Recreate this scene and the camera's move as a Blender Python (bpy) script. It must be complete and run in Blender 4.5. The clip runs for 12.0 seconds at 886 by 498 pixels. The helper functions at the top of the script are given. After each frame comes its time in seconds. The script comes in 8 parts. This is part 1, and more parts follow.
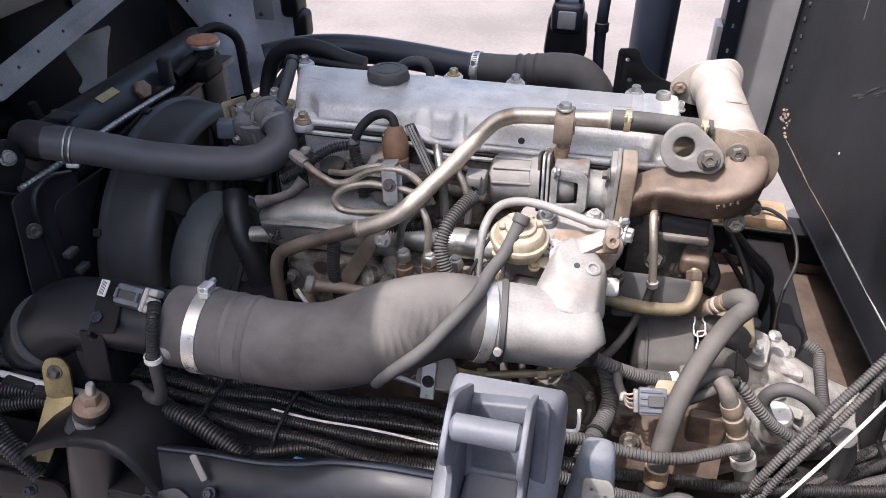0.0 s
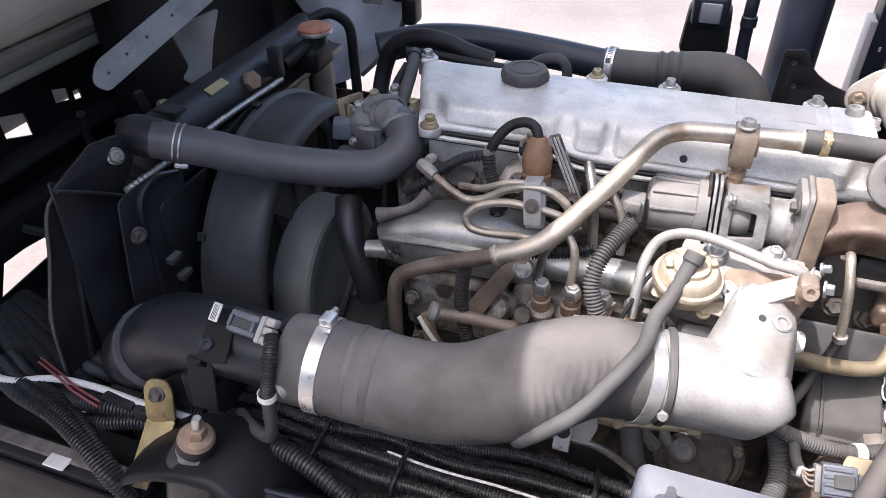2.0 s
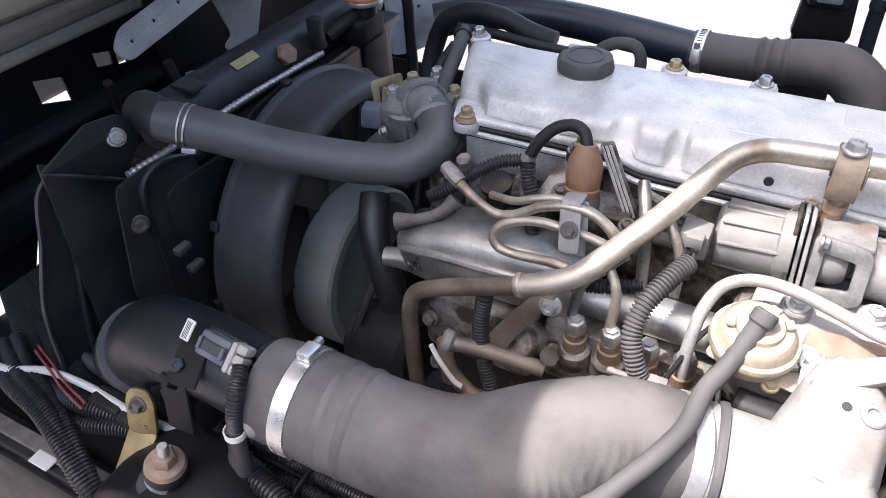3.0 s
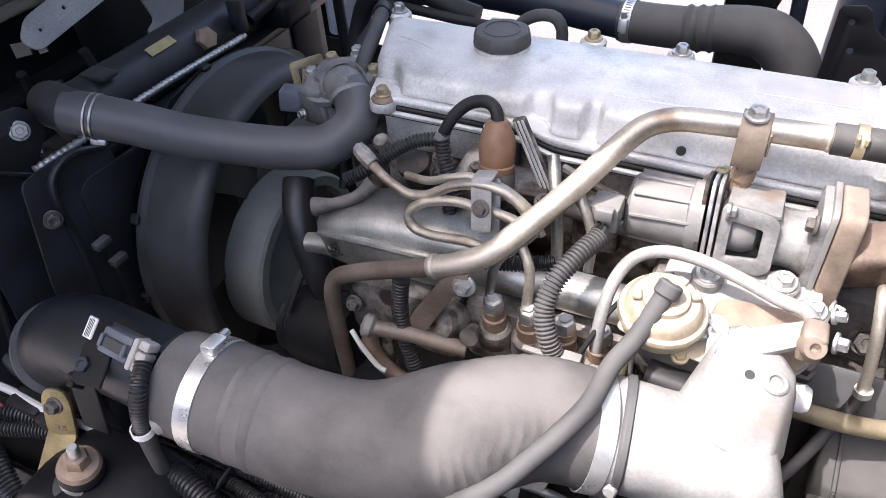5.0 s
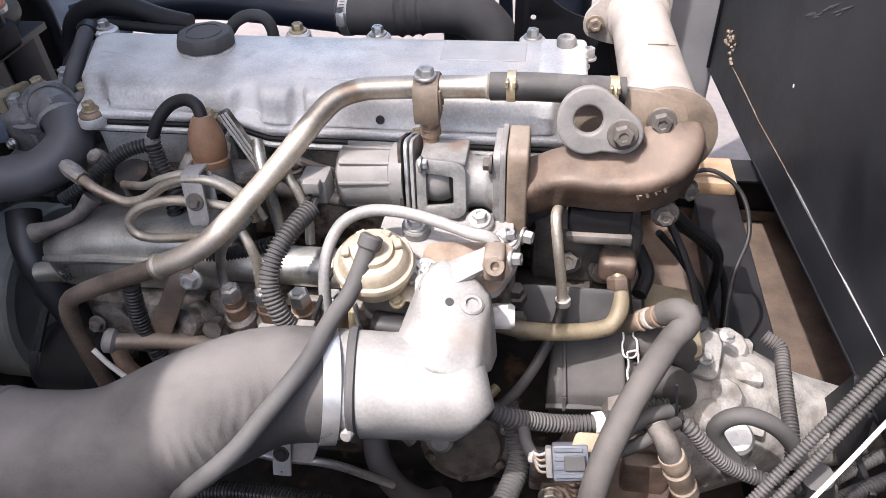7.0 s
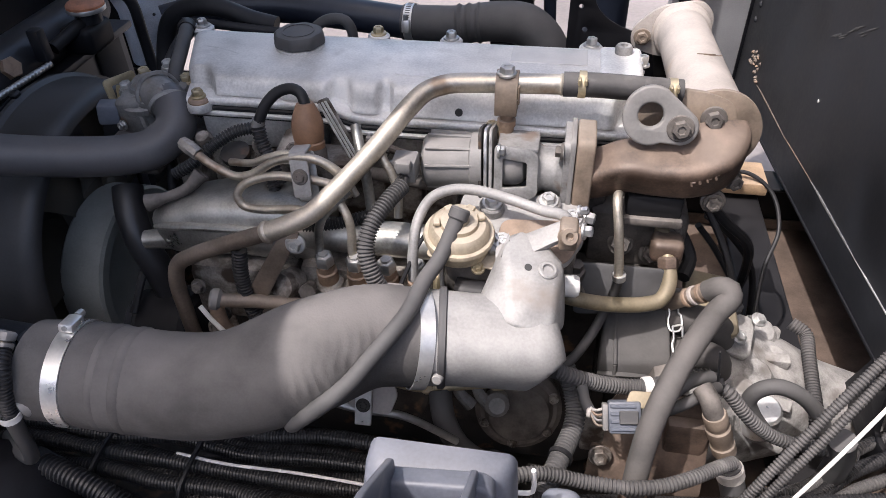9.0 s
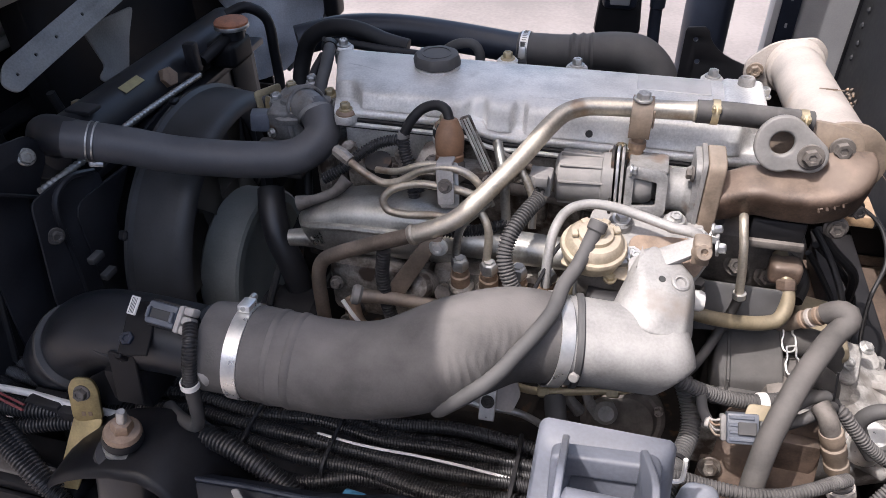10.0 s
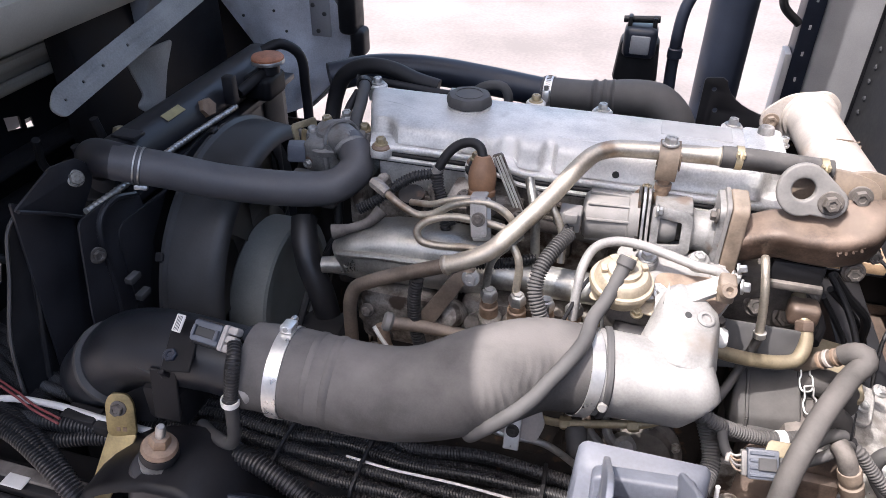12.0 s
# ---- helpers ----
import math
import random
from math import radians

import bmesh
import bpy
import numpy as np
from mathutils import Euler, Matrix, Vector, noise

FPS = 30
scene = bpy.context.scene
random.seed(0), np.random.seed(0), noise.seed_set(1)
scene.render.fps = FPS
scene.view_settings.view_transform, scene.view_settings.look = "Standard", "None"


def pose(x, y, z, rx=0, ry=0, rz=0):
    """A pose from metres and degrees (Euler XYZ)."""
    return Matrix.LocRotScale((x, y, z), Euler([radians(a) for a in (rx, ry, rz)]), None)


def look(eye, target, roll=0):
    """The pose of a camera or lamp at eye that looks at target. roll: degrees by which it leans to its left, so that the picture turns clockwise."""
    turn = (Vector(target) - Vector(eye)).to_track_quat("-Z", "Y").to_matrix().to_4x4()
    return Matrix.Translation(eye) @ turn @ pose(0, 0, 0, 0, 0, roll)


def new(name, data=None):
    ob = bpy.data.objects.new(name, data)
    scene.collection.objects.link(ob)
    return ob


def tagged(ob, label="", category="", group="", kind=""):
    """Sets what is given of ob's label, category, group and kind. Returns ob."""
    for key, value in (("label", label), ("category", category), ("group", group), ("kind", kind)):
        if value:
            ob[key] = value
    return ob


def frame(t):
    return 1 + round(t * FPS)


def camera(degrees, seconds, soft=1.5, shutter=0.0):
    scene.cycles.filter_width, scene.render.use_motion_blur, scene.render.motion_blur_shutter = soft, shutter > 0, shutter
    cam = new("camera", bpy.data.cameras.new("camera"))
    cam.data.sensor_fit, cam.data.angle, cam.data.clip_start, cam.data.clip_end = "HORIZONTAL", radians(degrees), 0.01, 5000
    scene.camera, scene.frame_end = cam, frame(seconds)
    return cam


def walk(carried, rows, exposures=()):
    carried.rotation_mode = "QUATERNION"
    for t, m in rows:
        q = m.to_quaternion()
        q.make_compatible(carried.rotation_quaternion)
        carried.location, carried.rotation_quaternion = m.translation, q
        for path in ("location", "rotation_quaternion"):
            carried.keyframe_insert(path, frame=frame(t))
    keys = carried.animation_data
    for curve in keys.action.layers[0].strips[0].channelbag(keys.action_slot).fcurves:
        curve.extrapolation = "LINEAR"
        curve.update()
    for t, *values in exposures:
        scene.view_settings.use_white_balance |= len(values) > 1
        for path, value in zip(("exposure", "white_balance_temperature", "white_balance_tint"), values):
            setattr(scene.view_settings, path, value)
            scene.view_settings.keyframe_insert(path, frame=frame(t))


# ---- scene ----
cam = camera(63.8, 12.0, soft=0.85)
EXPOSURES = [(t, stops, 6500, 12) for t, stops in ((0, 1.42), (1, 1.58), (2.0, 1.72), (2.5, 1.86), (4.5, 2.05), (5.5, 1.86), (6.5, 1.73), (8.5, 1.16), (9.5, 1.14), (10.5, 1.44), (11.5, 1.64), (12, 1.68))]
PATH = [
    (0, (0.007, -0.001, 1.665), (-0.38, 1.581, 0.504), -0.2),
    (0.5, (-0.066, -0.055, 1.657), (-0.375, 1.56, 0.52), -0.1),
    (1, (-0.111, -0.081, 1.666), (-0.393, 1.528, 0.512), -0.7),
    (1.5, (-0.134, -0.023, 1.654), (-0.514, 1.553, 0.483), -0.5),
    (2, (-0.129, 0.107, 1.64), (-0.682, 1.607, 0.439), -1.1),
    (2.5, (-0.115, 0.215, 1.618), (-0.806, 1.625, 0.379), -1.7),
    (2.7, (-0.111, 0.25, 1.607), (-0.849, 1.623, 0.354), -2.0),
    (4.3, (-0.093, 0.317, 1.602), (-0.884, 1.574, 0.262), -4.6),
    (4.5, (-0.086, 0.314, 1.596), (-0.85, 1.601, 0.269), -3.8),
    (5, (-0.051, 0.323, 1.595), (-0.748, 1.653, 0.274), -3.9),
    (5.5, (-0.01, 0.331, 1.59), (-0.602, 1.711, 0.269), -4.2),
    (6, (0.031, 0.327, 1.582), (-0.437, 1.765, 0.274), -3.8),
    (6.5, (0.064, 0.325, 1.59), (-0.278, 1.781, 0.262), -3.5),
    (6.7, (0.077, 0.315, 1.581), (-0.228, 1.796, 0.273), -3.5),
    (8.3, (0.09, 0.238, 1.595), (-0.145, 1.733, 0.289), -3.0),
    (8.5, (0.075, 0.217, 1.6), (-0.178, 1.723, 0.308), -2.8),
    (9, (0.018, 0.179, 1.613), (-0.269, 1.695, 0.341), -1.6),
    (9.5, (-0.033, 0.137, 1.62), (-0.37, 1.666, 0.376), -0.7),
    (10, (-0.076, 0.091, 1.64), (-0.5, 1.621, 0.424), -1.4),
    (10.5, (-0.105, 0.061, 1.652), (-0.615, 1.604, 0.486), -2.8),
    (11, (-0.105, 0.045, 1.653), (-0.609, 1.611, 0.517), -1.4),
    (11.5, (-0.111, 0.036, 1.658), (-0.605, 1.612, 0.531), -0.5),
    (12, (-0.112, 0.045, 1.652), (-0.546, 1.639, 0.525), 0.7),
]
walk(cam, [(t, look(eye, target, roll)) for t, eye, target, roll in PATH], EXPOSURES)

# ---------------------------------------------------------------- light
SUN_ELEV, SUN_FROM = 63.0, 225.0   # degrees up; azimuth of the sun, anticlockwise from +x
world = bpy.data.worlds.new("sky")
scene.world = world
world.use_nodes = True
wn = world.node_tree.nodes
sky = wn.new("ShaderNodeTexSky")
sky.sky_type = "NISHITA"
sky.sun_disc = False
sky.dust_density = 4.0
sky.sun_elevation = radians(SUN_ELEV)
sky.sun_rotation = radians(90 - SUN_FROM)
wn["Background"].inputs[1].default_value = 0.15
world.node_tree.links.new(sky.outputs[0], wn["Background"].inputs[0])
sun_data = bpy.data.lights.new("sun", "SUN")
sun_data.energy, sun_data.angle, sun_data.color = 2.05, radians(0.6), (1.0, 0.955, 0.94)
sun = new("sun", sun_data)
ce, se = math.cos(radians(SUN_ELEV)), math.sin(radians(SUN_ELEV))
sun_way = Vector((math.cos(radians(SUN_FROM)) * ce, math.sin(radians(SUN_FROM)) * ce, se))
sun.matrix_world = look(sun_way * 8, (0, 0, 0))

# ---------------------------------------------------------------- materials
DUST = (0.33, 0.295, 0.27)


def mat(name, color, rough=0.5, metal=0.0, vary=0.25, scale=30.0, bump=0.15, dust=0.3, grain=300.0, dust_color=DUST, spots=0.0, spot_color=(0.16, 0.09, 0.05), spec=0.5):
    """Base colour varied at two scales, dust that lies on what faces up, spots of wear, fine relief."""
    m = bpy.data.materials.new(name)
    m.use_nodes = True
    nt = m.node_tree
    n, link = nt.nodes, nt.links.new
    bsdf = n["Principled BSDF"]
    co = n.new("ShaderNodeTexCoord")
    info = n.new("ShaderNodeObjectInfo")
    shift = n.new("ShaderNodeVectorMath")
    shift.operation = "ADD"
    geo = n.new("ShaderNodeNewGeometry")
    link(geo.outputs["Position"], shift.inputs[0])
    link(info.outputs["Random"], shift.inputs[1])
    big = n.new("ShaderNodeTexNoise")
    big.inputs["Scale"].default_value, big.inputs["Detail"].default_value = scale, 6
    link(shift.outputs[0], big.inputs["Vector"])
    fine = n.new("ShaderNodeTexNoise")
    fine.inputs["Scale"].default_value, fine.inputs["Detail"].default_value = grain, 4
    link(shift.outputs[0], fine.inputs["Vector"])
    mixn = n.new("ShaderNodeMath")
    mixn.operation = "MULTIPLY_ADD"
    link(fine.outputs[0], mixn.inputs[0])
    mixn.inputs[1].default_value = 0.4
    link(big.outputs[0], mixn.inputs[2])
    ramp = n.new("ShaderNodeMapRange")
    ramp.inputs["From Min"].default_value, ramp.inputs["From Max"].default_value = 0.5, 0.9
    ramp.inputs["To Min"].default_value, ramp.inputs["To Max"].default_value = 1 - vary, 1 + vary
    link(mixn.outputs[0], ramp.inputs["Value"])
    base = n.new("ShaderNodeVectorMath")
    base.operation = "SCALE"
    base.inputs[0].default_value = color
    link(ramp.outputs[0], base.inputs["Scale"])
    col = base.outputs[0]
    if spots:
        sp = n.new("ShaderNodeTexNoise")
        sp.inputs["Scale"].default_value, sp.inputs["Detail"].default_value = scale * 0.7, 8
        link(geo.outputs["Position"], sp.inputs["Vector"])
        sr = n.new("ShaderNodeMapRange")
        sr.inputs["From Min"].default_value, sr.inputs["From Max"].default_value = 0.66 - 0.3 * spots, 0.78 - 0.3 * spots
        link(sp.outputs[0], sr.inputs["Value"])
        mx = n.new("ShaderNodeMix")
        mx.data_type = "RGBA"
        link(sr.outputs[0], mx.inputs["Factor"])
        link(col, mx.inputs["A"])
        mx.inputs["B"].default_value = (*spot_color, 1)
        col = mx.outputs["Result"]
    rr = n.new("ShaderNodeMapRange")
    rr.inputs["From Min"].default_value, rr.inputs["From Max"].default_value = 0.4, 1.0
    rr.inputs["To Min"].default_value, rr.inputs["To Max"].default_value = max(0.05, rough - 0.12), min(1.0, rough + 0.15)
    link(mixn.outputs[0], rr.inputs["Value"])
    rough_out, metal_out = rr.outputs[0], None
    if dust:
        sep = n.new("ShaderNodeSeparateXYZ")
        link(geo.outputs["Normal"], sep.inputs[0])
        up = n.new("ShaderNodeMapRange")
        up.inputs["From Min"].default_value, up.inputs["From Max"].default_value = -0.3, 1.0
        link(sep.outputs["Z"], up.inputs["Value"])
        dn = n.new("ShaderNodeTexNoise")
        dn.inputs["Scale"].default_value, dn.inputs["Detail"].default_value = scale * 0.5, 7
        link(shift.outputs[0], dn.inputs["Vector"])
        dr = n.new("ShaderNodeMapRange")
        dr.inputs["From Min"].default_value, dr.inputs["From Max"].default_value = 0.3, 0.7
        dr.inputs["To Min"].default_value, dr.inputs["To Max"].default_value = 0.35 * dust, min(1.0, 1.5 * dust)
        link(dn.outputs[0], dr.inputs["Value"])
        amount = n.new("ShaderNodeMath")
        amount.operation = "MULTIPLY"
        link(up.outputs[0], amount.inputs[0])
        link(dr.outputs[0], amount.inputs[1])
        mx = n.new("ShaderNodeMix")
        mx.data_type = "RGBA"
        link(amount.outputs[0], mx.inputs["Factor"])
        link(col, mx.inputs["A"])
        mx.inputs["B"].default_value = (*dust_color, 1)
        col = mx.outputs["Result"]
        r2 = n.new("ShaderNodeMix")
        link(amount.outputs[0], r2.inputs["Factor"])
        link(rough_out, r2.inputs["A"])
        r2.inputs["B"].default_value = 0.9
        rough_out = r2.outputs["Result"]
        if metal:
            m2 = n.new("ShaderNodeMath")
            m2.operation = "MULTIPLY_ADD"
            link(amount.outputs[0], m2.inputs[0])
            m2.inputs[1].default_value, m2.inputs[2].default_value = -metal, metal
            metal_out = m2.outputs[0]
    link(col, bsdf.inputs["Base Color"])
    link(rough_out, bsdf.inputs["Roughness"])
    bsdf.inputs["Metallic"].default_value = metal
    bsdf.inputs["Specular IOR Level"].default_value = spec
    if metal_out:
        link(metal_out, bsdf.inputs["Metallic"])
    if bump:
        bp = n.new("ShaderNodeBump")
        bp.inputs["Strength"].default_value, bp.inputs["Distance"].default_value = bump, 0.001
        link(mixn.outputs[0], bp.inputs["Height"])
        link(bp.outputs[0], bsdf.inputs["Normal"])
    return m


ALU = mat("cast_aluminium_dusty", (0.74, 0.735, 0.72), 0.42, 0.55, 0.34, 16, 0.4, 0.42, dust_color=(0.68, 0.66, 0.64), spots=0.10, spot_color=(0.36, 0.345, 0.33))
ALU_WHITE = mat("sandblasted_aluminium", (0.335, 0.327, 0.318), 0.5, 0.3, 0.3, 22, 0.4, 0.3, dust_color=(0.32, 0.30, 0.285), spots=0.1, spot_color=(0.25, 0.21, 0.18))
ALU_BRIGHT = mat("smooth_aluminium", (0.40, 0.395, 0.37), 0.33, 0.88, 0.35, 25, 0.2, 0.18, dust_color=(0.42, 0.39, 0.35))
ALU_DIRTY = mat("dirty_cast_aluminium", (0.33, 0.305, 0.275), 0.42, 0.7, 0.6, 45, 0.5, 0.32, dust_color=(0.29, 0.255, 0.23), spots=0.6, spot_color=(0.07, 0.05, 0.038))
IRON = mat("black_engine_iron", (0.022, 0.020, 0.019), 0.6, 0.3, 0.5, 40, 0.4, 0.18, spots=0.25, spec=0.3)
IRON_DUSTY = mat("dusty_iron", (0.10, 0.09, 0.082), 0.7, 0.3, 0.5, 45, 0.45, 0.38, spec=0.3)
CAST_GREY = mat("dusty_grey_casting", (0.24, 0.238, 0.235), 0.5, 0.5, 0.4, 35, 0.4, 0.35, dust_color=(0.33, 0.305, 0.285), spots=0.3)
RUST = mat("rusty_cast_iron", (0.098, 0.064, 0.047), 0.46, 0.3, 0.6, 30, 0.7, 0.36, dust_color=(0.36, 0.29, 0.24), spots=0.45, spot_color=(0.065, 0.04, 0.028))
CREAM = mat("aluminised_exhaust_steel", (0.46, 0.415, 0.38), 0.58, 0.2, 0.22, 20, 0.3, 0.35, dust_color=(0.46, 0.405, 0.365), spots=0.14, spot_color=(0.42, 0.29, 0.19))
TAN = mat("heat_browned_steel", (0.23, 0.175, 0.13), 0.6, 0.35, 0.3, 40, 0.3, 0.4, dust_color=(0.37, 0.325, 0.285))
STEEL_PIPE = mat("dull_steel_pipe", (0.56, 0.505, 0.42), 0.38, 0.85, 0.3, 20, 0.1, 0.3, spots=0.2, spot_color=(0.27, 0.18, 0.11))
PIPE_BROWN = mat("brown_stained_pipe", (0.24, 0.19, 0.15), 0.5, 0.6, 0.3, 25, 0.2, 0.3)
STEEL = mat("zinc_steel", (0.55, 0.55, 0.54), 0.35, 0.9, 0.2, 60, 0.15, 0.2)
WHITE_STEEL = mat("bright_clamp_band", (0.78, 0.77, 0.75), 0.32, 0.8, 0.12, 60, 0.1, 0.1)
BRASS = mat("yellow_zinc_plate", (0.50, 0.42, 0.27), 0.42, 0.7, 0.25, 50, 0.15, 0.3)
GOLD = mat("gold_passivated_steel", (0.46, 0.385, 0.275), 0.42, 0.5, 0.3, 45, 0.15, 0.5, dust_color=(0.47, 0.41, 0.345))
COPPER = mat("copper_brown_fitting", (0.30, 0.205, 0.14), 0.55, 0.4, 0.3, 60, 0.2, 0.3)
RUBBER_BIG = mat("dusty_rubber_hose", (0.058, 0.056, 0.055), 0.7, 0.0, 0.4, 24, 0.8, 0.5, grain=420, dust_color=(0.235, 0.215, 0.203), spots=0.12, spot_color=(0.04, 0.038, 0.038))
RUBBER = mat("black_rubber", (0.014, 0.0145, 0.017), 0.5, 0.0, 0.3, 25, 0.2, 0.05, spec=0.3)
RUBBER_GREY = mat("grey_dusted_rubber", (0.065, 0.064, 0.065), 0.62, 0.0, 0.2, 25, 0.2, 0.42, dust_color=(0.18, 0.168, 0.162))
HOSE_TAN = mat("tan_dusted_hose", (0.075, 0.07, 0.067), 0.7, 0.0, 0.3, 30, 0.25, 0.45, dust_color=(0.18, 0.163, 0.154))
HOSE_DARK = mat("black_hose_with_dust", (0.030, 0.029, 0.030), 0.6, 0.0, 0.4, 40, 0.4, 0.35, dust_color=(0.22, 0.205, 0.195), spots=0.2, spot_color=(0.12, 0.115, 0.11))
HOSE_BLUE = mat("satin_radiator_hose", (0.084, 0.084, 0.091), 0.42, 0.0, 0.15, 20, 0.15, 0.14)
PLASTIC = mat("black_plastic", (0.011, 0.0115, 0.014), 0.45, 0.0, 0.25, 30, 0.15, 0.05, spec=0.3)
PLASTIC_DUST = mat("dusty_black_plastic", (0.05, 0.05, 0.052), 0.55, 0.0, 0.2, 30, 0.2, 0.3, dust_color=(0.2, 0.19, 0.185))
PLASTIC_DUCT = mat("black_duct_plastic", (0.010, 0.012, 0.017), 0.38, 0.0, 0.3, 30, 0.15, 0.03, dust_color=(0.09, 0.09, 0.095), spec=0.5)
SHROUD = mat("black_shroud_plastic", (0.038, 0.038, 0.040), 0.42, 0.0, 0.3, 14, 0.15, 0.16, dust_color=(0.11, 0.11, 0.115))
DRUM = mat("pale_grey_drum_paint", (0.19, 0.195, 0.182), 0.5, 0.0, 0.2, 12, 0.1, 0.1)
PLASTIC_DUSTY = mat("grey_dust_on_plastic", (0.048, 0.047, 0.046), 0.6, 0.0, 0.4, 30, 0.3, 0.5, dust_color=(0.125, 0.116, 0.111))
PLASTIC_GREY = mat("grey_plastic", (0.195, 0.19, 0.185), 0.5, 0.0, 0.18, 35, 0.2, 0.35)
CONDUIT = mat("corrugated_black_plastic", (0.016, 0.0165, 0.019), 0.38, 0.0, 0.3, 12, 0.05, 0.06, spec=0.5)
CONDUIT_DUST = mat("corrugated_dusty_plastic", (0.042, 0.041, 0.042), 0.55, 0.0, 0.3, 18, 0.05, 0.4, dust_color=(0.19, 0.177, 0.17))
PAINT_DARK = mat("black_chassis_paint", (0.007, 0.0075, 0.010), 0.5, 0.0, 0.3, 14, 0.2, 0.04, spec=0.22)
PAINT_BLUE = mat("dark_blue_grey_paint", (0.014, 0.019, 0.033), 0.36, 0.0, 0.3, 10, 0.15, 0.06, dust_color=(0.2, 0.195, 0.2), spec=0.45)
PAINT_RAD = mat("radiator_black_paint", (0.021, 0.0215, 0.026), 0.38, 0.0, 0.3, 14, 0.15, 0.05, dust_color=(0.2, 0.195, 0.2), spec=0.45)
PAINT_BODY = mat("black_body_panel", (0.020, 0.0215, 0.026), 0.5, 0.0, 0.6, 5, 0.25, 0.12, grain=90, dust_color=(0.12, 0.115, 0.115), spots=0.12, spot_color=(0.035, 0.034, 0.036), spec=0.35)
CAB_PAINT = mat("light_cab_primer", (0.52, 0.51, 0.465), 0.55, 0.0, 0.15, 6, 0.15, 0.0)
CAB_BLUE = mat("blue_grey_cab_panel", (0.29, 0.31, 0.34), 0.5, 0.0, 0.15, 8, 0.15, 0.1)
COVER_BLUE = mat("glossy_blue_cover_plastic", (0.030, 0.044, 0.080), 0.3, 0.0, 0.2, 12, 0.1, 0.12, dust_color=(0.16, 0.165, 0.18), spec=0.5)
GREY_BOX = mat("blue_grey_bracket_paint", (0.098, 0.111, 0.145), 0.36, 0.0, 0.32, 14, 0.25, 0.34, dust_color=(0.29, 0.28, 0.28), spots=0.12, spot_color=(0.30, 0.27, 0.25), spec=0.45)
CAB_ARCH = mat("faded_grey_cab_steel", (0.27, 0.27, 0.265), 0.5, 0.0, 0.35, 9, 0.2, 0.15, spots=0.2, spot_color=(0.14, 0.15, 0.175))
# brighter than CAB_ARCH: the far panel's extra light is put into its colour
CAB_ARCH_LIT = mat("lit_blue_cab_steel", (0.50, 0.525, 0.57), 0.5, 0.0, 0.3, 9, 0.2, 0.1, spots=0.2, spot_color=(0.22, 0.235, 0.27))
YELLOW_ZINC = mat("gold_zinc_bracket", (0.43, 0.33, 0.15), 0.4, 0.75, 0.35, 30, 0.2, 0.2)
GREY_POST = mat("grey_body_paint", (0.34, 0.34, 0.35), 0.5, 0.0, 0.12, 8, 0.1, 0.1)
SENSOR_BLUE = mat("blue_grey_plug_plastic", (0.10, 0.115, 0.145), 0.45, 0.0, 0.2, 40, 0.1, 0.15)
BOOT_BLUE = mat("blue_grey_boot_rubber", (0.15, 0.18, 0.23), 0.5, 0.0, 0.3, 30, 0.2, 0.3)
ORANGE = mat("rusty_orange_paint", (0.52, 0.20, 0.10), 0.6, 0.0, 0.3, 60, 0.2, 0.2)
LABEL_YELLOW = mat("faded_yellow_label", (0.40, 0.34, 0.16), 0.6, 0.0, 0.15, 60, 0.05, 0.1)
LABEL_BRIGHT = mat("yellow_warning_print", (0.80, 0.62, 0.06), 0.5, 0.0, 0.08, 60, 0.05, 0.1)
PALE_SILVER = mat("pale_silver", (0.62, 0.61, 0.60), 0.45, 0.2, 0.1, 40, 0.05, 0.2, dust_color=(0.6, 0.58, 0.56))
WHITE = mat("white_plastic", (0.78, 0.76, 0.73), 0.5, 0.0, 0.08, 60, 0.05, 0.15)
WHITE_DUST = mat("dusty_white_plastic", (0.46, 0.43, 0.40), 0.6, 0.0, 0.2, 60, 0.15, 0.4)
RED = mat("red_wire", (0.25, 0.04, 0.045), 0.5, 0.0, 0.1, 60, 0.05, 0.15)
BLUE_TAPE = mat("blue_tape", (0.05, 0.25, 0.45), 0.5, 0.0, 0.1, 60, 0.05, 0.1)
BOOT = mat("tan_rubber_boot", (0.26, 0.135, 0.07), 0.6, 0.0, 0.2, 50, 0.15, 0.25)
FAN = mat("fan_plastic", (0.075, 0.067, 0.054), 0.6, 0.0, 0.15, 30, 0.1, 0.15)
# print and joints; also the painted shade of holes made as flat discs
PRINT = mat("dark_print_and_hole_shade", (0.05, 0.05, 0.05), 0.7, 0.0, 0.1, 60, 0.0, 0.0)
DIRT = mat("red_brown_dust", (0.10, 0.07, 0.054), 0.9, 0.0, 0.45, 20, 0.6, 0.3, dust_color=(0.16, 0.12, 0.095))
WOOD = mat("old_pine_board", (0.46, 0.30, 0.17), 0.7, 0.0, 0.3, 30, 0.3, 0.3)
CHALK = mat("chalky_cast_aluminium", (0.35, 0.338, 0.325), 0.65, 0.2, 0.55, 30, 0.7, 0.45, dust_color=(0.37, 0.345, 0.32), spots=0.5, spot_color=(0.12, 0.105, 0.095))
PIPE_TAN = mat("dusty_tan_pipe", (0.25, 0.205, 0.13), 0.42, 0.5, 0.3, 40, 0.15, 0.4, dust_color=(0.27, 0.228, 0.175))
SAND = mat("pale_sandy_ground", (0.232, 0.204, 0.190), 0.95, 0.0, 0.22, 1.3, 0.8, 0.0, grain=40)

# ---------------------------------------------------------------- mesh helpers
HOME = {}


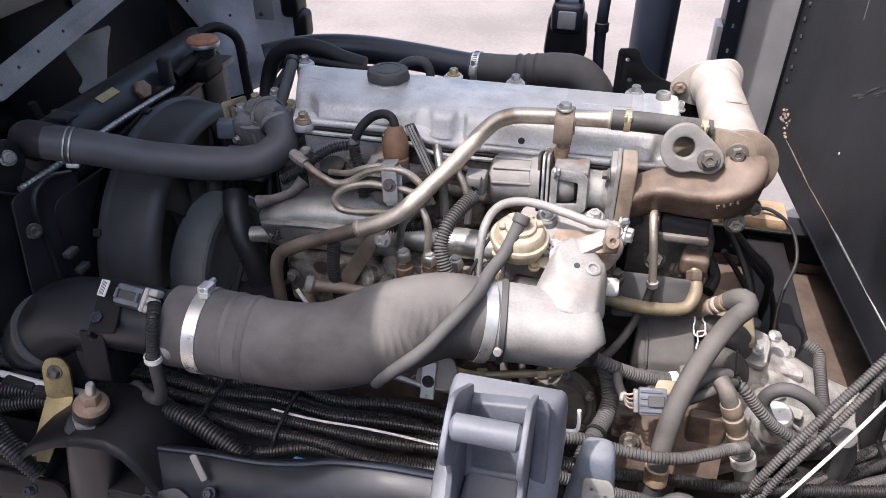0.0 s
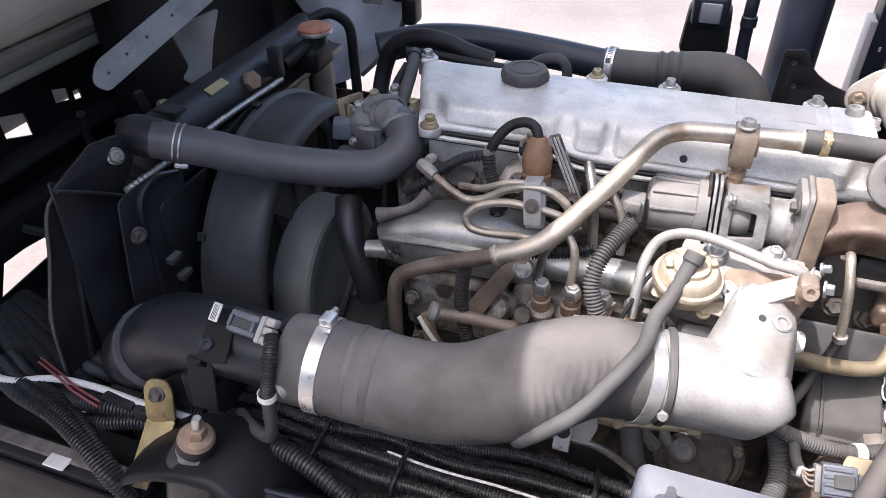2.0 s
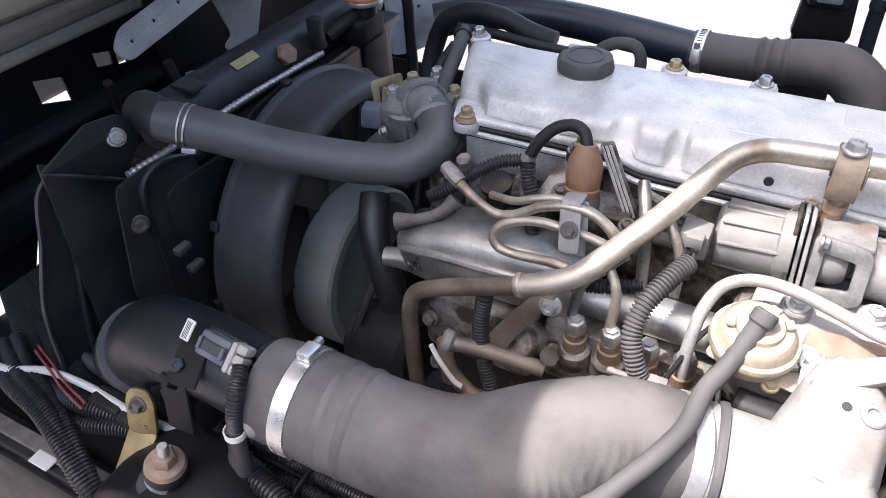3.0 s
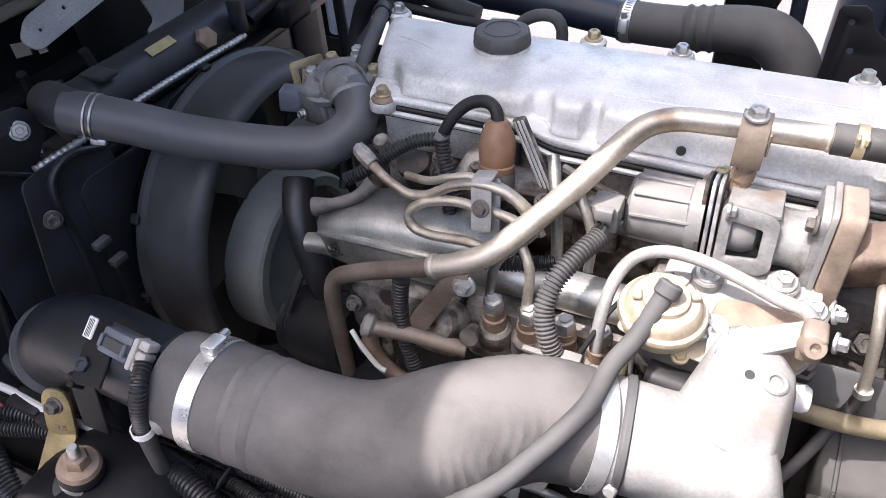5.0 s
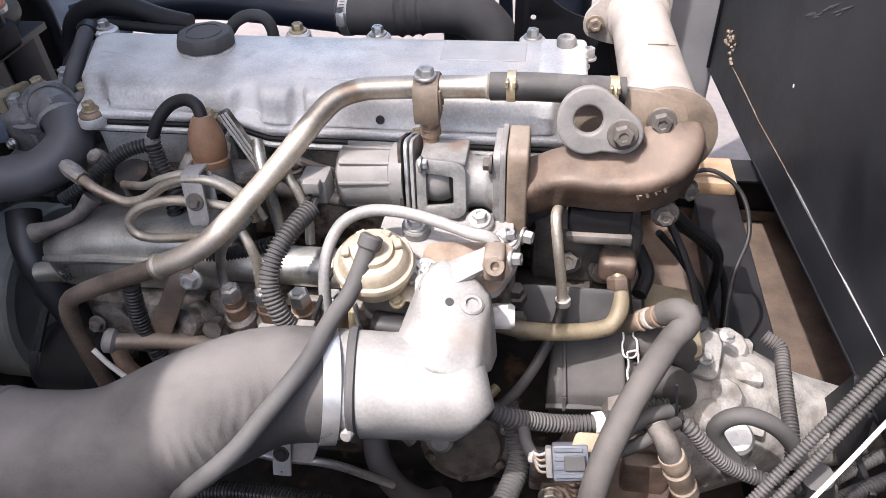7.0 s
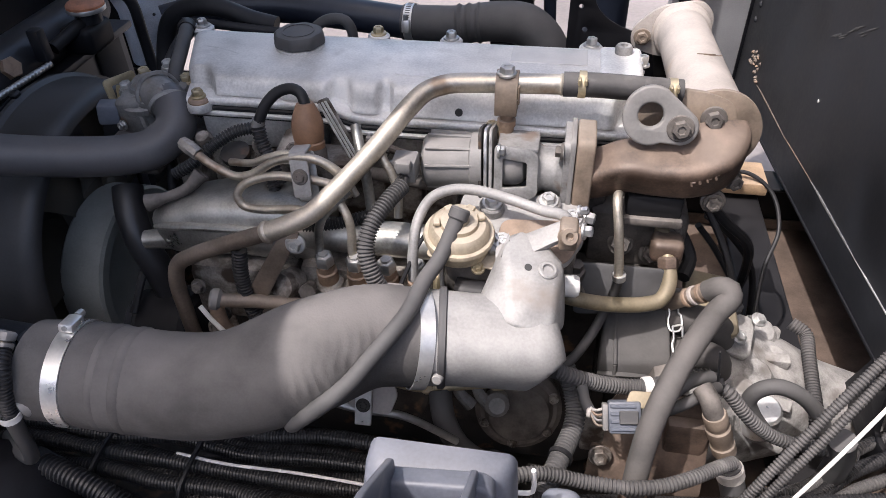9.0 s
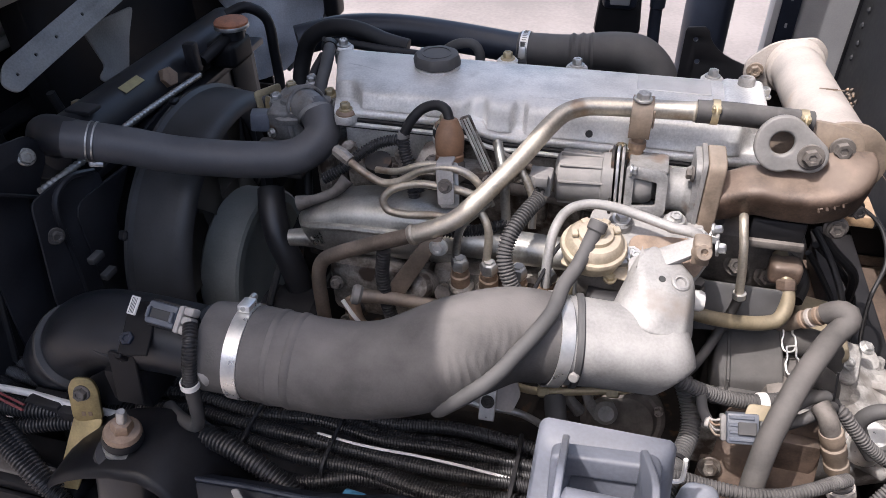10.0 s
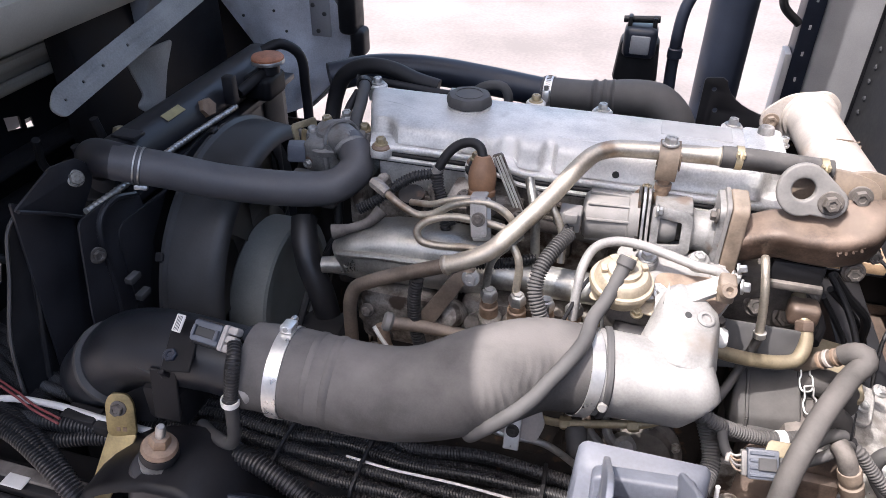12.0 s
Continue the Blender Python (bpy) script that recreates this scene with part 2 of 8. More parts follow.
def thing(name, at, label, category, group="", kind=""):
    ob = new(name)
    ob.empty_display_size = 0.03
    ob.location = at
    HOME[ob] = Vector(at)
    return tagged(ob, label, category, group, kind)


def finish(me, material, angle=35):
    me.materials.clear()
    me.materials.append(material)
    me.polygons.foreach_set("use_smooth", [True] * len(me.polygons))
    me.set_sharp_from_angle(angle=radians(angle))
    me.update()
    return me


def part(name, bm, material, parent=None, label="", angle=35):
    """One mesh object in world places, from a bmesh or a mesh, under a thing or a part."""
    if isinstance(bm, bmesh.types.BMesh):
        bmesh.ops.recalc_face_normals(bm, faces=bm.faces[:])
        me = bpy.data.meshes.new(name)
        bm.to_mesh(me)
        bm.free()
    else:
        me = bm
    finish(me, material, angle)
    co = np.empty(len(me.vertices) * 3)
    me.vertices.foreach_get("co", co)
    co = co.reshape(-1, 3)
    mid = Vector(((co.min(0) + co.max(0)) / 2).tolist())
    me.transform(Matrix.Translation(-mid))
    ob = new(name, me)
    HOME[ob] = mid
    ob.location = mid - (HOME[parent] if parent else Vector())
    ob.parent = parent
    if label:
        ob["label"] = label
    return ob


def single(name, bm, material, label, category, group="", kind="", angle=35):
    return tagged(part(name, bm, material, None, angle=angle), label, category, group, kind)


def spline(pts, step):
    """Points along a smooth curve through pts, about step apart, each with its place 0..1 along."""
    p = [Vector(q[:3]) for q in pts]
    if len(p) == 2:
        n = max(1, int((p[1] - p[0]).length / step))
        return [(p[0].lerp(p[1], i / n), i / n) for i in range(n + 1)]
    ext = [p[0] * 2 - p[1], *p, p[-1] * 2 - p[-2]]
    out = []
    for i in range(len(p) - 1):
        a, b, c, d = ext[i : i + 4]
        k = [max((v - u).length, 1e-4) ** 0.5 for u, v in ((a, b), (b, c), (c, d))]
        m1 = ((b - a) / k[0] - (c - a) / (k[0] + k[1]) + (c - b) / k[1]) * k[1]
        m2 = ((c - b) / k[1] - (d - b) / (k[1] + k[2]) + (d - c) / k[2]) * k[1]
        n = max(2, int((c - b).length / step + 0.5))
        for j in range(n):
            t = j / n
            h = b * (2 * t**3 - 3 * t * t + 1) + m1 * (t**3 - 2 * t * t + t) + c * (3 * t * t - 2 * t**3) + m2 * (t**3 - t * t)
            out.append((h, (i + t) / (len(p) - 1)))
    return out + [(p[-1], 1.0)]


def even(pts, step):
    """The smooth curve resampled at even steps."""
    fine = spline(pts, step / 2)
    s = np.cumsum([0] + [(fine[i + 1][0] - fine[i][0]).length for i in range(len(fine) - 1)])
    n = max(2, int(s[-1] / step + 0.5))
    at = np.linspace(0, s[-1], n + 1)
    xyz = np.array([tuple(q[0]) for q in fine])
    u = np.array([q[1] for q in fine])
    cols = [np.interp(at, s, xyz[:, k]) for k in range(3)]
    return [(Vector((a, b, c)), w) for a, b, c, w in zip(*cols, np.interp(at, s, u))]


def sweep(pts, r, step=0.008, seg=14, rib=None, bm=None, flat=1.0, caps=True, up=None, square=2.0):
    """A tube along a smooth curve. r: a radius, or one for each point. rib: (pitch, depth) of corrugations. flat: height to width. up: the way of its height. square: 2 is round, more is boxier."""
    bm = bm or bmesh.new()
    line = even(pts, rib[0] / 4 if rib else step)
    rs = [r] * len(pts) if isinstance(r, (int, float)) else list(r)
    knots = np.linspace(0, 1, len(rs))
    side = None
    rings = []
    for i, (c, u) in enumerate(line):
        a, b = line[max(i - 1, 0)][0], line[min(i + 1, len(line) - 1)][0]
        way = (b - a).normalized()
        if up is not None:
            side = way.cross(Vector(up)).normalized()
        elif side is None:
            side = way.orthogonal().normalized()
        else:
            side = (side - way * side.dot(way)).normalized()
        over = side.cross(way)
        rad = float(np.interp(u, knots, rs))
        if rib:
            rad -= rib[1] * (0.5 - 0.5 * (1, 1, -1, -1)[i % 4])
        row = []
        for k in range(seg):
            t = 2 * math.pi * (k + 0.5) / seg
            q = rad / (abs(math.cos(t)) ** square + abs(math.sin(t)) ** square) ** (1 / square)
            row.append(bm.verts.new(c + (side * math.cos(t) + over * math.sin(t) * flat) * q))
        rings.append(row)
    for x, y in zip(rings, rings[1:]):
        for k in range(seg):
            bm.faces.new((x[k], x[(k + 1) % seg], y[(k + 1) % seg], y[k]))
    if caps:
        bm.faces.new(rings[0][::-1])
        bm.faces.new(rings[-1])
    return bm


def lathe(profile, at=(0, 0, 0), way=(0, 0, 1), seg=20, bm=None, lobes=0, lobe=0.0, ring=False):
    """A turned shape: rows of (radius, height) round the way from at."""
    bm = bm or bmesh.new()
    turn = Vector(way).normalized().to_track_quat("Z", "Y").to_matrix()
    rings = []
    for rad, h in profile:
        loop = []
        for k in range(seg):
            t = 2 * math.pi * k / seg
            q = rad * (1 + (lobe * math.cos(lobes * t) if lobes else 0))
            loop.append(bm.verts.new(Vector(at) + turn @ Vector((q * math.cos(t), q * math.sin(t), h))))
        rings.append(loop)
    for x, y in zip(rings, (rings[1:] + rings[:1]) if ring else rings[1:]):
        for k in range(seg):
            bm.faces.new((x[k], x[(k + 1) % seg], y[(k + 1) % seg], y[k]))
    if not ring:
        bm.faces.new(rings[0][::-1])
        bm.faces.new(rings[-1])
    return bm


def frame_of(at, x=(1, 0, 0), z=(0, 0, 1)):
    """A pose whose x and z axes point as given."""
    zz = Vector(z).normalized()
    xx = (Vector(x) - zz * Vector(x).dot(zz)).normalized()
    yy = zz.cross(xx)
    m = Matrix((xx, yy, zz)).transposed().to_4x4()
    m.translation = at
    return m


def rbox(lo, hi, bev=0.004, segs=2, m=None, bm=None, taper=None):
    """A box between two corners with rounded edges. taper: (x, y) scale of its top."""
    own = bmesh.new()
    lo, hi = Vector(lo), Vector(hi)
    bmesh.ops.create_cube(own, size=1)
    for v in own.verts:
        v.co = Vector(((v.co.x) * (hi.x - lo.x), v.co.y * (hi.y - lo.y), v.co.z * (hi.z - lo.z)))
        if taper and v.co.z > 0:
            v.co.x, v.co.y = v.co.x * taper[0], v.co.y * taper[1]
        v.co += (lo + hi) / 2
    if bev:
        bmesh.ops.bevel(own, geom=own.edges[:], offset=bev, segments=segs, profile=0.5, affect="EDGES", clamp_overlap=True)
    if m:
        own.transform(m)
    if bm is None:
        return own
    return merge(bm, own)


def merge(bm, other):
    me = bpy.data.meshes.new("tmp")
    other.to_mesh(me)
    other.free()
    bm.from_mesh(me)
    bpy.data.meshes.remove(me)
    return bm


def slab(outline, thick, m, holes=(), bev=0.001, res=1, cuts=()):
    """A plate of an outline in its own x and y, with holes (x, y, radius), bevelled, at the pose m."""
    cu = bpy.data.curves.new("tmp", "CURVE")
    cu.dimensions, cu.fill_mode, cu.extrude, cu.bevel_depth, cu.bevel_resolution = "2D", "BOTH", max(1e-4, thick / 2 - bev), bev, res
    loops = [list(outline), *[list(c) for c in cuts]]
    for hx, hy, hr in holes:
        loops.append([(hx + hr * math.cos(2 * math.pi * k / 20), hy + hr * math.sin(2 * math.pi * k / 20)) for k in range(20)])
    for loop in loops:
        sp = cu.splines.new("POLY")
        sp.points.add(len(loop) - 1)
        for q, (a, b) in zip(sp.points, loop):
            q.co = (a, b, 0, 1)
        sp.use_cyclic_u = True
    ob = bpy.data.objects.new("tmp", cu)
    me = bpy.data.meshes.new_from_object(ob)
    bpy.data.objects.remove(ob)
    bpy.data.curves.remove(cu)
    bm = bmesh.new()
    bm.from_mesh(me)
    bpy.data.meshes.remove(me)
    bmesh.ops.remove_doubles(bm, verts=bm.verts[:], dist=1e-5)
    bm.transform(m)
    return bm


def rounded(pts, r, n=4):
    """An outline with its corners rounded."""
    out = []
    for i, p in enumerate(pts):
        a, b, c = Vector(pts[i - 1]), Vector(p), Vector(pts[(i + 1) % len(pts)])
        d1, d2 = (a - b), (c - b)
        k = min(r, d1.length * 0.45, d2.length * 0.45)
        s, e = b + d1.normalized() * k, b + d2.normalized() * k
        for j in range(n + 1):
            t = j / n
            q = s * (1 - t) ** 2 + b * 2 * t * (1 - t) + e * t * t
            out.append((q.x, q.y))
    return out


def oval(w, h, n=28):
    return [(w * math.cos(2 * math.pi * k / n), h * math.sin(2 * math.pi * k / n)) for k in range(n)]


BOLTS = {}


def bolt(parent, at, way=(0, 0, 1), r=0.0075, h=0.006, material=None, washer=1.45, name="bolt", label="", spin=0.3):
    """A flanged hexagon bolt head; alike ones share one mesh."""
    material = material or STEEL
    key = (round(r, 4), round(h, 4), material.name, washer)
    if key not in BOLTS:
        bm = bmesh.new()
        if washer:
            lathe([(r * washer, -0.001), (r * washer, 0.0012), (r * washer * 0.93, 0.002)], seg=18, bm=bm)
        b0 = 0.0015 if washer else -0.001
        lathe([(r, b0), (r, b0 + h * 0.82), (r * 0.88, b0 + h), (r * 0.5, b0 + h), (r * 0.42, b0 + h * 0.8)], seg=6, bm=bm)
        bmesh.ops.recalc_face_normals(bm, faces=bm.faces[:])
        me = bpy.data.meshes.new(name)
        bm.to_mesh(me)
        bm.free()
        BOLTS[key] = finish(me, material, 25)
    ob = new(name, BOLTS[key])
    ob.matrix_basis = Matrix.Translation(Vector(at) - HOME[parent]) @ Vector(way).normalized().to_track_quat("Z", "Y").to_matrix().to_4x4() @ pose(0, 0, 0, 0, 0, spin * 57)
    ob.parent = parent
    HOME[ob] = Vector(at)
    if label:
        ob["label"] = label
    return ob


def band(parent, at, way, r, width=0.012, material=None, screw=None, name="hose_clamp", label=""):
    """A worm-drive band clamp round a hose, with its screw housing on the side that screw points to. A part with sub-parts."""
    material = material or WHITE_STEEL
    w = width / 2
    ring = part(name, lathe([(r, -w), (r + 0.0016, -w), (r + 0.0016, w), (r, w)], at, way, 36, ring=True), material, parent, label)
    if screw is not None:
        wv = Vector(way).normalized()
        sv = Vector(screw)
        sv = (sv - wv * sv.dot(wv)).normalized()
        tang = wv.cross(sv)
        c = Vector(at) + sv * (r + 0.006)
        part("screw_housing", rbox((-0.012, -w * 0.95, -0.005), (0.012, w * 0.95, 0.005), 0.003, 2, frame_of(c, tang, sv)), material, ring)
        for k in range(2, 12):
            a = k * 0.0046 / r + 0.14
            d = sv * math.cos(a) - tang * math.sin(a)
            part("band_slot", rbox((-0.0006, -w * 0.55, -0.0003), (0.0006, w * 0.55, 0.0003), 0, 1, frame_of(Vector(at) + d * (r + 0.0018), tang * math.cos(a) + sv * math.sin(a), d)), IRON_DUSTY, ring)
        part("clamp_screw", lathe([(0.0045, -0.021), (0.0045, -0.012), (0.003, -0.012), (0.003, 0.013)], c + sv * 0.001, tang, 8), STEEL, ring)
    return ring


def hose(name, pts, r, material, label, category="hose", group="", seg=14, rib=None, step=0.008, flat=1.0):
    return single(name, sweep(pts, r, step, seg, rib, flat=flat), material, label, category, group)


def letters(text, size, m, material, parent, name="lettering", depth=0.0006, label=""):
    cu = bpy.data.curves.new("tmp", "FONT")
    cu.body, cu.size, cu.align_x, cu.align_y, cu.extrude = text, size, "CENTER", "CENTER", depth
    ob = bpy.data.objects.new("tmp", cu)
    me = bpy.data.meshes.new_from_object(ob)
    bpy.data.objects.remove(ob)
    bpy.data.curves.remove(cu)
    me.transform(m)
    return part(name, me, material, parent, label)

# ---------------------------------------------------------------- ground
def make_ground():
    bm = bmesh.new()
    n = 40
    half = [0, 0.6, 1.5, 3, 5, 8, 12, 18, 30, 60, 120, 300, 900, 2500]
    line = [-h for h in half[:0:-1]] + half
    grid = [[bm.verts.new((x, y + 1, 0.02 * noise.noise(Vector((x * 0.8, y * 0.8, 0))) if abs(x) < 40 and abs(y) < 40 else 0)) for x in line] for y in line]
    for a, b in zip(grid, grid[1:]):
        for k in range(len(line) - 1):
            bm.faces.new((a[k], a[k + 1], b[k + 1], b[k]))
    single("ground", bm, SAND, "pale dry sandy yard ground in full sun", "ground", kind="structure")


make_ground()


# ---------------------------------------------------------------- engine block and head
def make_engine_block():
    t = thing("engine_block", (-0.2, 1.05, 0.55), "dark greasy diesel engine block below the cylinder head", "engine")
    b = rbox((-0.50, 0.97, 0.60), (0.16, 1.30, 0.93), 0.012)
    part("block_casting", b, IRON, t)
    for x in (-0.42, -0.28, -0.14, 0.0, 0.12):
        part("web", rbox((x - 0.012, 0.945, 0.62), (x + 0.012, 0.985, 0.92), 0.006), IRON, t)
    part("side_cover", rbox((-0.46, 0.92, 0.68), (-0.05, 0.972, 0.86), 0.012), IRON, t)
    part("flywheel_housing", rbox((0.165, 0.80, 0.50), (0.21, 1.34, 0.90), 0.02), IRON_DUSTY, t)
    part("oil_pan", rbox((-0.46, 0.99, 0.42), (0.14, 1.28, 0.60), 0.03, taper=(1.0, 1.0)), IRON, t)
    part("timing_cover", rbox((-0.53, 0.98, 0.62), (-0.502, 1.28, 1.08), 0.012), ALU_DIRTY, t)
    for x in (-0.40, -0.30, -0.2, -0.1):
        bolt(t, (x, 0.918, 0.84), (0, -1, 0), 0.007, 0.006, IRON_DUSTY)
    # two added plates keep sunlit ground from brightening the engine's underside
    part("far_guard", rbox((-1.28, 1.705, 0.40), (-0.30, 1.712, 0.835), 0.002, 1), IRON, t, "added dark plate closing off ground light beyond the engine")
    part("under_guard", rbox((-1.28, 0.52, 0.36), (0.21, 1.69, 0.372), 0.003), IRON, t, "added dark plate closing off ground light below the engine")
    head = thing("cylinder_head", (-0.2, 1.1, 0.93), "grey cast cylinder head under the valve cover, dusty", "engine part")
    part("head_casting", rbox((-0.49, 1.012, 0.93), (0.12, 1.20, 1.075), 0.008), ALU_DIRTY, head)
    part("cam_carrier", rbox((-0.485, 1.006, 1.075), (-0.30, 1.19, 1.143), 0.012), ALU, head, "pale cast cam carrier corner")
    part("cam_carrier", rbox((-0.298, 1.008, 1.065), (0.115, 1.19, 1.116), 0.008), ALU_DIRTY, head)
    for x in (-0.40, -0.255, -0.2, -0.085, 0.0, 0.06):
        part("boss", lathe([(0.015, 0.0), (0.015, 0.02), (0.012, 0.024)], (x, 1.02, 1.052), (0, -1, 0.2), 14), ALU_DIRTY, head)
        bolt(head, (x, 0.995, 1.057), (0, -1, 0.2), 0.008, 0.006, IRON_DUSTY)
    part("port_boss", rbox((-0.22, 0.985, 1.0), (-0.16, 1.015, 1.06), 0.01), ALU_DIRTY, head)
    part("port_boss", rbox((-0.34, 0.975, 1.0), (-0.27, 1.015, 1.065), 0.012), ALU_DIRTY, head)
    part("exhaust_boss", rbox((0.02, 0.97, 1.03), (0.09, 1.015, 1.09), 0.012), IRON_DUSTY, head)


make_engine_block()


def make_lower_engine():
    t = thing("return_pipe", (-0.08, 0.8, 0.84), "yellow plated pipe low on the engine side", "pipe")
    part("pipe", sweep([(-0.20, 0.815, 0.832), (-0.144, 0.80, 0.838), (-0.104, 0.80, 0.846), (-0.05, 0.80, 0.862), (-0.016, 0.80, 0.872), (0.02, 0.815, 0.885), (0.04, 0.84, 0.89)], 0.0062, 0.006, 14), BRASS, t)
    for x, z in ((-0.125, 0.842), (-0.03, 0.867)):
        part("union", lathe([(0.0095, -0.008), (0.0105, -0.006), (0.0105, 0.006), (0.0095, 0.008)], (x, 0.80, z), (1, 0, 0.25), 6), BRASS, t)
    p = thing("oil_pump_body", (-0.01, 0.88, 0.70), "dark greasy round pump housing with bolts", "pump")
    c = Vector((-0.005, 0.895, 0.72))
    part("body", lathe([(0.062, 0), (0.066, 0.006), (0.066, 0.03), (0.058, 0.036), (0.052, 0.036), (0.045, 0.048), (0.02, 0.052)], c, (0.1, -1, 0.45), 32), IRON_DUSTY, p)
    for k in range(6):
        a = k * math.pi / 3 + 0.4
        n = Vector((0.1, -1, 0.45)).normalized()
        u = n.cross(Vector((0, 0, 1))).normalized()
        bolt(p, c + n * 0.034 + (u * math.cos(a) + n.cross(u) * math.sin(a)) * 0.055, n, 0.0068, 0.006, ALU_DIRTY, 1.4)
    part("boss", lathe([(0.018, 0), (0.018, 0.03), (0.012, 0.036)], c + Vector((-0.03, -0.045, 0.05)), (0.1, -0.8, 0.6), 18), CAST_GREY, p)
    hose("lower_hose", [(-0.11, 0.80, 0.84), (-0.10, 0.775, 0.81), (-0.08, 0.765, 0.77), (-0.05, 0.77, 0.73), (-0.03, 0.80, 0.69)], 0.016, RUBBER_GREY, "dusty rubber hose low on the engine", "hose", seg=16)
    m = thing("mount_bracket", (-0.15, 0.84, 0.76), "dark cast engine mount bracket with bolt heads", "bracket")
    part("bracket_plate", slab(rounded([(-0.10, -0.08), (0.05, -0.08), (0.07, 0.0), (0.04, 0.05), (-0.09, 0.06)], 0.015), 0.014, frame_of((-0.20, 0.88, 0.78), (1, 0, 0), (0, -1, 0.35)), ((0.02, 0.0, 0.012),), 0.003, 2), IRON, m)
    for dx, dz in ((-0.07, 0.03), (-0.05, -0.04), (0.03, 0.03)):
        bolt(m, (-0.20 + dx, 0.868 + dz * 0.3, 0.782 + dz), (0, -1, 0.35), 0.0085, 0.008, ALU_DIRTY, 1.4)
    for x in (-0.10, -0.07):
        part("lever", sweep([(x, 0.85, 0.84), (x + 0.01, 0.835, 0.80), (x + 0.03, 0.83, 0.775)], [0.006, 0.008, 0.010], 0.006, 10), CAST_GREY, m)


make_lower_engine()


# added out of view: holds back low sky and ground fill on the near side
def make_fill_block_wall():
    w = thing("fill_block_wall", (0, -4.1, 0), "added unseen grey wall that cuts the fill light", "wall", kind="structure")
    part("wall_face", rbox((-9, -4.2, 0.0), (9, -4.0, 3.4), 0.01, 1), GREY_POST, w)


make_fill_block_wall()


def make_valve_cover():
    t = thing("valve_cover", (-0.2, 1.1, 1.12), "long dusty grey cast aluminium valve cover on the engine", "valve cover")

    def ramp(x, a, w=0.010):
        q = max(0.0, min(1.0, (x - a) / w + 0.5))
        return q * q * (3 - 2 * q)

    def panel(x, a, b, w=0.010):
        return ramp(x, a, w) * (1 - ramp(x, b, w))

    def floor_at(x):
        return 1.151 - 0.015 * ramp(x, -0.272, 0.062)

    # cross sections along the cover: a flange shelf, an upright wall with raised panels, a round shoulder, a crowned top
    bm = bmesh.new()
    xs = [-0.492, -0.4895, -0.485, -0.478] + [-0.472 + 0.004 * k for k in range(147)] + [0.117, 0.1215, 0.124]
    rows = []
    for i, x in enumerate(xs):
        e = min(i, len(xs) - 1 - i)
        drop = (0.024, 0.010, 0.004, 0.001)[e] if e < 4 else 0.0
        inset = (0.012, 0.006, 0.002, 0.0)[e] if e < 4 else 0.0
        b = floor_at(x)
        out = 0.0135 * max(panel(x, -0.452, -0.290), panel(x, -0.262, -0.222), panel(x, -0.204, 0.090)) - 0.003
        out += 0.0022 * panel(x, -0.352, -0.290, 0.006)
        out -= 0.010 * (1 - ramp(x, -0.458, 0.014)) + 0.008 * ramp(x, 0.098, 0.012)
        wall = 1.1705 - b
        prof = [(-0.002, b - 0.004, 0), (-0.0045, b - 0.001, 0), (-0.0045, b + 0.004, 0), (-0.002, b + 0.007, 0), (0.006, b + 0.008, 0.0), (0.0115, b + 0.0095, 0.9), (0.0135, b + 0.013, 1), (0.0155, b + 0.45 * wall, 1), (0.0175, b + 0.8 * wall, 1), (0.0205, 1.1725, 1), (0.0225, 1.1775, 1), (0.0262, 1.1820, 0.95), (0.0310, 1.1842, 0.7), (0.0380, 1.1858, 0.25), (0.060, 1.1866, 0), (0.10, 1.1872, 0), (0.145, 1.1866, 0), (0.163, 1.183, 0), (0.173, 1.172, 0), (0.176, 1.15, 0), (0.176, b - 0.004, 0)]
        row = []
        for k, (dy, z, g) in enumerate(prof):
            yy = 1.0 + dy - g * out
            if k > 4:
                z -= drop * min(1.0, (k - 4) / 5)
                yy += inset if k < 14 else -inset
            z += 0.0005 * math.sin(x * 47 + yy * 31) if 11 < k < 17 else 0
            lean = 0.062 * max(0.0, (yy - 1.0) / 0.17) * max(0.0, min(1.0, (-0.40 - x) / 0.08))
            row.append(bm.verts.new((x - lean, yy, z)))
        rows.append(row)
    for a, b in zip(rows, rows[1:]):
        for k in range(len(a) - 1):
            bm.faces.new((a[k], b[k], b[k + 1], a[k + 1]))
    bm.faces.new(rows[0])
    bm.faces.new(rows[-1][::-1])
    part("cover_casting", bm, ALU, t, angle=42)

    def along(y, dz, r, name, m, flat=0.8, label=""):
        line = [(x, y, floor_at(x) + dz) for x in (-0.490, -0.46, -0.42, -0.38, -0.34, -0.315, -0.295, -0.28, -0.265, -0.25, -0.235, -0.21, -0.15, -0.05, 0.06, 0.122)]
        part(name, sweep(line, r, 0.006, 8, flat=flat, up=(0, 0, 1)), m, t, label)

    along(0.9990, -0.0085, 0.0040, "gasket", RUBBER, 1.0, "thin dark rubber gasket")
    along(0.9965, -0.0150, 0.0050, "lower_bead", ALU)
    along(1.0000, -0.0205, 0.0028, "joint_line", PRINT, 1.0)
    # ears with bolts
    for x, y, z in ((-0.474, 0.998, 1.153), (-0.318, 0.992, 1.152), (-0.066, 0.988, 1.138)):
        part("bolt_ear", lathe([(0.0180, -0.012), (0.0180, -0.004), (0.0165, -0.001)], (x, y, z), (0, 0, 1), 24), ALU, t)
        part("rubber_grommet", lathe([(0.0150, -0.001), (0.0155, 0.001), (0.0140, 0.0035), (0.012, 0.005)], (x, y, z), (0, 0, 1), 20), COPPER, t, "brown rubber grommet")
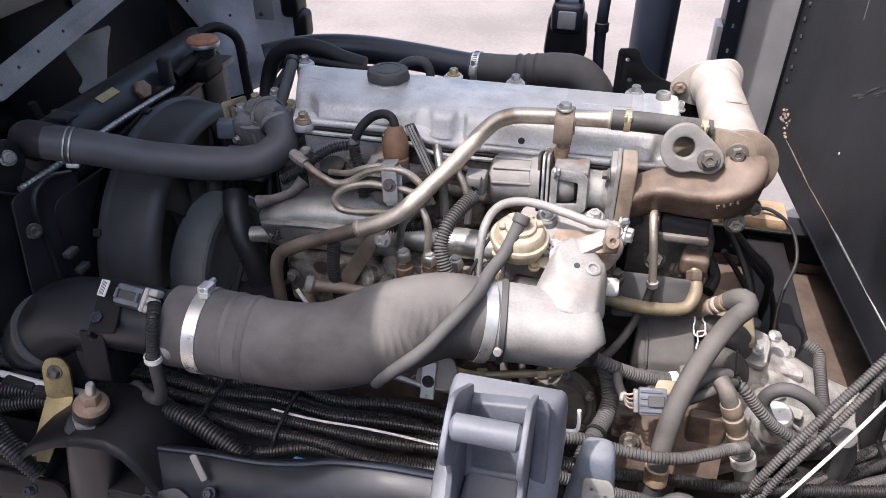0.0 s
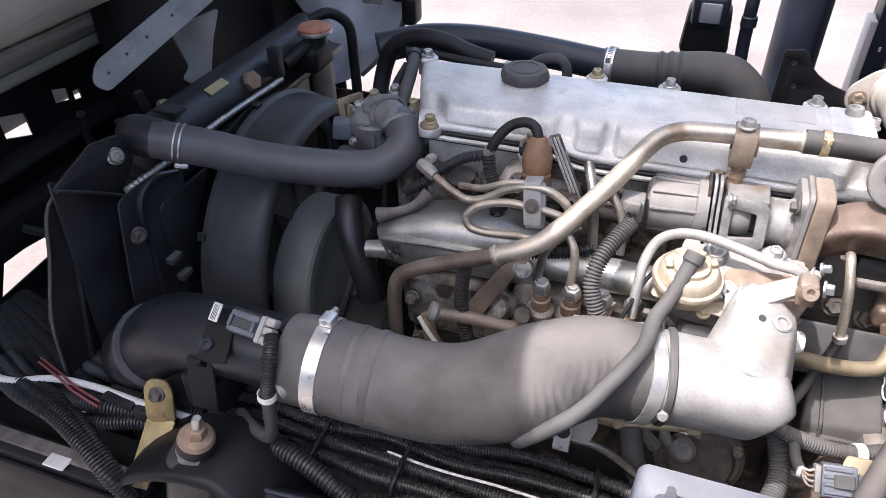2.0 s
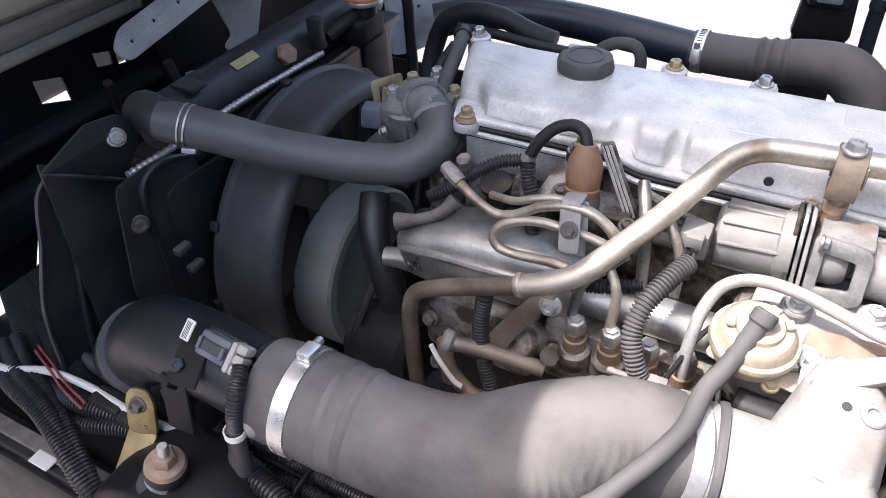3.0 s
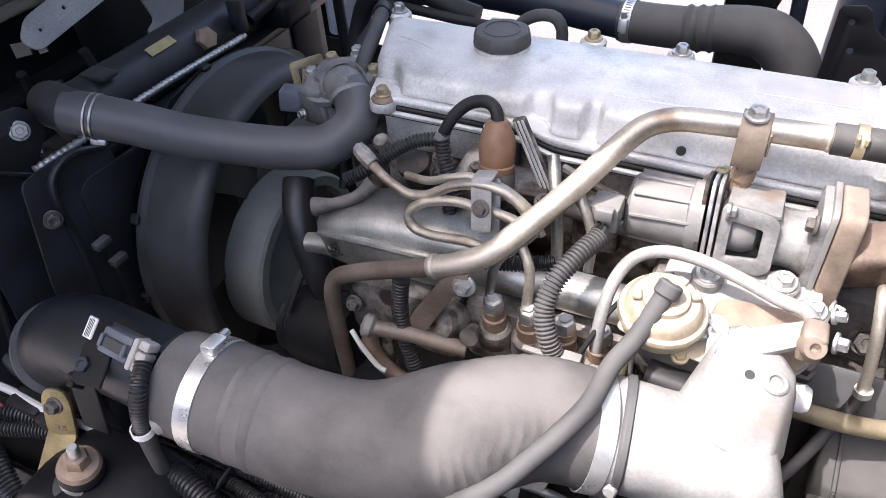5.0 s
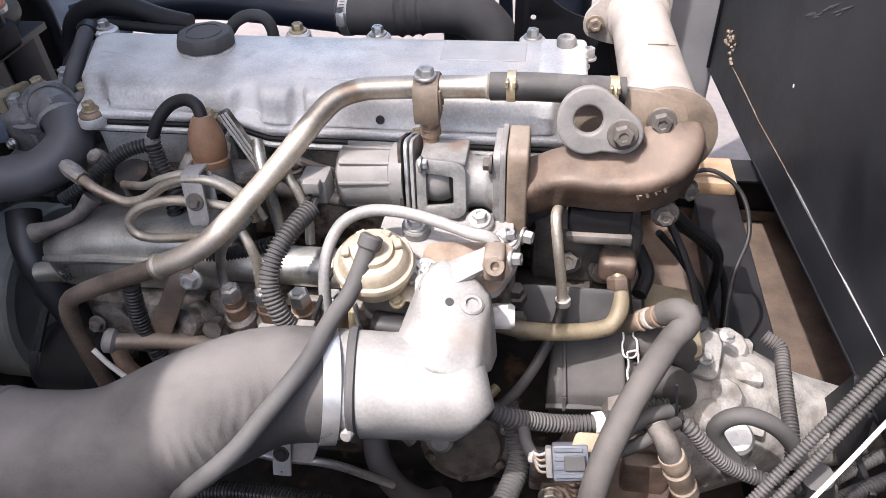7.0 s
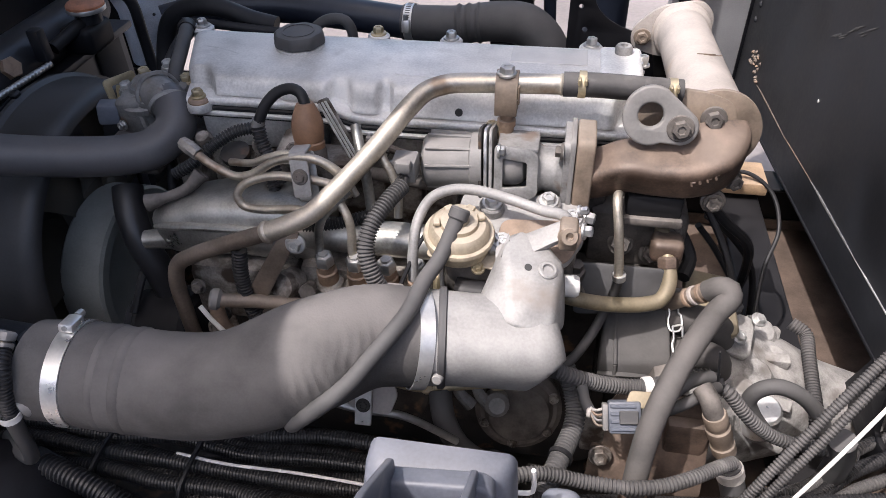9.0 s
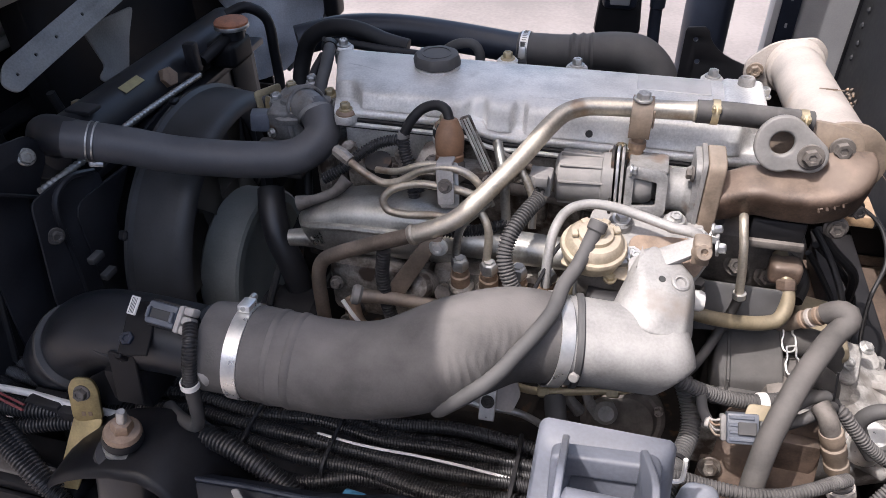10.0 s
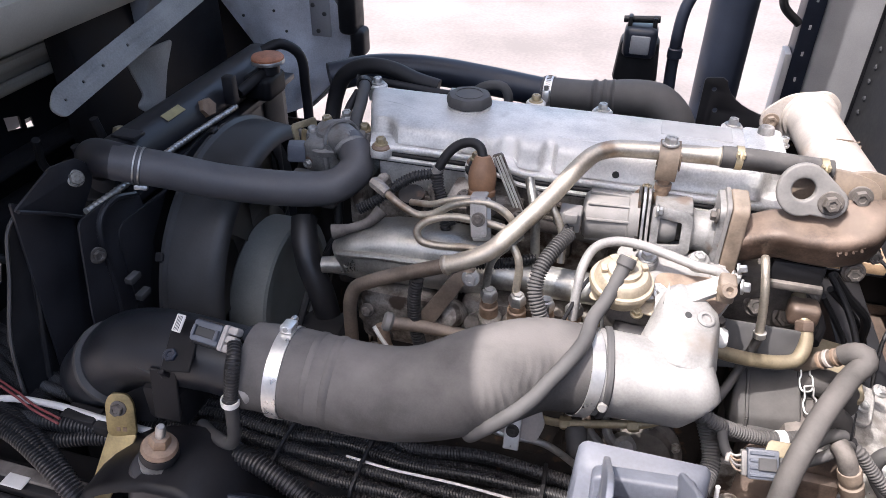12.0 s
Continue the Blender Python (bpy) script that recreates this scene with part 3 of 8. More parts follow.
        bolt(t, (x, y, z + 0.006), (0, 0, 1), 0.0078, 0.009, BRASS, 1.35)
    for x, y, m in ((-0.262, 1.184, BRASS), (-0.150, 1.180, STEEL), (-0.545, 1.182, STEEL), (0.055, 1.180, STEEL)):
        part("bolt_ear", lathe([(0.017, -0.03), (0.017, -0.004), (0.014, -0.001)], (x, y, 1.182), (0, 0, 1), 18), ALU, t)
        bolt(t, (x, y, 1.182), (0, 0, 1), 0.0080, 0.009, m, 1.5)
    # thin pale rectangle, cast marks and the pad at the rear end
    part("label_plate", rbox((-0.055, 1.098, 1.1868), (0.050, 1.148, 1.1882), 0.0005, 1), PALE_SILVER, t, "thin pale rectangle on the cover top")
    part("end_pad", rbox((0.066, 1.03, 1.160), (0.124, 1.16, 1.191), 0.007, 3), ALU, t, "raised pad at the rear end")
    for pts in ([(-0.505, 1.100, 1.1862), (-0.470, 1.092, 1.1868), (-0.440, 1.078, 1.1864)], [(-0.470, 1.060, 1.1852), (-0.445, 1.052, 1.1852), (-0.425, 1.052, 1.1852)], [(-0.205, 1.046, 1.1858), (-0.15, 1.044, 1.1858), (-0.10, 1.046, 1.1858)]):
        part("cast_rib", sweep(pts, 0.0022, 0.006, 8, flat=0.5, up=(0, 0, 1)), ALU, t)
    # solid dark disc: the shade inside the hole is painted
    part("threaded_hole", lathe([(0.0052, -0.003), (0.0052, 0.0008)], (-0.112, 1.0040, 1.1560), (0, -1, 0.12), 16), PRINT, t)
    part("lifting_boss", lathe([(0.012, 0), (0.012, 0.010), (0.010, 0.013), (0.005, 0.013), (0.004, 0.009)], (0.098, 1.138, 1.189), (0, 0, 1), 18), ALU_WHITE, t)
    for x, y in ((0.118, 1.112), (0.126, 1.135)):
        bolt(t, (x, y, 1.176), (0, 0, 1), 0.0075, 0.012, STEEL, 1.3)
    # oil filler cap
    c = (-0.362, 1.116, 1.188)
    part("filler_neck", lathe([(0.036, -0.006), (0.036, 0.003), (0.032, 0.004)], c, (0, 0, 1), 32), ALU, t)
    cap = part("oil_filler_cap", lathe([(0.033, 0.003), (0.0365, 0.005), (0.0370, 0.010), (0.0352, 0.0175), (0.0325, 0.0205), (0.028, 0.0215), (0.005, 0.0205)], c, (0, 0, 1), 64, lobes=8, lobe=0.028), PLASTIC_DUST, t, "black plastic screw cap with a lobed edge")
    part("cap_rim", lathe([(0.0235, 0.0210), (0.0235, 0.0222), (0.0215, 0.0222), (0.0215, 0.0208)], c, (0, 0, 1), 32, ring=True), PLASTIC_DUST, cap)


make_valve_cover()


# ---------------------------------------------------------------- the long breather pipe over the engine
def make_breather_pipe():
    t = thing("breather_pipe", (-0.3, 0.8, 1.0), "long bent bare steel pipe clamped across the engine", "pipe")
    part("lower_pipe", sweep([(-0.462, 0.81, 0.84), (-0.464, 0.81, 0.93), (-0.462, 0.81, 0.99), (-0.452, 0.81, 1.017), (-0.425, 0.808, 1.037), (-0.314, 0.80, 1.092)], 0.0105, 0.006, 16), PIPE_BROWN, t, "brown-stained lower run")
    part("upper_pipe", sweep([(-0.316, 0.80, 1.091), (-0.285, 0.803, 1.105), (-0.259, 0.812, 1.117), (-0.236, 0.836, 1.133), (-0.194, 0.885, 1.168), (-0.160, 0.934, 1.200), (-0.143, 0.953, 1.211), (-0.118, 0.965, 1.216), (-0.085, 0.968, 1.218), (0.03, 0.970, 1.222)], 0.0122, 0.006, 18), STEEL_PIPE, t, "shiny upper run")
    part("weld_bead", lathe([(0.0125, -0.004), (0.0142, -0.001), (0.0142, 0.002), (0.0125, 0.004)], (-0.313, 0.8002, 1.0925), (0.94, 0.03, 0.42), 18), STEEL_PIPE, t)
    part("end_bead", lathe([(0.012, -0.003), (0.0135, 0), (0.012, 0.003)], (0.018, 0.97, 1.2215), (1, 0, 0.02), 18), STEEL_PIPE, t)
    # saddle bracket with its bolt, and the stand below
    wrap = [(0.9530, 1.184), (0.9500, 1.190), (0.9500, 1.214), (0.9540, 1.2265), (0.9640, 1.2335), (0.9760, 1.2335), (0.9850, 1.2265), (0.9890, 1.214), (0.9890, 1.190)]
    inner = [(y + (0.0028 if y < 0.965 else -0.0028), z - (0.0028 if z > 1.22 else 0)) for y, z in wrap]
    clamp = part("saddle_clamp", slab(wrap + inner[::-1], 0.027, frame_of((-0.0465, 0, 0), (0, 1, 0), (1, 0, 0)), (), 0.0006), TAN, t, "tan stamped saddle clamp", 50)
    part("clamp_tab", rbox((-0.060, 0.955, 1.184), (-0.033, 0.984, 1.190), 0.002, 2), TAN, clamp)
    part("clamp_tab", rbox((-0.0325, 0.9515, 1.200), (-0.0300, 0.958, 1.224), 0.001, 1), TAN, clamp)
    bolt(t, (-0.0475, 0.966, 1.2335), (0, 0, 1), 0.0092, 0.008, STEEL, 1.3)
    part("stand", lathe([(0.0095, 0), (0.0095, 0.034), (0.0115, 0.035), (0.0115, 0.044), (0.0085, 0.045), (0.0085, 0.058)], (-0.046, 0.968, 1.128), (0, 0, 1), 16), COPPER, t, "brown threaded stand-off")
    # foot bracket of the lower run
    part("foot_bracket", slab(rounded([(-0.30, 1.085), (-0.27, 1.10), (-0.335, 0.98), (-0.36, 0.985)], 0.008), 0.004, frame_of((0, 0.797, 0), (1, 0, 0), (0, -1, 0))), PIPE_BROWN, t)
    bolt(t, (-0.277, 0.795, 1.083), (0, -1, 0.3), 0.0085, 0.009, STEEL, 1.5)
    part("breather_hose", sweep([(0.02, 0.97, 1.222), (0.06, 0.97, 1.223), (0.10, 0.97, 1.222), (0.14, 0.972, 1.220), (0.157, 0.973, 1.219)], 0.0148, 0.008, 18), HOSE_DARK, t, "dusty black rubber hose end")
    for x, z in ((0.042, 1.2225), (0.146, 1.2195)):
        c = part("spring_clip", lathe([(0.0149, -0.0045), (0.0162, -0.0045), (0.0162, 0.0045), (0.0149, 0.0045)], (x, 0.971, z), (1, 0, 0), 26, ring=True), BRASS, t, "yellow zinc spring clip")
        for dx in (-0.006, 0.006):
            part("clip_ear", rbox((x + dx * 0.6 - 0.002, 0.953, z + 0.006), (x + dx * 0.6 + 0.002, 0.963, z + 0.014), 0.0012, 1), BRASS, c)


make_breather_pipe()


# ---------------------------------------------------------------- fuel lines
def make_fuel_lines():
    def line(name, pts, r=0.0056, m=None, label="bare steel fuel injection line with bends"):
        return hose(name, pts, r, m or STEEL_PIPE, label, "fuel line", "fuel lines on the engine", 14, step=0.004)

    line("fuel_line", [(-0.428, 0.880, 1.146), (-0.410, 0.872, 1.138), (-0.394, 0.870, 1.129), (-0.375, 0.870, 1.121), (-0.354, 0.870, 1.125), (-0.338, 0.870, 1.135), (-0.320, 0.870, 1.147), (-0.289, 0.870, 1.156), (-0.264, 0.870, 1.154), (-0.246, 0.870, 1.143), (-0.236, 0.872, 1.126), (-0.232, 0.878, 1.100)])
    line("fuel_line", [(-0.243, 0.868, 1.120), (-0.266, 0.868, 1.125), (-0.291, 0.868, 1.127), (-0.318, 0.868, 1.128), (-0.346, 0.866, 1.122), (-0.364, 0.862, 1.113), (-0.372, 0.858, 1.101), (-0.366, 0.855, 1.088), (-0.345, 0.853, 1.085), (-0.320, 0.852, 1.088), (-0.297, 0.850, 1.092), (-0.272, 0.846, 1.093), (-0.252, 0.840, 1.098)])
    line("fuel_line", [(-0.222, 0.850, 1.128), (-0.234, 0.838, 1.117), (-0.250, 0.831, 1.102), (-0.258, 0.830, 1.085), (-0.261, 0.829, 1.065), (-0.262, 0.827, 1.046)], m=ALU_BRIGHT)
    line("fuel_line", [(-0.240, 0.846, 1.118), (-0.230, 0.838, 1.114), (-0.221, 0.832, 1.100), (-0.218, 0.830, 1.080), (-0.219, 0.828, 1.060), (-0.220, 0.826, 1.042)])
    line("fuel_line", [(-0.226, 0.915, 1.178), (-0.214, 0.888, 1.158), (-0.208, 0.880, 1.130), (-0.205, 0.876, 1.100), (-0.200, 0.866, 1.060), (-0.190, 0.850, 1.035)], 0.0066, m=ALU_BRIGHT)
    line("fuel_line", [(-0.196, 0.905, 1.165), (-0.186, 0.886, 1.153), (-0.176, 0.880, 1.137), (-0.168, 0.874, 1.115), (-0.166, 0.860, 1.085)], 0.0052)
    line("fuel_line", [(-0.395, 0.902, 1.120), (-0.360, 0.892, 1.128), (-0.335, 0.890, 1.140), (-0.310, 0.892, 1.146), (-0.270, 0.892, 1.140), (-0.240, 0.890, 1.120), (-0.225, 0.885, 1.095)], 0.0048)
    single("line_joint", sweep([(-0.448, 0.892, 1.150), (-0.436, 0.884, 1.149), (-0.422, 0.877, 1.144)], [0.0085, 0.0098, 0.0085], 0.004, 8), ALU_DIRTY, "dull union nut at the end of a fuel line", "joint")
    t = thing("pipe_clip", (-0.29, 0.88, 1.1), "silver bolted clip holding two fuel lines", "clip")
    m = frame_of((-0.2835, 0.8585, 1.137), (1, 0.0, 0.16), (0.0, -1, 0.42))
    part("clip_plate", slab(rounded([(-0.0105, -0.026), (0.0105, -0.026), (0.0105, 0.028), (-0.0105, 0.028)], 0.004), 0.003, m), ALU_WHITE, t)
    part("clip_fold", slab(rounded([(-0.0105, 0.0), (0.0105, 0.0), (0.0105, 0.022), (-0.0105, 0.022)], 0.003), 0.003, m @ Matrix.Translation((0, 0.028, 0)) @ pose(0, 0, 0, -75, 0, 0)), ALU_WHITE, t)
    part("clip_back", slab(rounded([(-0.0125, -0.034), (0.0125, -0.034), (0.0125, 0.026), (-0.0125, 0.026)], 0.003), 0.003, m @ Matrix.Translation((0, 0, -0.021))), STEEL, t)
    bolt(t, m @ Vector((0.0, -0.001, 0.002)), (0, -1, 0.42), 0.0068, 0.005, IRON_DUSTY, 1.45)


make_fuel_lines()


# ---------------------------------------------------------------- injection pump
def make_injection_pump():
    t = thing("injection_pump", (-0.33, 0.87, 0.93), "diesel injection pump with a smooth silver governor housing", "fuel pump")
    bm = sweep([(-0.500, 0.895, 1.010), (-0.494, 0.895, 1.014), (-0.47, 0.895, 1.025), (-0.42, 0.898, 1.034), (-0.35, 0.90, 1.037), (-0.30, 0.90, 1.035), (-0.272, 0.90, 1.03)], [0.030, 0.040, 0.049, 0.054, 0.055, 0.053, 0.046], 0.005, 40, flat=0.84, up=(0, 0.25, 1), square=3.4)
    part("governor_housing", bm, ALU_BRIGHT, t, "smooth shiny rounded silver housing")
    part("housing_ridge", sweep([(-0.498, 0.852, 1.042), (-0.47, 0.849, 1.047), (-0.43, 0.847, 1.052), (-0.37, 0.846, 1.055), (-0.31, 0.850, 1.054)], [0.004, 0.006, 0.006, 0.006, 0.004], 0.006, 10), ALU_BRIGHT, t)
    part("housing_spout", lathe([(0.013, 0), (0.014, 0.02), (0.017, 0.04)], (-0.527, 0.862, 1.008), (1, 0.15, 0.1), 16), ALU_BRIGHT, t)
    bolt(t, (-0.483, 0.852, 1.023), (-0.2, -1, 0.5), 0.005, 0.004, ALU_BRIGHT, 0)
    part("pump_body", rbox((-0.30, 0.835, 0.92), (-0.10, 0.90, 1.012), 0.012), ALU_DIRTY, t)
    part("pump_rail", sweep([(-0.305, 0.866, 1.043), (-0.25, 0.866, 1.045), (-0.17, 0.866, 1.045), (-0.10, 0.866, 1.045)], [0.02, 0.023, 0.023, 0.022], 0.01, 20), ALU_BRIGHT, t, "shiny turned rail")
    part("rear_housing", rbox((-0.46, 0.83, 0.90), (-0.305, 0.95, 1.0), 0.018), ALU_DIRTY, t)
    for x in (-0.256, -0.216, -0.176, -0.137):
        v = part("delivery_valve", lathe([(0.0135, -0.03), (0.0135, -0.012), (0.0115, -0.010), (0.0115, 0.0)], (x, 0.824, 1.030), (0, -0.12, 1), 18), COPPER, t, "brown brass delivery valve")
        part("pipe_nut", lathe([(0.0115, 0.0), (0.0125, 0.002), (0.0125, 0.012), (0.010, 0.016), (0.0065, 0.017), (0.0065, 0.020)], (x, 0.824, 1.030), (0, -0.12, 1), 6), STEEL, v)
        part("valve_boss", lathe([(0.02, -0.03), (0.019, -0.008), (0.015, -0.004)], (x, 0.826, 1.005), (0, -0.12, 1), 18), ALU_DIRTY, v)
    part("priming_pump", lathe([(0.018, 0), (0.020, 0.006), (0.020, 0.028), (0.017, 0.034), (0.010, 0.036)], (-0.305, 0.835, 0.985), (-0.3, -1, 0.5), 20), ALU_DIRTY, t)
    part("banjo_bolt", lathe([(0.008, 0), (0.008, 0.014), (0.011, 0.015), (0.011, 0.022)], (-0.275, 0.812, 1.0), (0.1, -1, 0.4), 8), IRON_DUSTY, t)
    part("stop_lever_shaft", sweep([(-0.385, 0.775, 0.995), (-0.34, 0.79, 0.985), (-0.28, 0.80, 0.975)], 0.0095, 0.01, 14), PIPE_BROWN, t)
    part("stop_knob", lathe([(0.010, 0), (0.014, 0.004), (0.014, 0.012), (0.010, 0.015)], (-0.383, 0.776, 0.994), (-1, -0.2, 0.3), 16), PLASTIC_GREY, t, "grey round knob")
    part("stop_wire", sweep([(-0.408, 0.765, 0.990), (-0.395, 0.762, 0.97), (-0.374, 0.760, 0.945), (-0.366, 0.76, 0.943)], 0.0032, 0.004, 8), WHITE, t, "bright white bent wire")
    for a in ((-0.44, 0.82, 0.97), (-0.41, 0.815, 0.93), (-0.36, 0.815, 0.95), (-0.43, 0.815, 0.90)):
        bolt(t, a, (0, -1, 0.3), 0.008, 0.007, IRON_DUSTY, 1.4)
    part("feed_fitting", sweep([(-0.41, 0.80, 0.965), (-0.40, 0.79, 0.93), (-0.37, 0.785, 0.905), (-0.33, 0.785, 0.90)], 0.010, 0.008, 12), COPPER, t)
    part("drive_shaft", sweep([(-0.52, 0.93, 0.965), (-0.46, 0.93, 0.965)], 0.03, 0.02, 18), IRON, t)


make_injection_pump()

# ---------------------------------------------------------------- EGR valve and exhaust crossover
def make_egr_valve():
    t = thing("exhaust_gas_valve", (-0.05, 0.945, 1.07), "grey electric exhaust gas valve with an open cage", "valve")
    ax = (0.945, 1.118)
    motor = part("motor_housing", lathe([(0.022, 0), (0.030, 0.002), (0.034, 0.006), (0.034, 0.062), (0.0365, 0.064), (0.0365, 0.078)], (-0.148, *ax), (1, 0, 0.06), 36), PLASTIC_GREY, t, "ribbed grey plastic motor housing")
    for k in range(9):
        a = math.radians(20 + k * 35)
        d = Vector((0, -math.cos(a), math.sin(a)))
        part("rib", rbox((-0.03, -0.0018, -0.003), (0.03, 0.0018, 0.003), 0.0008, 1, frame_of(Vector((-0.112, *ax)) + d * 0.0345 + Vector((0, 0, 0.002)), (1, 0, 0.06), d)), PLASTIC_GREY, motor)
    for x, m in ((-0.072, IRON), (-0.0655, STEEL), (-0.059, CAST_GREY)):
        part("flange_plate", slab(rounded([(-0.044, -0.030), (0.044, -0.030), (0.044, 0.030), (-0.044, 0.030)], 0.014), 0.0042, frame_of((x, ax[0], ax[1] + 0.004), (0, 0.4, 1), (1, 0, 0.06))), m, t)
    for dy, dz in ((-0.026, 0.037), (0.028, 0.030), (-0.028, -0.034)):
        bolt(t, (-0.050, ax[0] + dy, ax[1] + dz), (1, 0, 0), 0.006, 0.006, STEEL)
    cage = part("cage", slab(rounded([(-0.053, -0.031), (-0.01, -0.030), (-0.002, -0.024), (-0.002, 0.024), (-0.01, 0.030), (-0.053, 0.035)], 0.006), 0.006, frame_of((0, 0.913, 1.128), (1, 0, 0.04), (0, -1, 0.35)), (), 0.0015, 1, (rounded([(-0.045, -0.019), (-0.013, -0.016), (-0.013, 0.016), (-0.045, 0.021)], 0.004),)), CAST_GREY, t)
    part("cage_bar", rbox((-0.053, 0.925, 1.149), (-0.002, 0.972, 1.156), 0.003), CAST_GREY, cage)
    part("cage_bar", rbox((-0.053, 0.925, 1.078), (-0.002, 0.972, 1.085), 0.003), CAST_GREY, cage)
    part("spindle", lathe([(0.020, 0), (0.026, 0.004), (0.0285, 0.014), (0.0285, 0.026), (0.024, 0.036), (0.012, 0.042)], (-0.056, 0.945, 1.122), (1, 0, 0.05), 20), PLASTIC_GREY, t)
    part("neck", sweep([(-0.006, 0.945, 1.118), (0.004, 0.945, 1.118), (0.018, 0.945, 1.118), (0.03, 0.945, 1.118)], [0.035, 0.028, 0.029, 0.036], 0.004, 22), CAST_GREY, t, "dusty cast neck")
    part("flange", slab(rounded([(-0.052, -0.036), (0.058, -0.030), (0.058, 0.030), (-0.052, 0.036)], 0.010), 0.012, frame_of((0.034, 0.942, 1.116), (0, 0, 1), (1, 0, 0))), CAST_GREY, t)
    bolt(t, (0.026, 0.915, 1.162), (-1, 0, 0), 0.007, 0.007, IRON_DUSTY)
    # plug, corrugated lead
    plug = part("plug", rbox((-0.178, 0.888, 1.118), (-0.148, 0.918, 1.148), 0.003), PLASTIC_GREY, t, "grey electric plug")
    part("latch", rbox((-0.170, 0.878, 1.138), (-0.152, 0.890, 1.152), 0.002), PLASTIC_GREY, plug)
    part("latch", rbox((-0.185, 0.892, 1.124), (-0.176, 0.906, 1.140), 0.002), PLASTIC_GREY, plug)
    part("wire", sweep([(-0.165, 0.884, 1.132), (-0.168, 0.872, 1.13), (-0.166, 0.862, 1.124)], 0.003, 0.004, 6), RUBBER, plug)
    part("wire", sweep([(-0.158, 0.884, 1.130), (-0.158, 0.872, 1.128), (-0.162, 0.862, 1.122)], 0.003, 0.004, 6), RUBBER, plug)
    hose("plug_conduit", [(-0.160, 0.868, 1.128), (-0.172, 0.842, 1.123), (-0.186, 0.812, 1.108), (-0.190, 0.792, 1.085), (-0.181, 0.780, 1.060), (-0.172, 0.778, 1.040)], 0.0108, CONDUIT_DUST, "dusty corrugated conduit curling down from the valve plug", "conduit", seg=14, rib=(0.0042, 0.0022))


make_egr_valve()


def make_crossover():
    t = thing("exhaust_crossover", (0.12, 0.94, 1.07), "rusty brown cast iron exhaust duct between two flanges", "exhaust pipe")
    part("end_flange", slab(rounded([(-0.056, -0.034), (0.062, -0.028), (0.062, 0.028), (-0.056, 0.034)], 0.012), 0.022, frame_of((0.0535, 0.940, 1.117), (0, 0, 1), (1, 0, 0)), (), 0.003, 2), TAN, t, "tan heat-stained flange")
    part("gasket_plate", slab(rounded([(-0.058, -0.036), (0.064, -0.030), (0.064, 0.030), (-0.058, 0.036)], 0.010), 0.006, frame_of((0.0385, 0.940, 1.117), (0, 0, 1), (1, 0, 0))), PLASTIC_GREY, t, "grey spacer plate")
    bm = sweep([(0.045, 0.94, 1.118), (0.062, 0.938, 1.119), (0.085, 0.934, 1.130), (0.108, 0.931, 1.140), (0.145, 0.929, 1.139), (0.178, 0.931, 1.142), (0.200, 0.938, 1.152), (0.208, 0.955, 1.162), (0.207, 0.966, 1.166)], [0.027, 0.026, 0.026, 0.0275, 0.0275, 0.030, 0.033, 0.034, 0.033], 0.004, 44, flat=0.92, up=(0, -0.35, 1), square=5.0)
    part("duct", bm, RUST, t)
    part("knee_boss", lathe([(0.014, 0), (0.015, 0.012), (0.010, 0.016)], (0.211, 0.935, 1.100), (0, -1, 0.2), 18), IRON_DUSTY, t)
    bolt(t, (0.211, 0.919, 1.103), (0, -1, 0.2), 0.0095, 0.006, IRON_DUSTY, 1.3)
    # raised cast marks that cannot be read
    m0 = frame_of((0.188, 0.9030, 1.156), (1, 0.04, 0.38), (0, -1, 0.25))
    for row in range(2):
        for k in range(4):
            part("cast_mark", rbox((-0.018 + k * 0.009, -0.004 - row * 0.010, -0.003), (-0.0155 + k * 0.009 + 0.001 * (k % 2), 0.004 - row * 0.010, 0.0022), 0.0008, 1, m0), RUST, t)
            part("cast_mark", rbox((-0.016 + k * 0.009, (-0.001 if (k + row) % 2 else 0.001) - row * 0.010, -0.003), (-0.0115 + k * 0.009, (0.0015 if (k + row) % 2 else 0.0035) - row * 0.010, 0.0020), 0.0006, 1, m0), RUST, t)
    # outlet flange with bolts
    fl = part("outlet_flange", slab(rounded([(-0.090, 0.018), (-0.055, 0.052), (0.0, 0.047), (0.026, 0.038), (0.037, 0.0), (0.032, -0.055), (0.008, -0.075), (-0.02, -0.06), (-0.05, -0.02)], 0.02), 0.011, frame_of((0.192, 0.966, 1.172), (1, 0, 0), (0, -1, 0.22))), TAN, t, "tan heat-stained flange plate")
    bolt(t, (0.196, 0.955, 1.196), (0, -1, 0.22), 0.0105, 0.010, IRON_DUSTY, 1.45)
    bolt(t, (0.234, 0.953, 1.116), (0.3, -1, 0.1), 0.0095, 0.012, IRON_DUSTY, 1.3)
    # lifting eye
    e = thing("lifting_eye", (0.12, 0.935, 1.17), "thick grey forged lifting eye bolted to the engine", "lifting eye")
    outline = []
    for k in range(26):
        a = math.radians(60 + k * 9.6)
        outline.append((-0.029 + 0.0285 * math.cos(a), 0.003 + 0.0315 * math.sin(a)))
    for k in range(10):
        a = math.radians(-80 + k * 15)
        outline.append((0.006 + 0.0175 * math.cos(a), -0.008 + 0.0175 * math.sin(a)))
    part("eye_plate", slab(outline, 0.012, frame_of((0.1505, 0.934, 1.203), (1, 0, -0.03), (0, -1, 0.30)), ((-0.029, 0.004, 0.0175),), 0.0032, 3), PLASTIC_GREY, e)
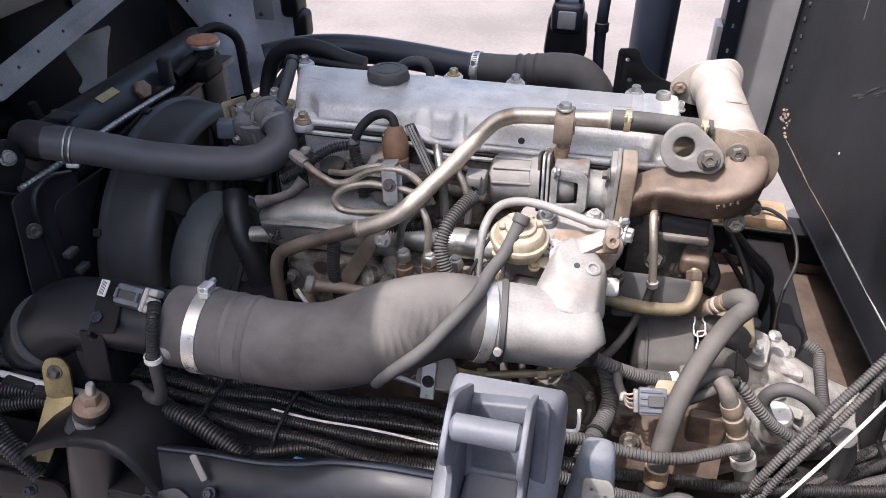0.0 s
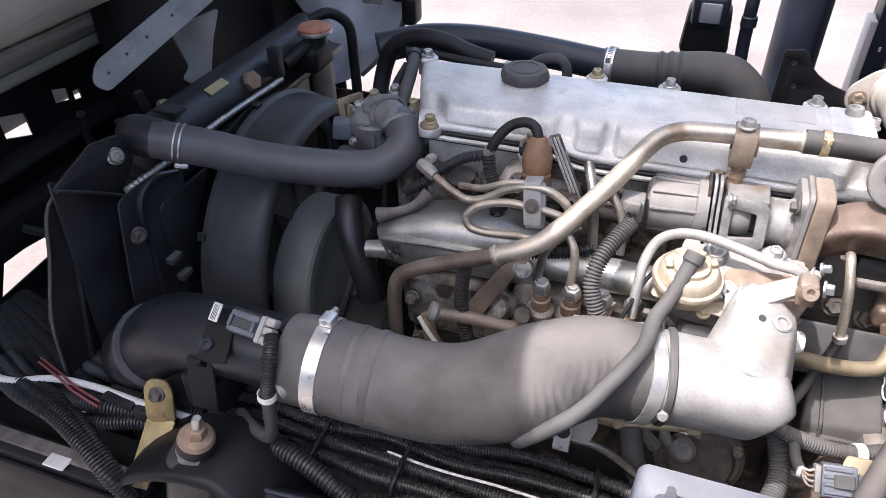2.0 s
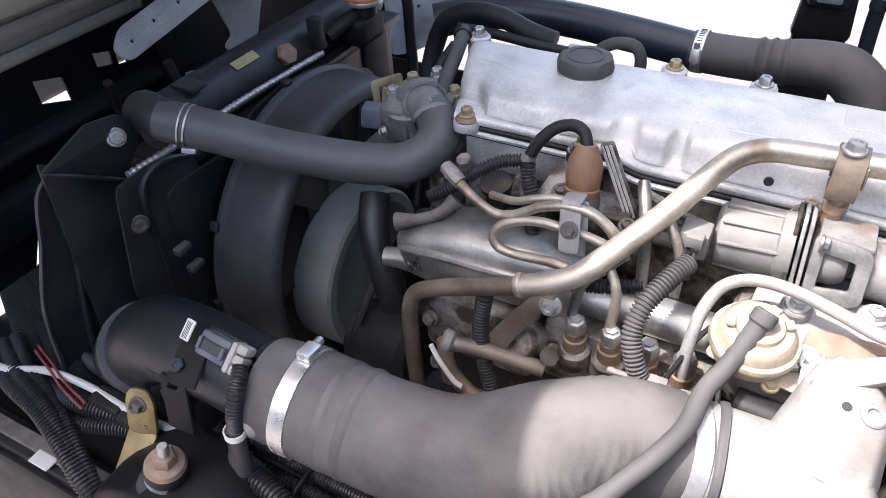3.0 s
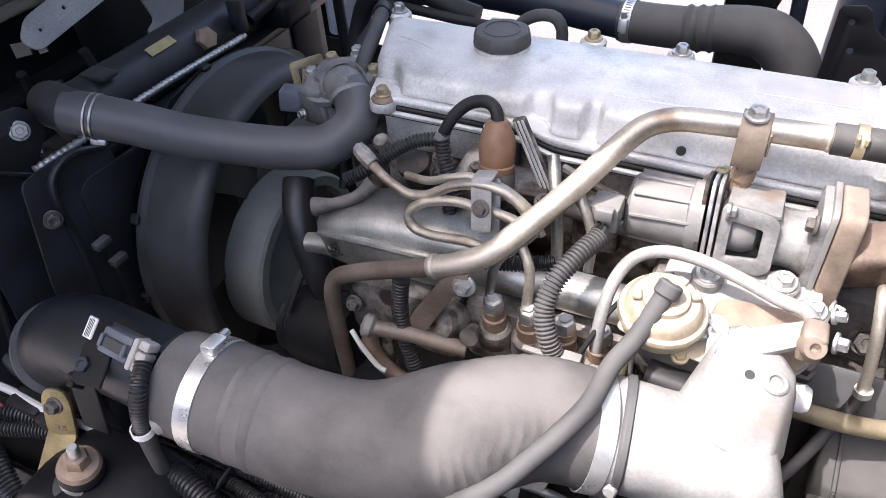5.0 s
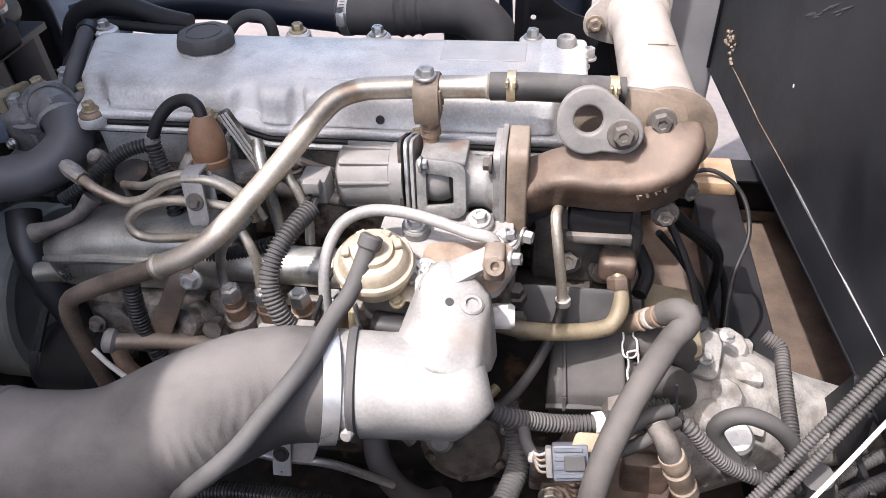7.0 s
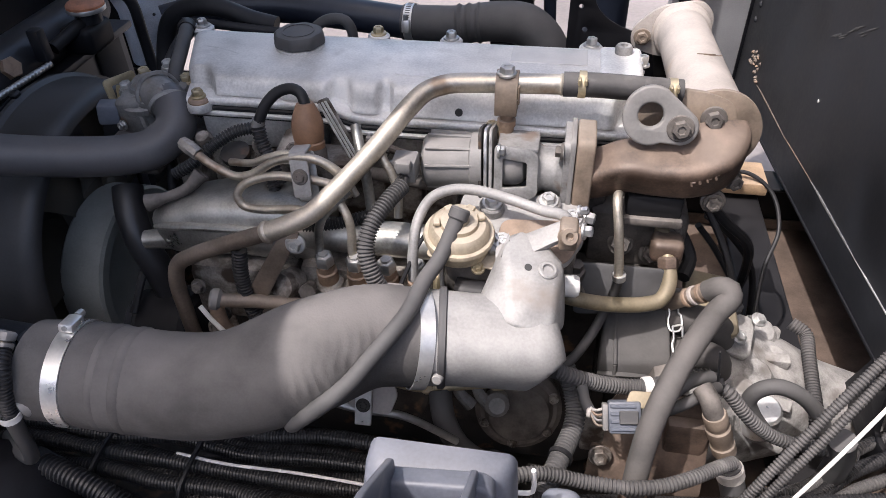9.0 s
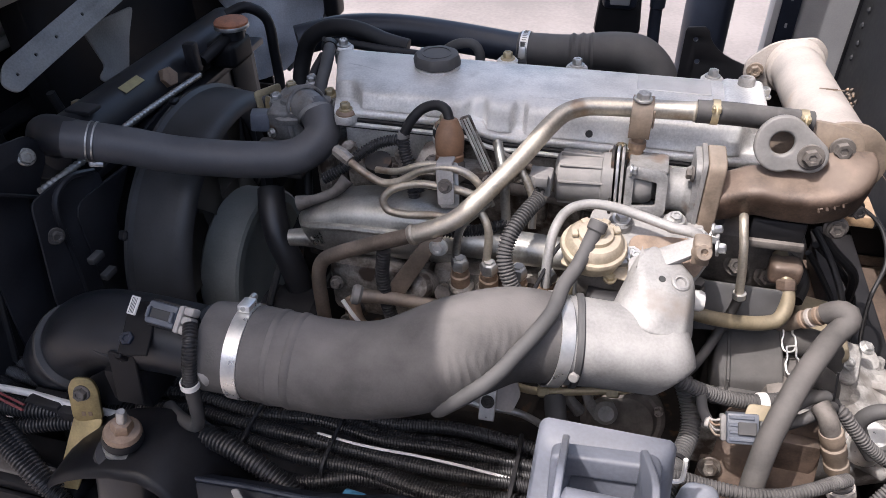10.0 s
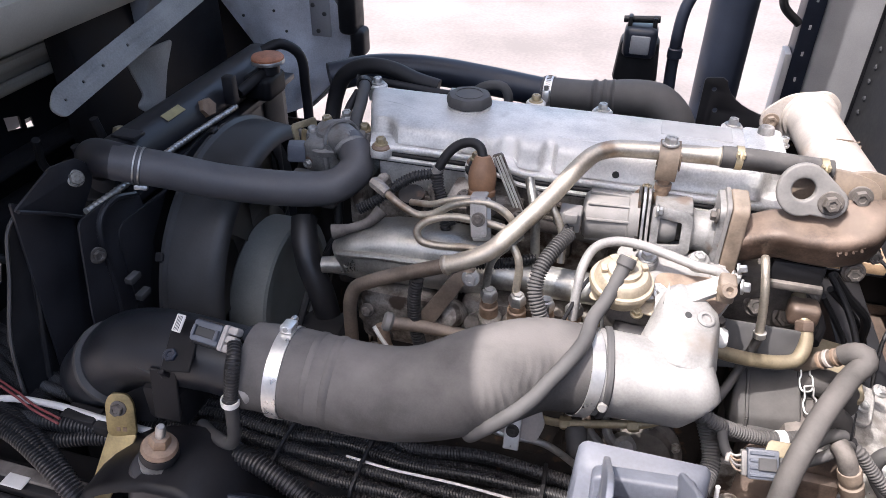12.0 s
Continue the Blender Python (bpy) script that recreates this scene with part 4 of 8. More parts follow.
    bolt(e, (0.1560, 0.926, 1.197), (0, -1, 0.3), 0.0105, 0.011, IRON_DUSTY, 1.5)


make_crossover()


def make_exhaust_pipe():
    t = thing("exhaust_pipe", (0.22, 1.15, 1.1), "wide cream-white aluminised exhaust pipe leading backwards from the engine", "exhaust pipe")
    a, b = Vector((0.206, 0.974, 1.170)), Vector((0.204, 1.352, 1.138))
    w = (b - a).normalized()
    part("pipe", sweep([a, a.lerp(b, 0.08), a.lerp(b, 0.5), b], [0.046, 0.0415, 0.040, 0.040], 0.01, 36), CREAM, t)
    part("front_collar", lathe([(0.046, -0.004), (0.052, -0.002), (0.052, 0.005), (0.044, 0.012)], a, w, 36), TAN, t, "tan collar")
    part("rear_collar", lathe([(0.040, -0.014), (0.045, -0.010), (0.0465, 0.006), (0.040, 0.012)], b, w, 32), CREAM, t)
    fl = part("rear_flange", slab(rounded([(-0.078, -0.030), (-0.078, 0.0), (-0.040, 0.036), (0.026, 0.048), (0.048, 0.026), (0.042, -0.035), (0.0, -0.048), (-0.045, -0.042)], 0.02), 0.009, frame_of(b + w * 0.012, (1, 0, 0), -w)), CREAM, t, "cream flange with an ear")
    bolt(fl, (0.142, 1.352, 1.126), (0, -1, 0.1), 0.010, 0.008, TAN, 1.4)
    for z in (0.0, 0.009):
        part("scuff", rbox((-0.012, -0.0004, -0.0006), (0.012, 0.0004, 0.0006), 0, 1, frame_of((0.206 + z, 1.13, 1.1985 - z * 0.15), (1, 0, -0.2), (0, 0, 1))), TAN, t)
    part("downpipe", sweep([b + w * 0.014, (0.200, 1.385, 1.118), (0.198, 1.41, 1.07), (0.195, 1.42, 0.95)], 0.034, 0.02, 24), IRON, t, "dark pipe going down")


make_exhaust_pipe()


# ---------------------------------------------------------------- intake side
def make_intake():
    t = thing("intake_hose", (-0.3, 0.64, 0.97), "wide dusty black rubber intake hose in an S bend", "hose")
    axis = [(-0.505, 0.604, 1.037), (-0.445, 0.609, 1.033), (-0.405, 0.611, 1.030), (-0.363, 0.614, 1.026), (-0.290, 0.625, 1.030), (-0.215, 0.660, 1.048), (-0.165, 0.697, 1.045), (-0.110, 0.715, 1.032)]
    bm = sweep(axis, [0.054, 0.056, 0.0555, 0.056, 0.058, 0.060, 0.0575, 0.055], 0.0018, 64)
    bm.normal_update()
    # creases pressed into the underside where the hose bends towards the elbow
    for v in bm.verts:
        x, y, z = v.co
        near = max(0.0, 1 - abs(x + 0.180) / 0.07) * max(0.0, 1 - abs(v.normal.z + 0.15) / 0.75)
        wave = x + 0.35 * z + 0.003 * math.sin(z * 90) + 0.002 * math.sin(z * 210 + x * 60)
        sag = 0.0007 * math.sin(x * 31 + z * 23) + 0.0005 * math.sin(x * 67 - y * 41)
        v.co += v.normal * (sag + near * 0.0034 * (abs(math.sin(wave * 330)) - 0.6))
    part("hose_body", bm, RUBBER_BIG, t)
    w0 = (Vector(axis[2]) - Vector(axis[0])).normalized()
    for k, c in enumerate((Vector(axis[1]).lerp(Vector(axis[2]), 0.55), Vector(axis[2]).lerp(Vector(axis[3]), 0.15))):
        part("raised_ring", lathe([(0.0545, -0.007), (0.0572, -0.003), (0.0572, 0.003), (0.0545, 0.007)], c, w0, 40), RUBBER_BIG, t)
    band(t, (-0.462, 0.6077, 1.0345), w0, 0.0562, 0.017, screw=(0, 0.25, 1), label="bright steel worm-drive hose clamp")
    w1 = (Vector(axis[7]) - Vector(axis[6])).normalized()
    band(t, Vector(axis[7]) - w1 * 0.006, w1, 0.0562, 0.016, label="bright steel band clamp")
    # elbow casting
    e = thing("intake_elbow", (-0.03, 0.75, 1.0), "chalky white cast aluminium intake elbow with bolt bosses", "intake elbow")
    bm = sweep([(-0.112, 0.715, 1.032), (-0.096, 0.718, 1.031), (-0.06, 0.722, 1.029), (-0.02, 0.727, 1.026), (0.018, 0.731, 1.024), (0.034, 0.734, 1.025), (0.0415, 0.736, 1.026)], [0.0515, 0.0505, 0.0490, 0.0490, 0.0485, 0.044, 0.034], 0.005, 40, up=(0, -0.35, 1), square=2.7)
    cut = bmesh.ops.bisect_plane(bm, geom=bm.verts[:] + bm.edges[:] + bm.faces[:], plane_co=(0.017, 0.692, 0.999), plane_no=(0.74, -0.42, -0.53), clear_outer=True)
    rim = [g for g in cut["geom_cut"] if isinstance(g, bmesh.types.BMEdge)]
    bmesh.ops.edgeloop_fill(bm, edges=rim)
    part("elbow_body", bm, ALU_WHITE, e, angle=50)
    part("collar", sweep([(-0.0925, 0.7185, 1.0308), (-0.0905, 0.7188, 1.0307), (-0.0855, 0.7195, 1.0303), (-0.0835, 0.7198, 1.0302)], [0.0515, 0.0535, 0.0535, 0.0510], 0.001, 48, up=(0, -0.35, 1), square=2.7), PLASTIC_DUST, e, "grey collar ring")
    # cast neck: a rounded block that narrows from the elbow to the bolt pad
    bm = bmesh.new()
    for q in ((-0.058, 0.745, 1.050), (-0.050, 0.725, 1.064), (-0.010, 0.705, 1.072), (0.030, 0.710, 1.062), (0.044, 0.735, 1.045), (0.046, 0.775, 1.020), (-0.050, 0.785, 1.020), (0.040, 0.80, 1.03),
              (-0.026, 0.775, 1.110), (0.012, 0.752, 1.096), (0.034, 0.758, 1.093), (0.040, 0.785, 1.0995), (0.012, 0.812, 1.112), (-0.018, 0.818, 1.120), (-0.030, 0.80, 1.115)):
        bm.verts.new(q)
    bmesh.ops.convex_hull(bm, input=bm.verts[:])
    bmesh.ops.dissolve_limit(bm, angle_limit=radians(8), verts=bm.verts[:], edges=bm.edges[:])
    bmesh.ops.bevel(bm, geom=bm.edges[:], offset=0.006, segments=3, affect="EDGES", profile=0.5)
    part("rising_neck", bm, ALU_WHITE, e, angle=50)
    # dark disc paints the shade of this hole
    part("bolt_hole", lathe([(0.0042, 0), (0.0042, 0.0012), (0.003, 0.0012)], (0.000, 0.769, 1.1028), (0.22, -0.30, 1), 14), PRINT, e)
    part("hole_boss", lathe([(0.011, -0.006), (0.011, 0.003), (0.009, 0.0045), (0.0065, 0.0045), (0.006, 0.001)], (0.021, 0.771, 1.0985), (0.22, -0.30, 1), 18), ALU_WHITE, e)
    part("peg", lathe([(0.0062, 0), (0.0062, 0.008), (0.005, 0.010)], (-0.083, 0.669, 1.026), (-0.1, -1, 0.25), 16), ALU_WHITE, e)
    part("stub_cap", lathe([(0.013, 0), (0.0135, 0.004), (0.0135, 0.022), (0.011, 0.026)], (0.034, 0.815, 1.040), (1, 0.05, 0.0), 18), WHITE, e, "white stub cap")
    # arm to the manifold
    arm = part("support_arm", slab(rounded([(-0.045, -0.014), (0.045, -0.009), (0.048, 0.010), (0.0, 0.012), (-0.038, 0.012)], 0.006), 0.009, frame_of((0.0, 0.803, 1.108), (1, 0.18, 0.55), (-0.4, -0.55, 1))), ALU_WHITE, e, "white cast support arm")
    part("arm_block", rbox((0.030, 0.790, 1.112), (0.050, 0.816, 1.143), 0.004, 3), TAN, e, "tan stained end block")
    part("arm_boss", lathe([(0.010, -0.010), (0.0105, 0.004), (0.009, 0.007), (0.0045, 0.007), (0.004, 0.002)], (0.040, 0.792, 1.132), (0.2, -0.8, 0.6), 18), TAN, e)
    bolt(e, (0.056, 0.80, 1.135), (1, -0.2, 0.2), 0.0065, 0.008, STEEL)
    bolt(e, (0.050, 0.815, 1.150), (1, -0.2, 0.4), 0.005, 0.008, STEEL)


make_intake()


def make_manifold():
    t = thing("intake_manifold", (-0.02, 0.86, 1.03), "dusty pale intake manifold flange with steel bolts", "manifold")
    part("manifold_plate", slab(rounded([(-0.09, -0.035), (0.03, -0.045), (0.065, 0.0), (0.06, 0.055), (-0.08, 0.055)], 0.015), 0.018, frame_of((-0.01, 0.865, 1.072), (1, 0, 0.03), (0, -0.3, 1))), ALU_WHITE, t)
    part("manifold_body", rbox((-0.11, 0.86, 0.98), (0.055, 1.0, 1.06), 0.018), ALU_DIRTY, t)
    part("gasket", slab(rounded([(-0.092, -0.037), (0.032, -0.047), (0.067, 0.0), (0.062, 0.057), (-0.082, 0.057)], 0.015), 0.002, frame_of((-0.01, 0.8682, 1.0612), (1, 0, 0.03), (0, -0.3, 1))), PRINT, t, "thin dark gasket")
    part("throat", slab(rounded([(-0.045, -0.030), (0.035, -0.040), (0.055, 0.0), (0.045, 0.020), (-0.040, 0.015)], 0.012), 0.012, frame_of((0.004, 0.850, 1.083), (1, 0, 0.05), (0, -0.3, 1)), (), 0.003, 2), ALU_WHITE, t, "raised pale throat casting")
    part("throat_gasket", slab(rounded([(-0.046, -0.031), (0.036, -0.041), (0.056, 0.0), (0.046, 0.021), (-0.041, 0.016)], 0.012), 0.0016, frame_of((0.004, 0.8485, 1.0885), (1, 0, 0.05), (0, -0.3, 1))), COPPER, t)
    for x, y, z in ((-0.053, 0.885, 1.10), (0.015, 0.898, 1.10), (-0.035, 0.833, 1.082), (-0.045, 0.822, 1.075), (0.045, 0.88, 1.09)):
        part("bolt_boss", lathe([(0.0155, -0.02), (0.0155, -0.001), (0.0135, 0.001)], (x, y, z), (0, -0.3, 1), 18), ALU_WHITE, t)
        bolt(t, (x, y, z + 0.002), (0, -0.3, 1), 0.0085, 0.008, STEEL, 1.5)
    # gold diaphragm
    g = thing("vacuum_actuator", (-0.083, 0.815, 1.07), "gold vacuum diaphragm can with a rubber hose on top", "actuator")
    w = (0.05, -0.18, 1)
    o = Vector((-0.084, 0.818, 1.083))
    part("lower_can", lathe([(0.030, 0.0), (0.036, 0.004), (0.0375, 0.014), (0.0375, 0.020)], o, w, 40), GOLD, g)
    part("crimp_rim", lathe([(0.0375, 0.019), (0.041, 0.020), (0.0415, 0.023), (0.040, 0.0265), (0.036, 0.027)], o, w, 40), GOLD, g)
    part("upper_can", lathe([(0.036, 0.026), (0.034, 0.036), (0.030, 0.040), (0.022, 0.041), (0.021, 0.046), (0.012, 0.047), (0.011, 0.050)], o, w, 40), GOLD, g)
    part("nozzle", lathe([(0.0075, 0.045), (0.0075, 0.060)], o, w, 12), GOLD, g)
    for a in (0.4, 1.2, 2.2, 3.4):
        d = Vector((math.cos(a), math.sin(a), 0.1))
        part("rim_tab", rbox((-0.004, -0.005, -0.001), (0.004, 0.005, 0.004), 0.001, 1, frame_of(o + Vector(w).normalized() * 0.041 + d * 0.026, d, w)), GOLD, g)
    part("mount_plate", slab(rounded([(-0.05, -0.02), (0.055, -0.03), (0.07, -0.01), (0.03, 0.025), (-0.03, 0.03)], 0.01), 0.003, frame_of(o + Vector((0.012, 0.004, -0.004)), (1, 0, 0), w)), GOLD, g)
    bolt(g, (-0.058, 0.795, 1.072), (0, -0.4, 1), 0.006, 0.006, BRASS, 1.4)
    bolt(g, (-0.030, 0.822, 1.088), (0, -0.3, 1), 0.0075, 0.008, STEEL, 1.5)
    bolt(g, (-0.027, 0.806, 1.078), (0, -0.3, 1), 0.0075, 0.008, STEEL, 1.5)
    part("throttle_body", rbox((-0.10, 0.80, 1.02), (-0.02, 0.86, 1.07), 0.012), IRON_DUSTY, g)
    part("solenoid", lathe([(0.017, 0), (0.017, 0.045), (0.014, 0.048)], (-0.083, 0.788, 1.04), (1, -0.1, 0), 20), PLASTIC, g)
    part("link_rod", sweep([(-0.10, 0.785, 1.075), (-0.098, 0.782, 1.05), (-0.094, 0.78, 1.02)], 0.0025, 0.006, 8), STEEL, g)
    part("link_rod", sweep([(-0.105, 0.79, 1.06), (-0.107, 0.785, 1.02)], 0.005, 0.006, 10), BRASS, g)
    vh = thing("vacuum_hose", (-0.15, 0.65, 0.95), "grey dusty rubber vacuum hose lying across the intake hose", "hose")
    part("hose_body", sweep([(-0.0800, 0.810, 1.143), (-0.090, 0.791, 1.118), (-0.099, 0.772, 1.100), (-0.110, 0.745, 1.093), (-0.117, 0.690, 1.096), (-0.134, 0.655, 1.086), (-0.147, 0.637, 1.076), (-0.162, 0.618, 1.063), (-0.178, 0.604, 1.052), (-0.192, 0.598, 1.041), (-0.204, 0.595, 1.031), (-0.216, 0.594, 1.020), (-0.226, 0.599, 1.005), (-0.232, 0.615, 0.988), (-0.234, 0.645, 0.976)], 0.0090, 0.006, 18), RUBBER_GREY, vh)
    part("hose_collar", lathe([(0.0100, -0.007), (0.0116, -0.005), (0.0116, 0.005), (0.0100, 0.007)], (-0.0815, 0.807, 1.139), (0.28, 0.55, 0.75), 18), RUBBER_GREY, vh)
    # pipe with a loop in front of the manifold
    hose("manifold_pipe", [(-0.137, 0.80, 1.04), (-0.137, 0.806, 1.075), (-0.134, 0.830, 1.108), (-0.122, 0.855, 1.123), (-0.10, 0.868, 1.128), (-0.07, 0.872, 1.127), (-0.027, 0.868, 1.120), (0.01, 0.852, 1.120), (0.033, 0.838, 1.126), (0.04, 0.822, 1.13)], 0.0065, ALU_WHITE, "pale steel pipe bent over the manifold", "pipe", seg=12, step=0.005)
    hose("thin_lead", [(-0.083, 0.86, 1.11), (-0.10, 0.845, 1.112), (-0.128, 0.815, 1.09), (-0.142, 0.795, 1.06), (-0.150, 0.785, 1.04)], 0.0028, RUBBER, "thin black electric lead", "wire", seg=8)
    pl = thing("lead_plug", (-0.155, 0.775, 1.03), "small grey electric plug clipped beside the intake hose", "plug")
    part("plug_body", rbox((-0.165, 0.768, 1.022), (-0.145, 0.785, 1.046), 0.002), PLASTIC_GREY, pl)
    for k in range(3):
        part("plug_rib", rbox((-0.163 + k * 0.0065, 0.764, 1.028), (-0.160 + k * 0.0065, 0.770, 1.05), 0.0008, 1), PLASTIC_GREY, pl)
    part("clip_arm", rbox((-0.205, 0.772, 1.038), (-0.165, 0.778, 1.043), 0.001, 1), PLASTIC_GREY, pl)


make_manifold()


# ---------------------------------------------------------------- sensor, lead and boot before the cover
def make_front_sensors():
    s = thing("glow_sensor", (-0.30, 0.985, 1.12), "brown rubber boot over a sensor with a black lead", "sensor")
    part("boot", lathe([(0.0190, 0), (0.0200, 0.002), (0.0200, 0.009), (0.0185, 0.011), (0.0195, 0.014), (0.0205, 0.024), (0.0205, 0.034), (0.0185, 0.043), (0.0150, 0.051), (0.0125, 0.057), (0.0105, 0.060)], (-0.296, 0.932, 1.130), (-0.05, 0.22, 1), 28), BOOT, s, "orange-brown rubber boot")
    part("boot_seat", lathe([(0.0215, -0.030), (0.0215, -0.006), (0.0185, 0.0)], (-0.296, 0.932, 1.134), (-0.05, 0.22, 1), 20), IRON_DUSTY, s)
    part("sensor_body", lathe([(0.017, 0.0), (0.017, 0.012), (0.019, 0.013), (0.019, 0.020), (0.016, 0.022)], (-0.315, 0.985, 1.12), (0, -0.1, 1), 20), ALU, s)
    part("sensor_ring", lathe([(0.0185, 0), (0.0185, 0.006), (0.014, 0.008), (0.012, 0.014)], (-0.315, 0.983, 1.143), (0, -0.1, 1), 20), PLASTIC, s)
    part("lead", sweep([(-0.299, 0.945, 1.186), (-0.305, 0.952, 1.197), (-0.318, 0.957, 1.201), (-0.338, 0.956, 1.195), (-0.354, 0.948, 1.180), (-0.364, 0.940, 1.160)], 0.0072, 0.005, 12), RUBBER, s)
    part("lead_sleeve", sweep([(-0.366, 0.94, 1.153), (-0.363, 0.935, 1.135), (-0.352, 0.925, 1.112), (-0.342, 0.915, 1.098), (-0.336, 0.91, 1.085)], 0.0095, 0.005, 12, rib=(0.0045, 0.0015)), CONDUIT, s)
    part("tape", lathe([(0.0085, -0.005), (0.0088, 0.005)], (-0.3655, 0.941, 1.157), (0.3, 0.2, 1), 12), PLASTIC_GREY, s)
    b = thing("heat_shield_bar", (-0.24, 0.96, 1.1), "slanting grooved grey metal bar leaning on the engine", "bracket")
    part("bar", rbox((-0.0080, -0.004, -0.050), (0.0080, 0.004, 0.048), 0.002, 1, frame_of((-0.262, 0.960, 1.142), (1, 0, 0.42), (-0.46, 0.05, 1))), ALU_DIRTY, b)
    for dx in (-0.0048, 0.0, 0.0048):
        part("bar_ridge", rbox((dx - 0.0016, -0.0055, -0.048), (dx + 0.0016, -0.003, 0.046), 0.0007, 1, frame_of((-0.262, 0.960, 1.142), (1, 0, 0.42), (-0.46, 0.05, 1))), ALU, b)
    # clutter of fittings in front of the head
    c = thing("head_fittings", (-0.38, 0.95, 1.05), "greasy fittings, hose ends and brackets below the valve cover", "engine fittings")
    part("fitting", lathe([(0.016, 0), (0.016, 0.02), (0.02, 0.022), (0.02, 0.03)], (-0.405, 0.945, 1.085), (0, -0.3, 1), 16), IRON, c)
    part("fitting", lathe([(0.010, 0), (0.010, 0.035), (0.008, 0.04)], (-0.365, 0.95, 1.09), (-0.2, -0.2, 1), 14), ALU_DIRTY, c)
    part("fitting", lathe([(0.012, 0), (0.012, 0.02), (0.009, 0.024)], (-0.455, 0.96, 1.105), (0, -0.5, 1), 8), ALU_DIRTY, c)
    part("bracket_plate", slab(rounded([(-0.04, -0.02), (0.03, -0.02), (0.03, 0.03), (-0.02, 0.03)], 0.006), 0.004, frame_of((-0.32, 0.955, 1.112), (1, 0, 0.1), (0, -0.8, 1)), ((-0.005, 0.005, 0.006),)), ALU_DIRTY, c)
    part("bracket_plate", rbox((-0.31, 0.935, 1.100), (-0.24, 0.985, 1.106), 0.002), ALU_DIRTY, c)
    for a in ((-0.325, 0.945, 1.118), (-0.238, 0.928, 1.106), (-0.21, 0.965, 1.112), (-0.02, 0.985, 1.098), (-0.13, 0.975, 1.10)):
        bolt(c, a, (0, -0.4, 1), 0.0075, 0.007, IRON_DUSTY, 1.5)
    part("washer_plate", slab(oval(0.03, 0.012), 0.003, frame_of((-0.015, 0.975, 1.09), (1, 0, 0), (0, -0.3, 1)), ((0.018, 0, 0.004),)), IRON_DUSTY, c)
    part("rail_pipe", sweep([(-0.23, 0.965, 1.13), (-0.18, 0.96, 1.115), (-0.15, 0.945, 1.118)], 0.006, 0.006, 10), ALU_DIRTY, c)
    part("rail_pipe", sweep([(-0.29, 0.96, 1.09), (-0.2, 0.955, 1.08), (-0.12, 0.95, 1.075), (-0.05, 0.95, 1.07)], 0.009, 0.01, 12), IRON_DUSTY, c)
    hose("small_conduit", [(-0.475, 0.895, 1.098), (-0.45, 0.905, 1.112), (-0.425, 0.925, 1.13), (-0.40, 0.94, 1.142), (-0.375, 0.95, 1.145)], 0.0085, CONDUIT, "thin black corrugated conduit by the fuel lines", "conduit", rib=(0.0042, 0.0018), seg=12)
    hose("small_conduit", [(-0.345, 0.905, 1.10), (-0.335, 0.89, 1.07), (-0.32, 0.87, 1.06), (-0.30, 0.86, 1.055), (-0.24, 0.86, 1.07), (-0.20, 0.87, 1.08)], 0.0085, CONDUIT, "thin black corrugated conduit by the fuel lines", "conduit", rib=(0.0042, 0.0018), seg=12)
    hose("small_conduit", [(-0.355, 0.80, 1.06), (-0.358, 0.795, 1.02), (-0.352, 0.79, 0.97), (-0.34, 0.785, 0.93)], 0.010, CONDUIT, "thin black corrugated conduit by the fuel lines", "conduit", rib=(0.0045, 0.0018), seg=12)
    hose("cast_lever", [(-0.505, 0.862, 1.072), (-0.48, 0.87, 1.078), (-0.455, 0.885, 1.085), (-0.44, 0.90, 1.10)], [0.012, 0.007, 0.008, 0.011], IRON_DUSTY, "small dusty cast lever", "lever")


make_front_sensors()

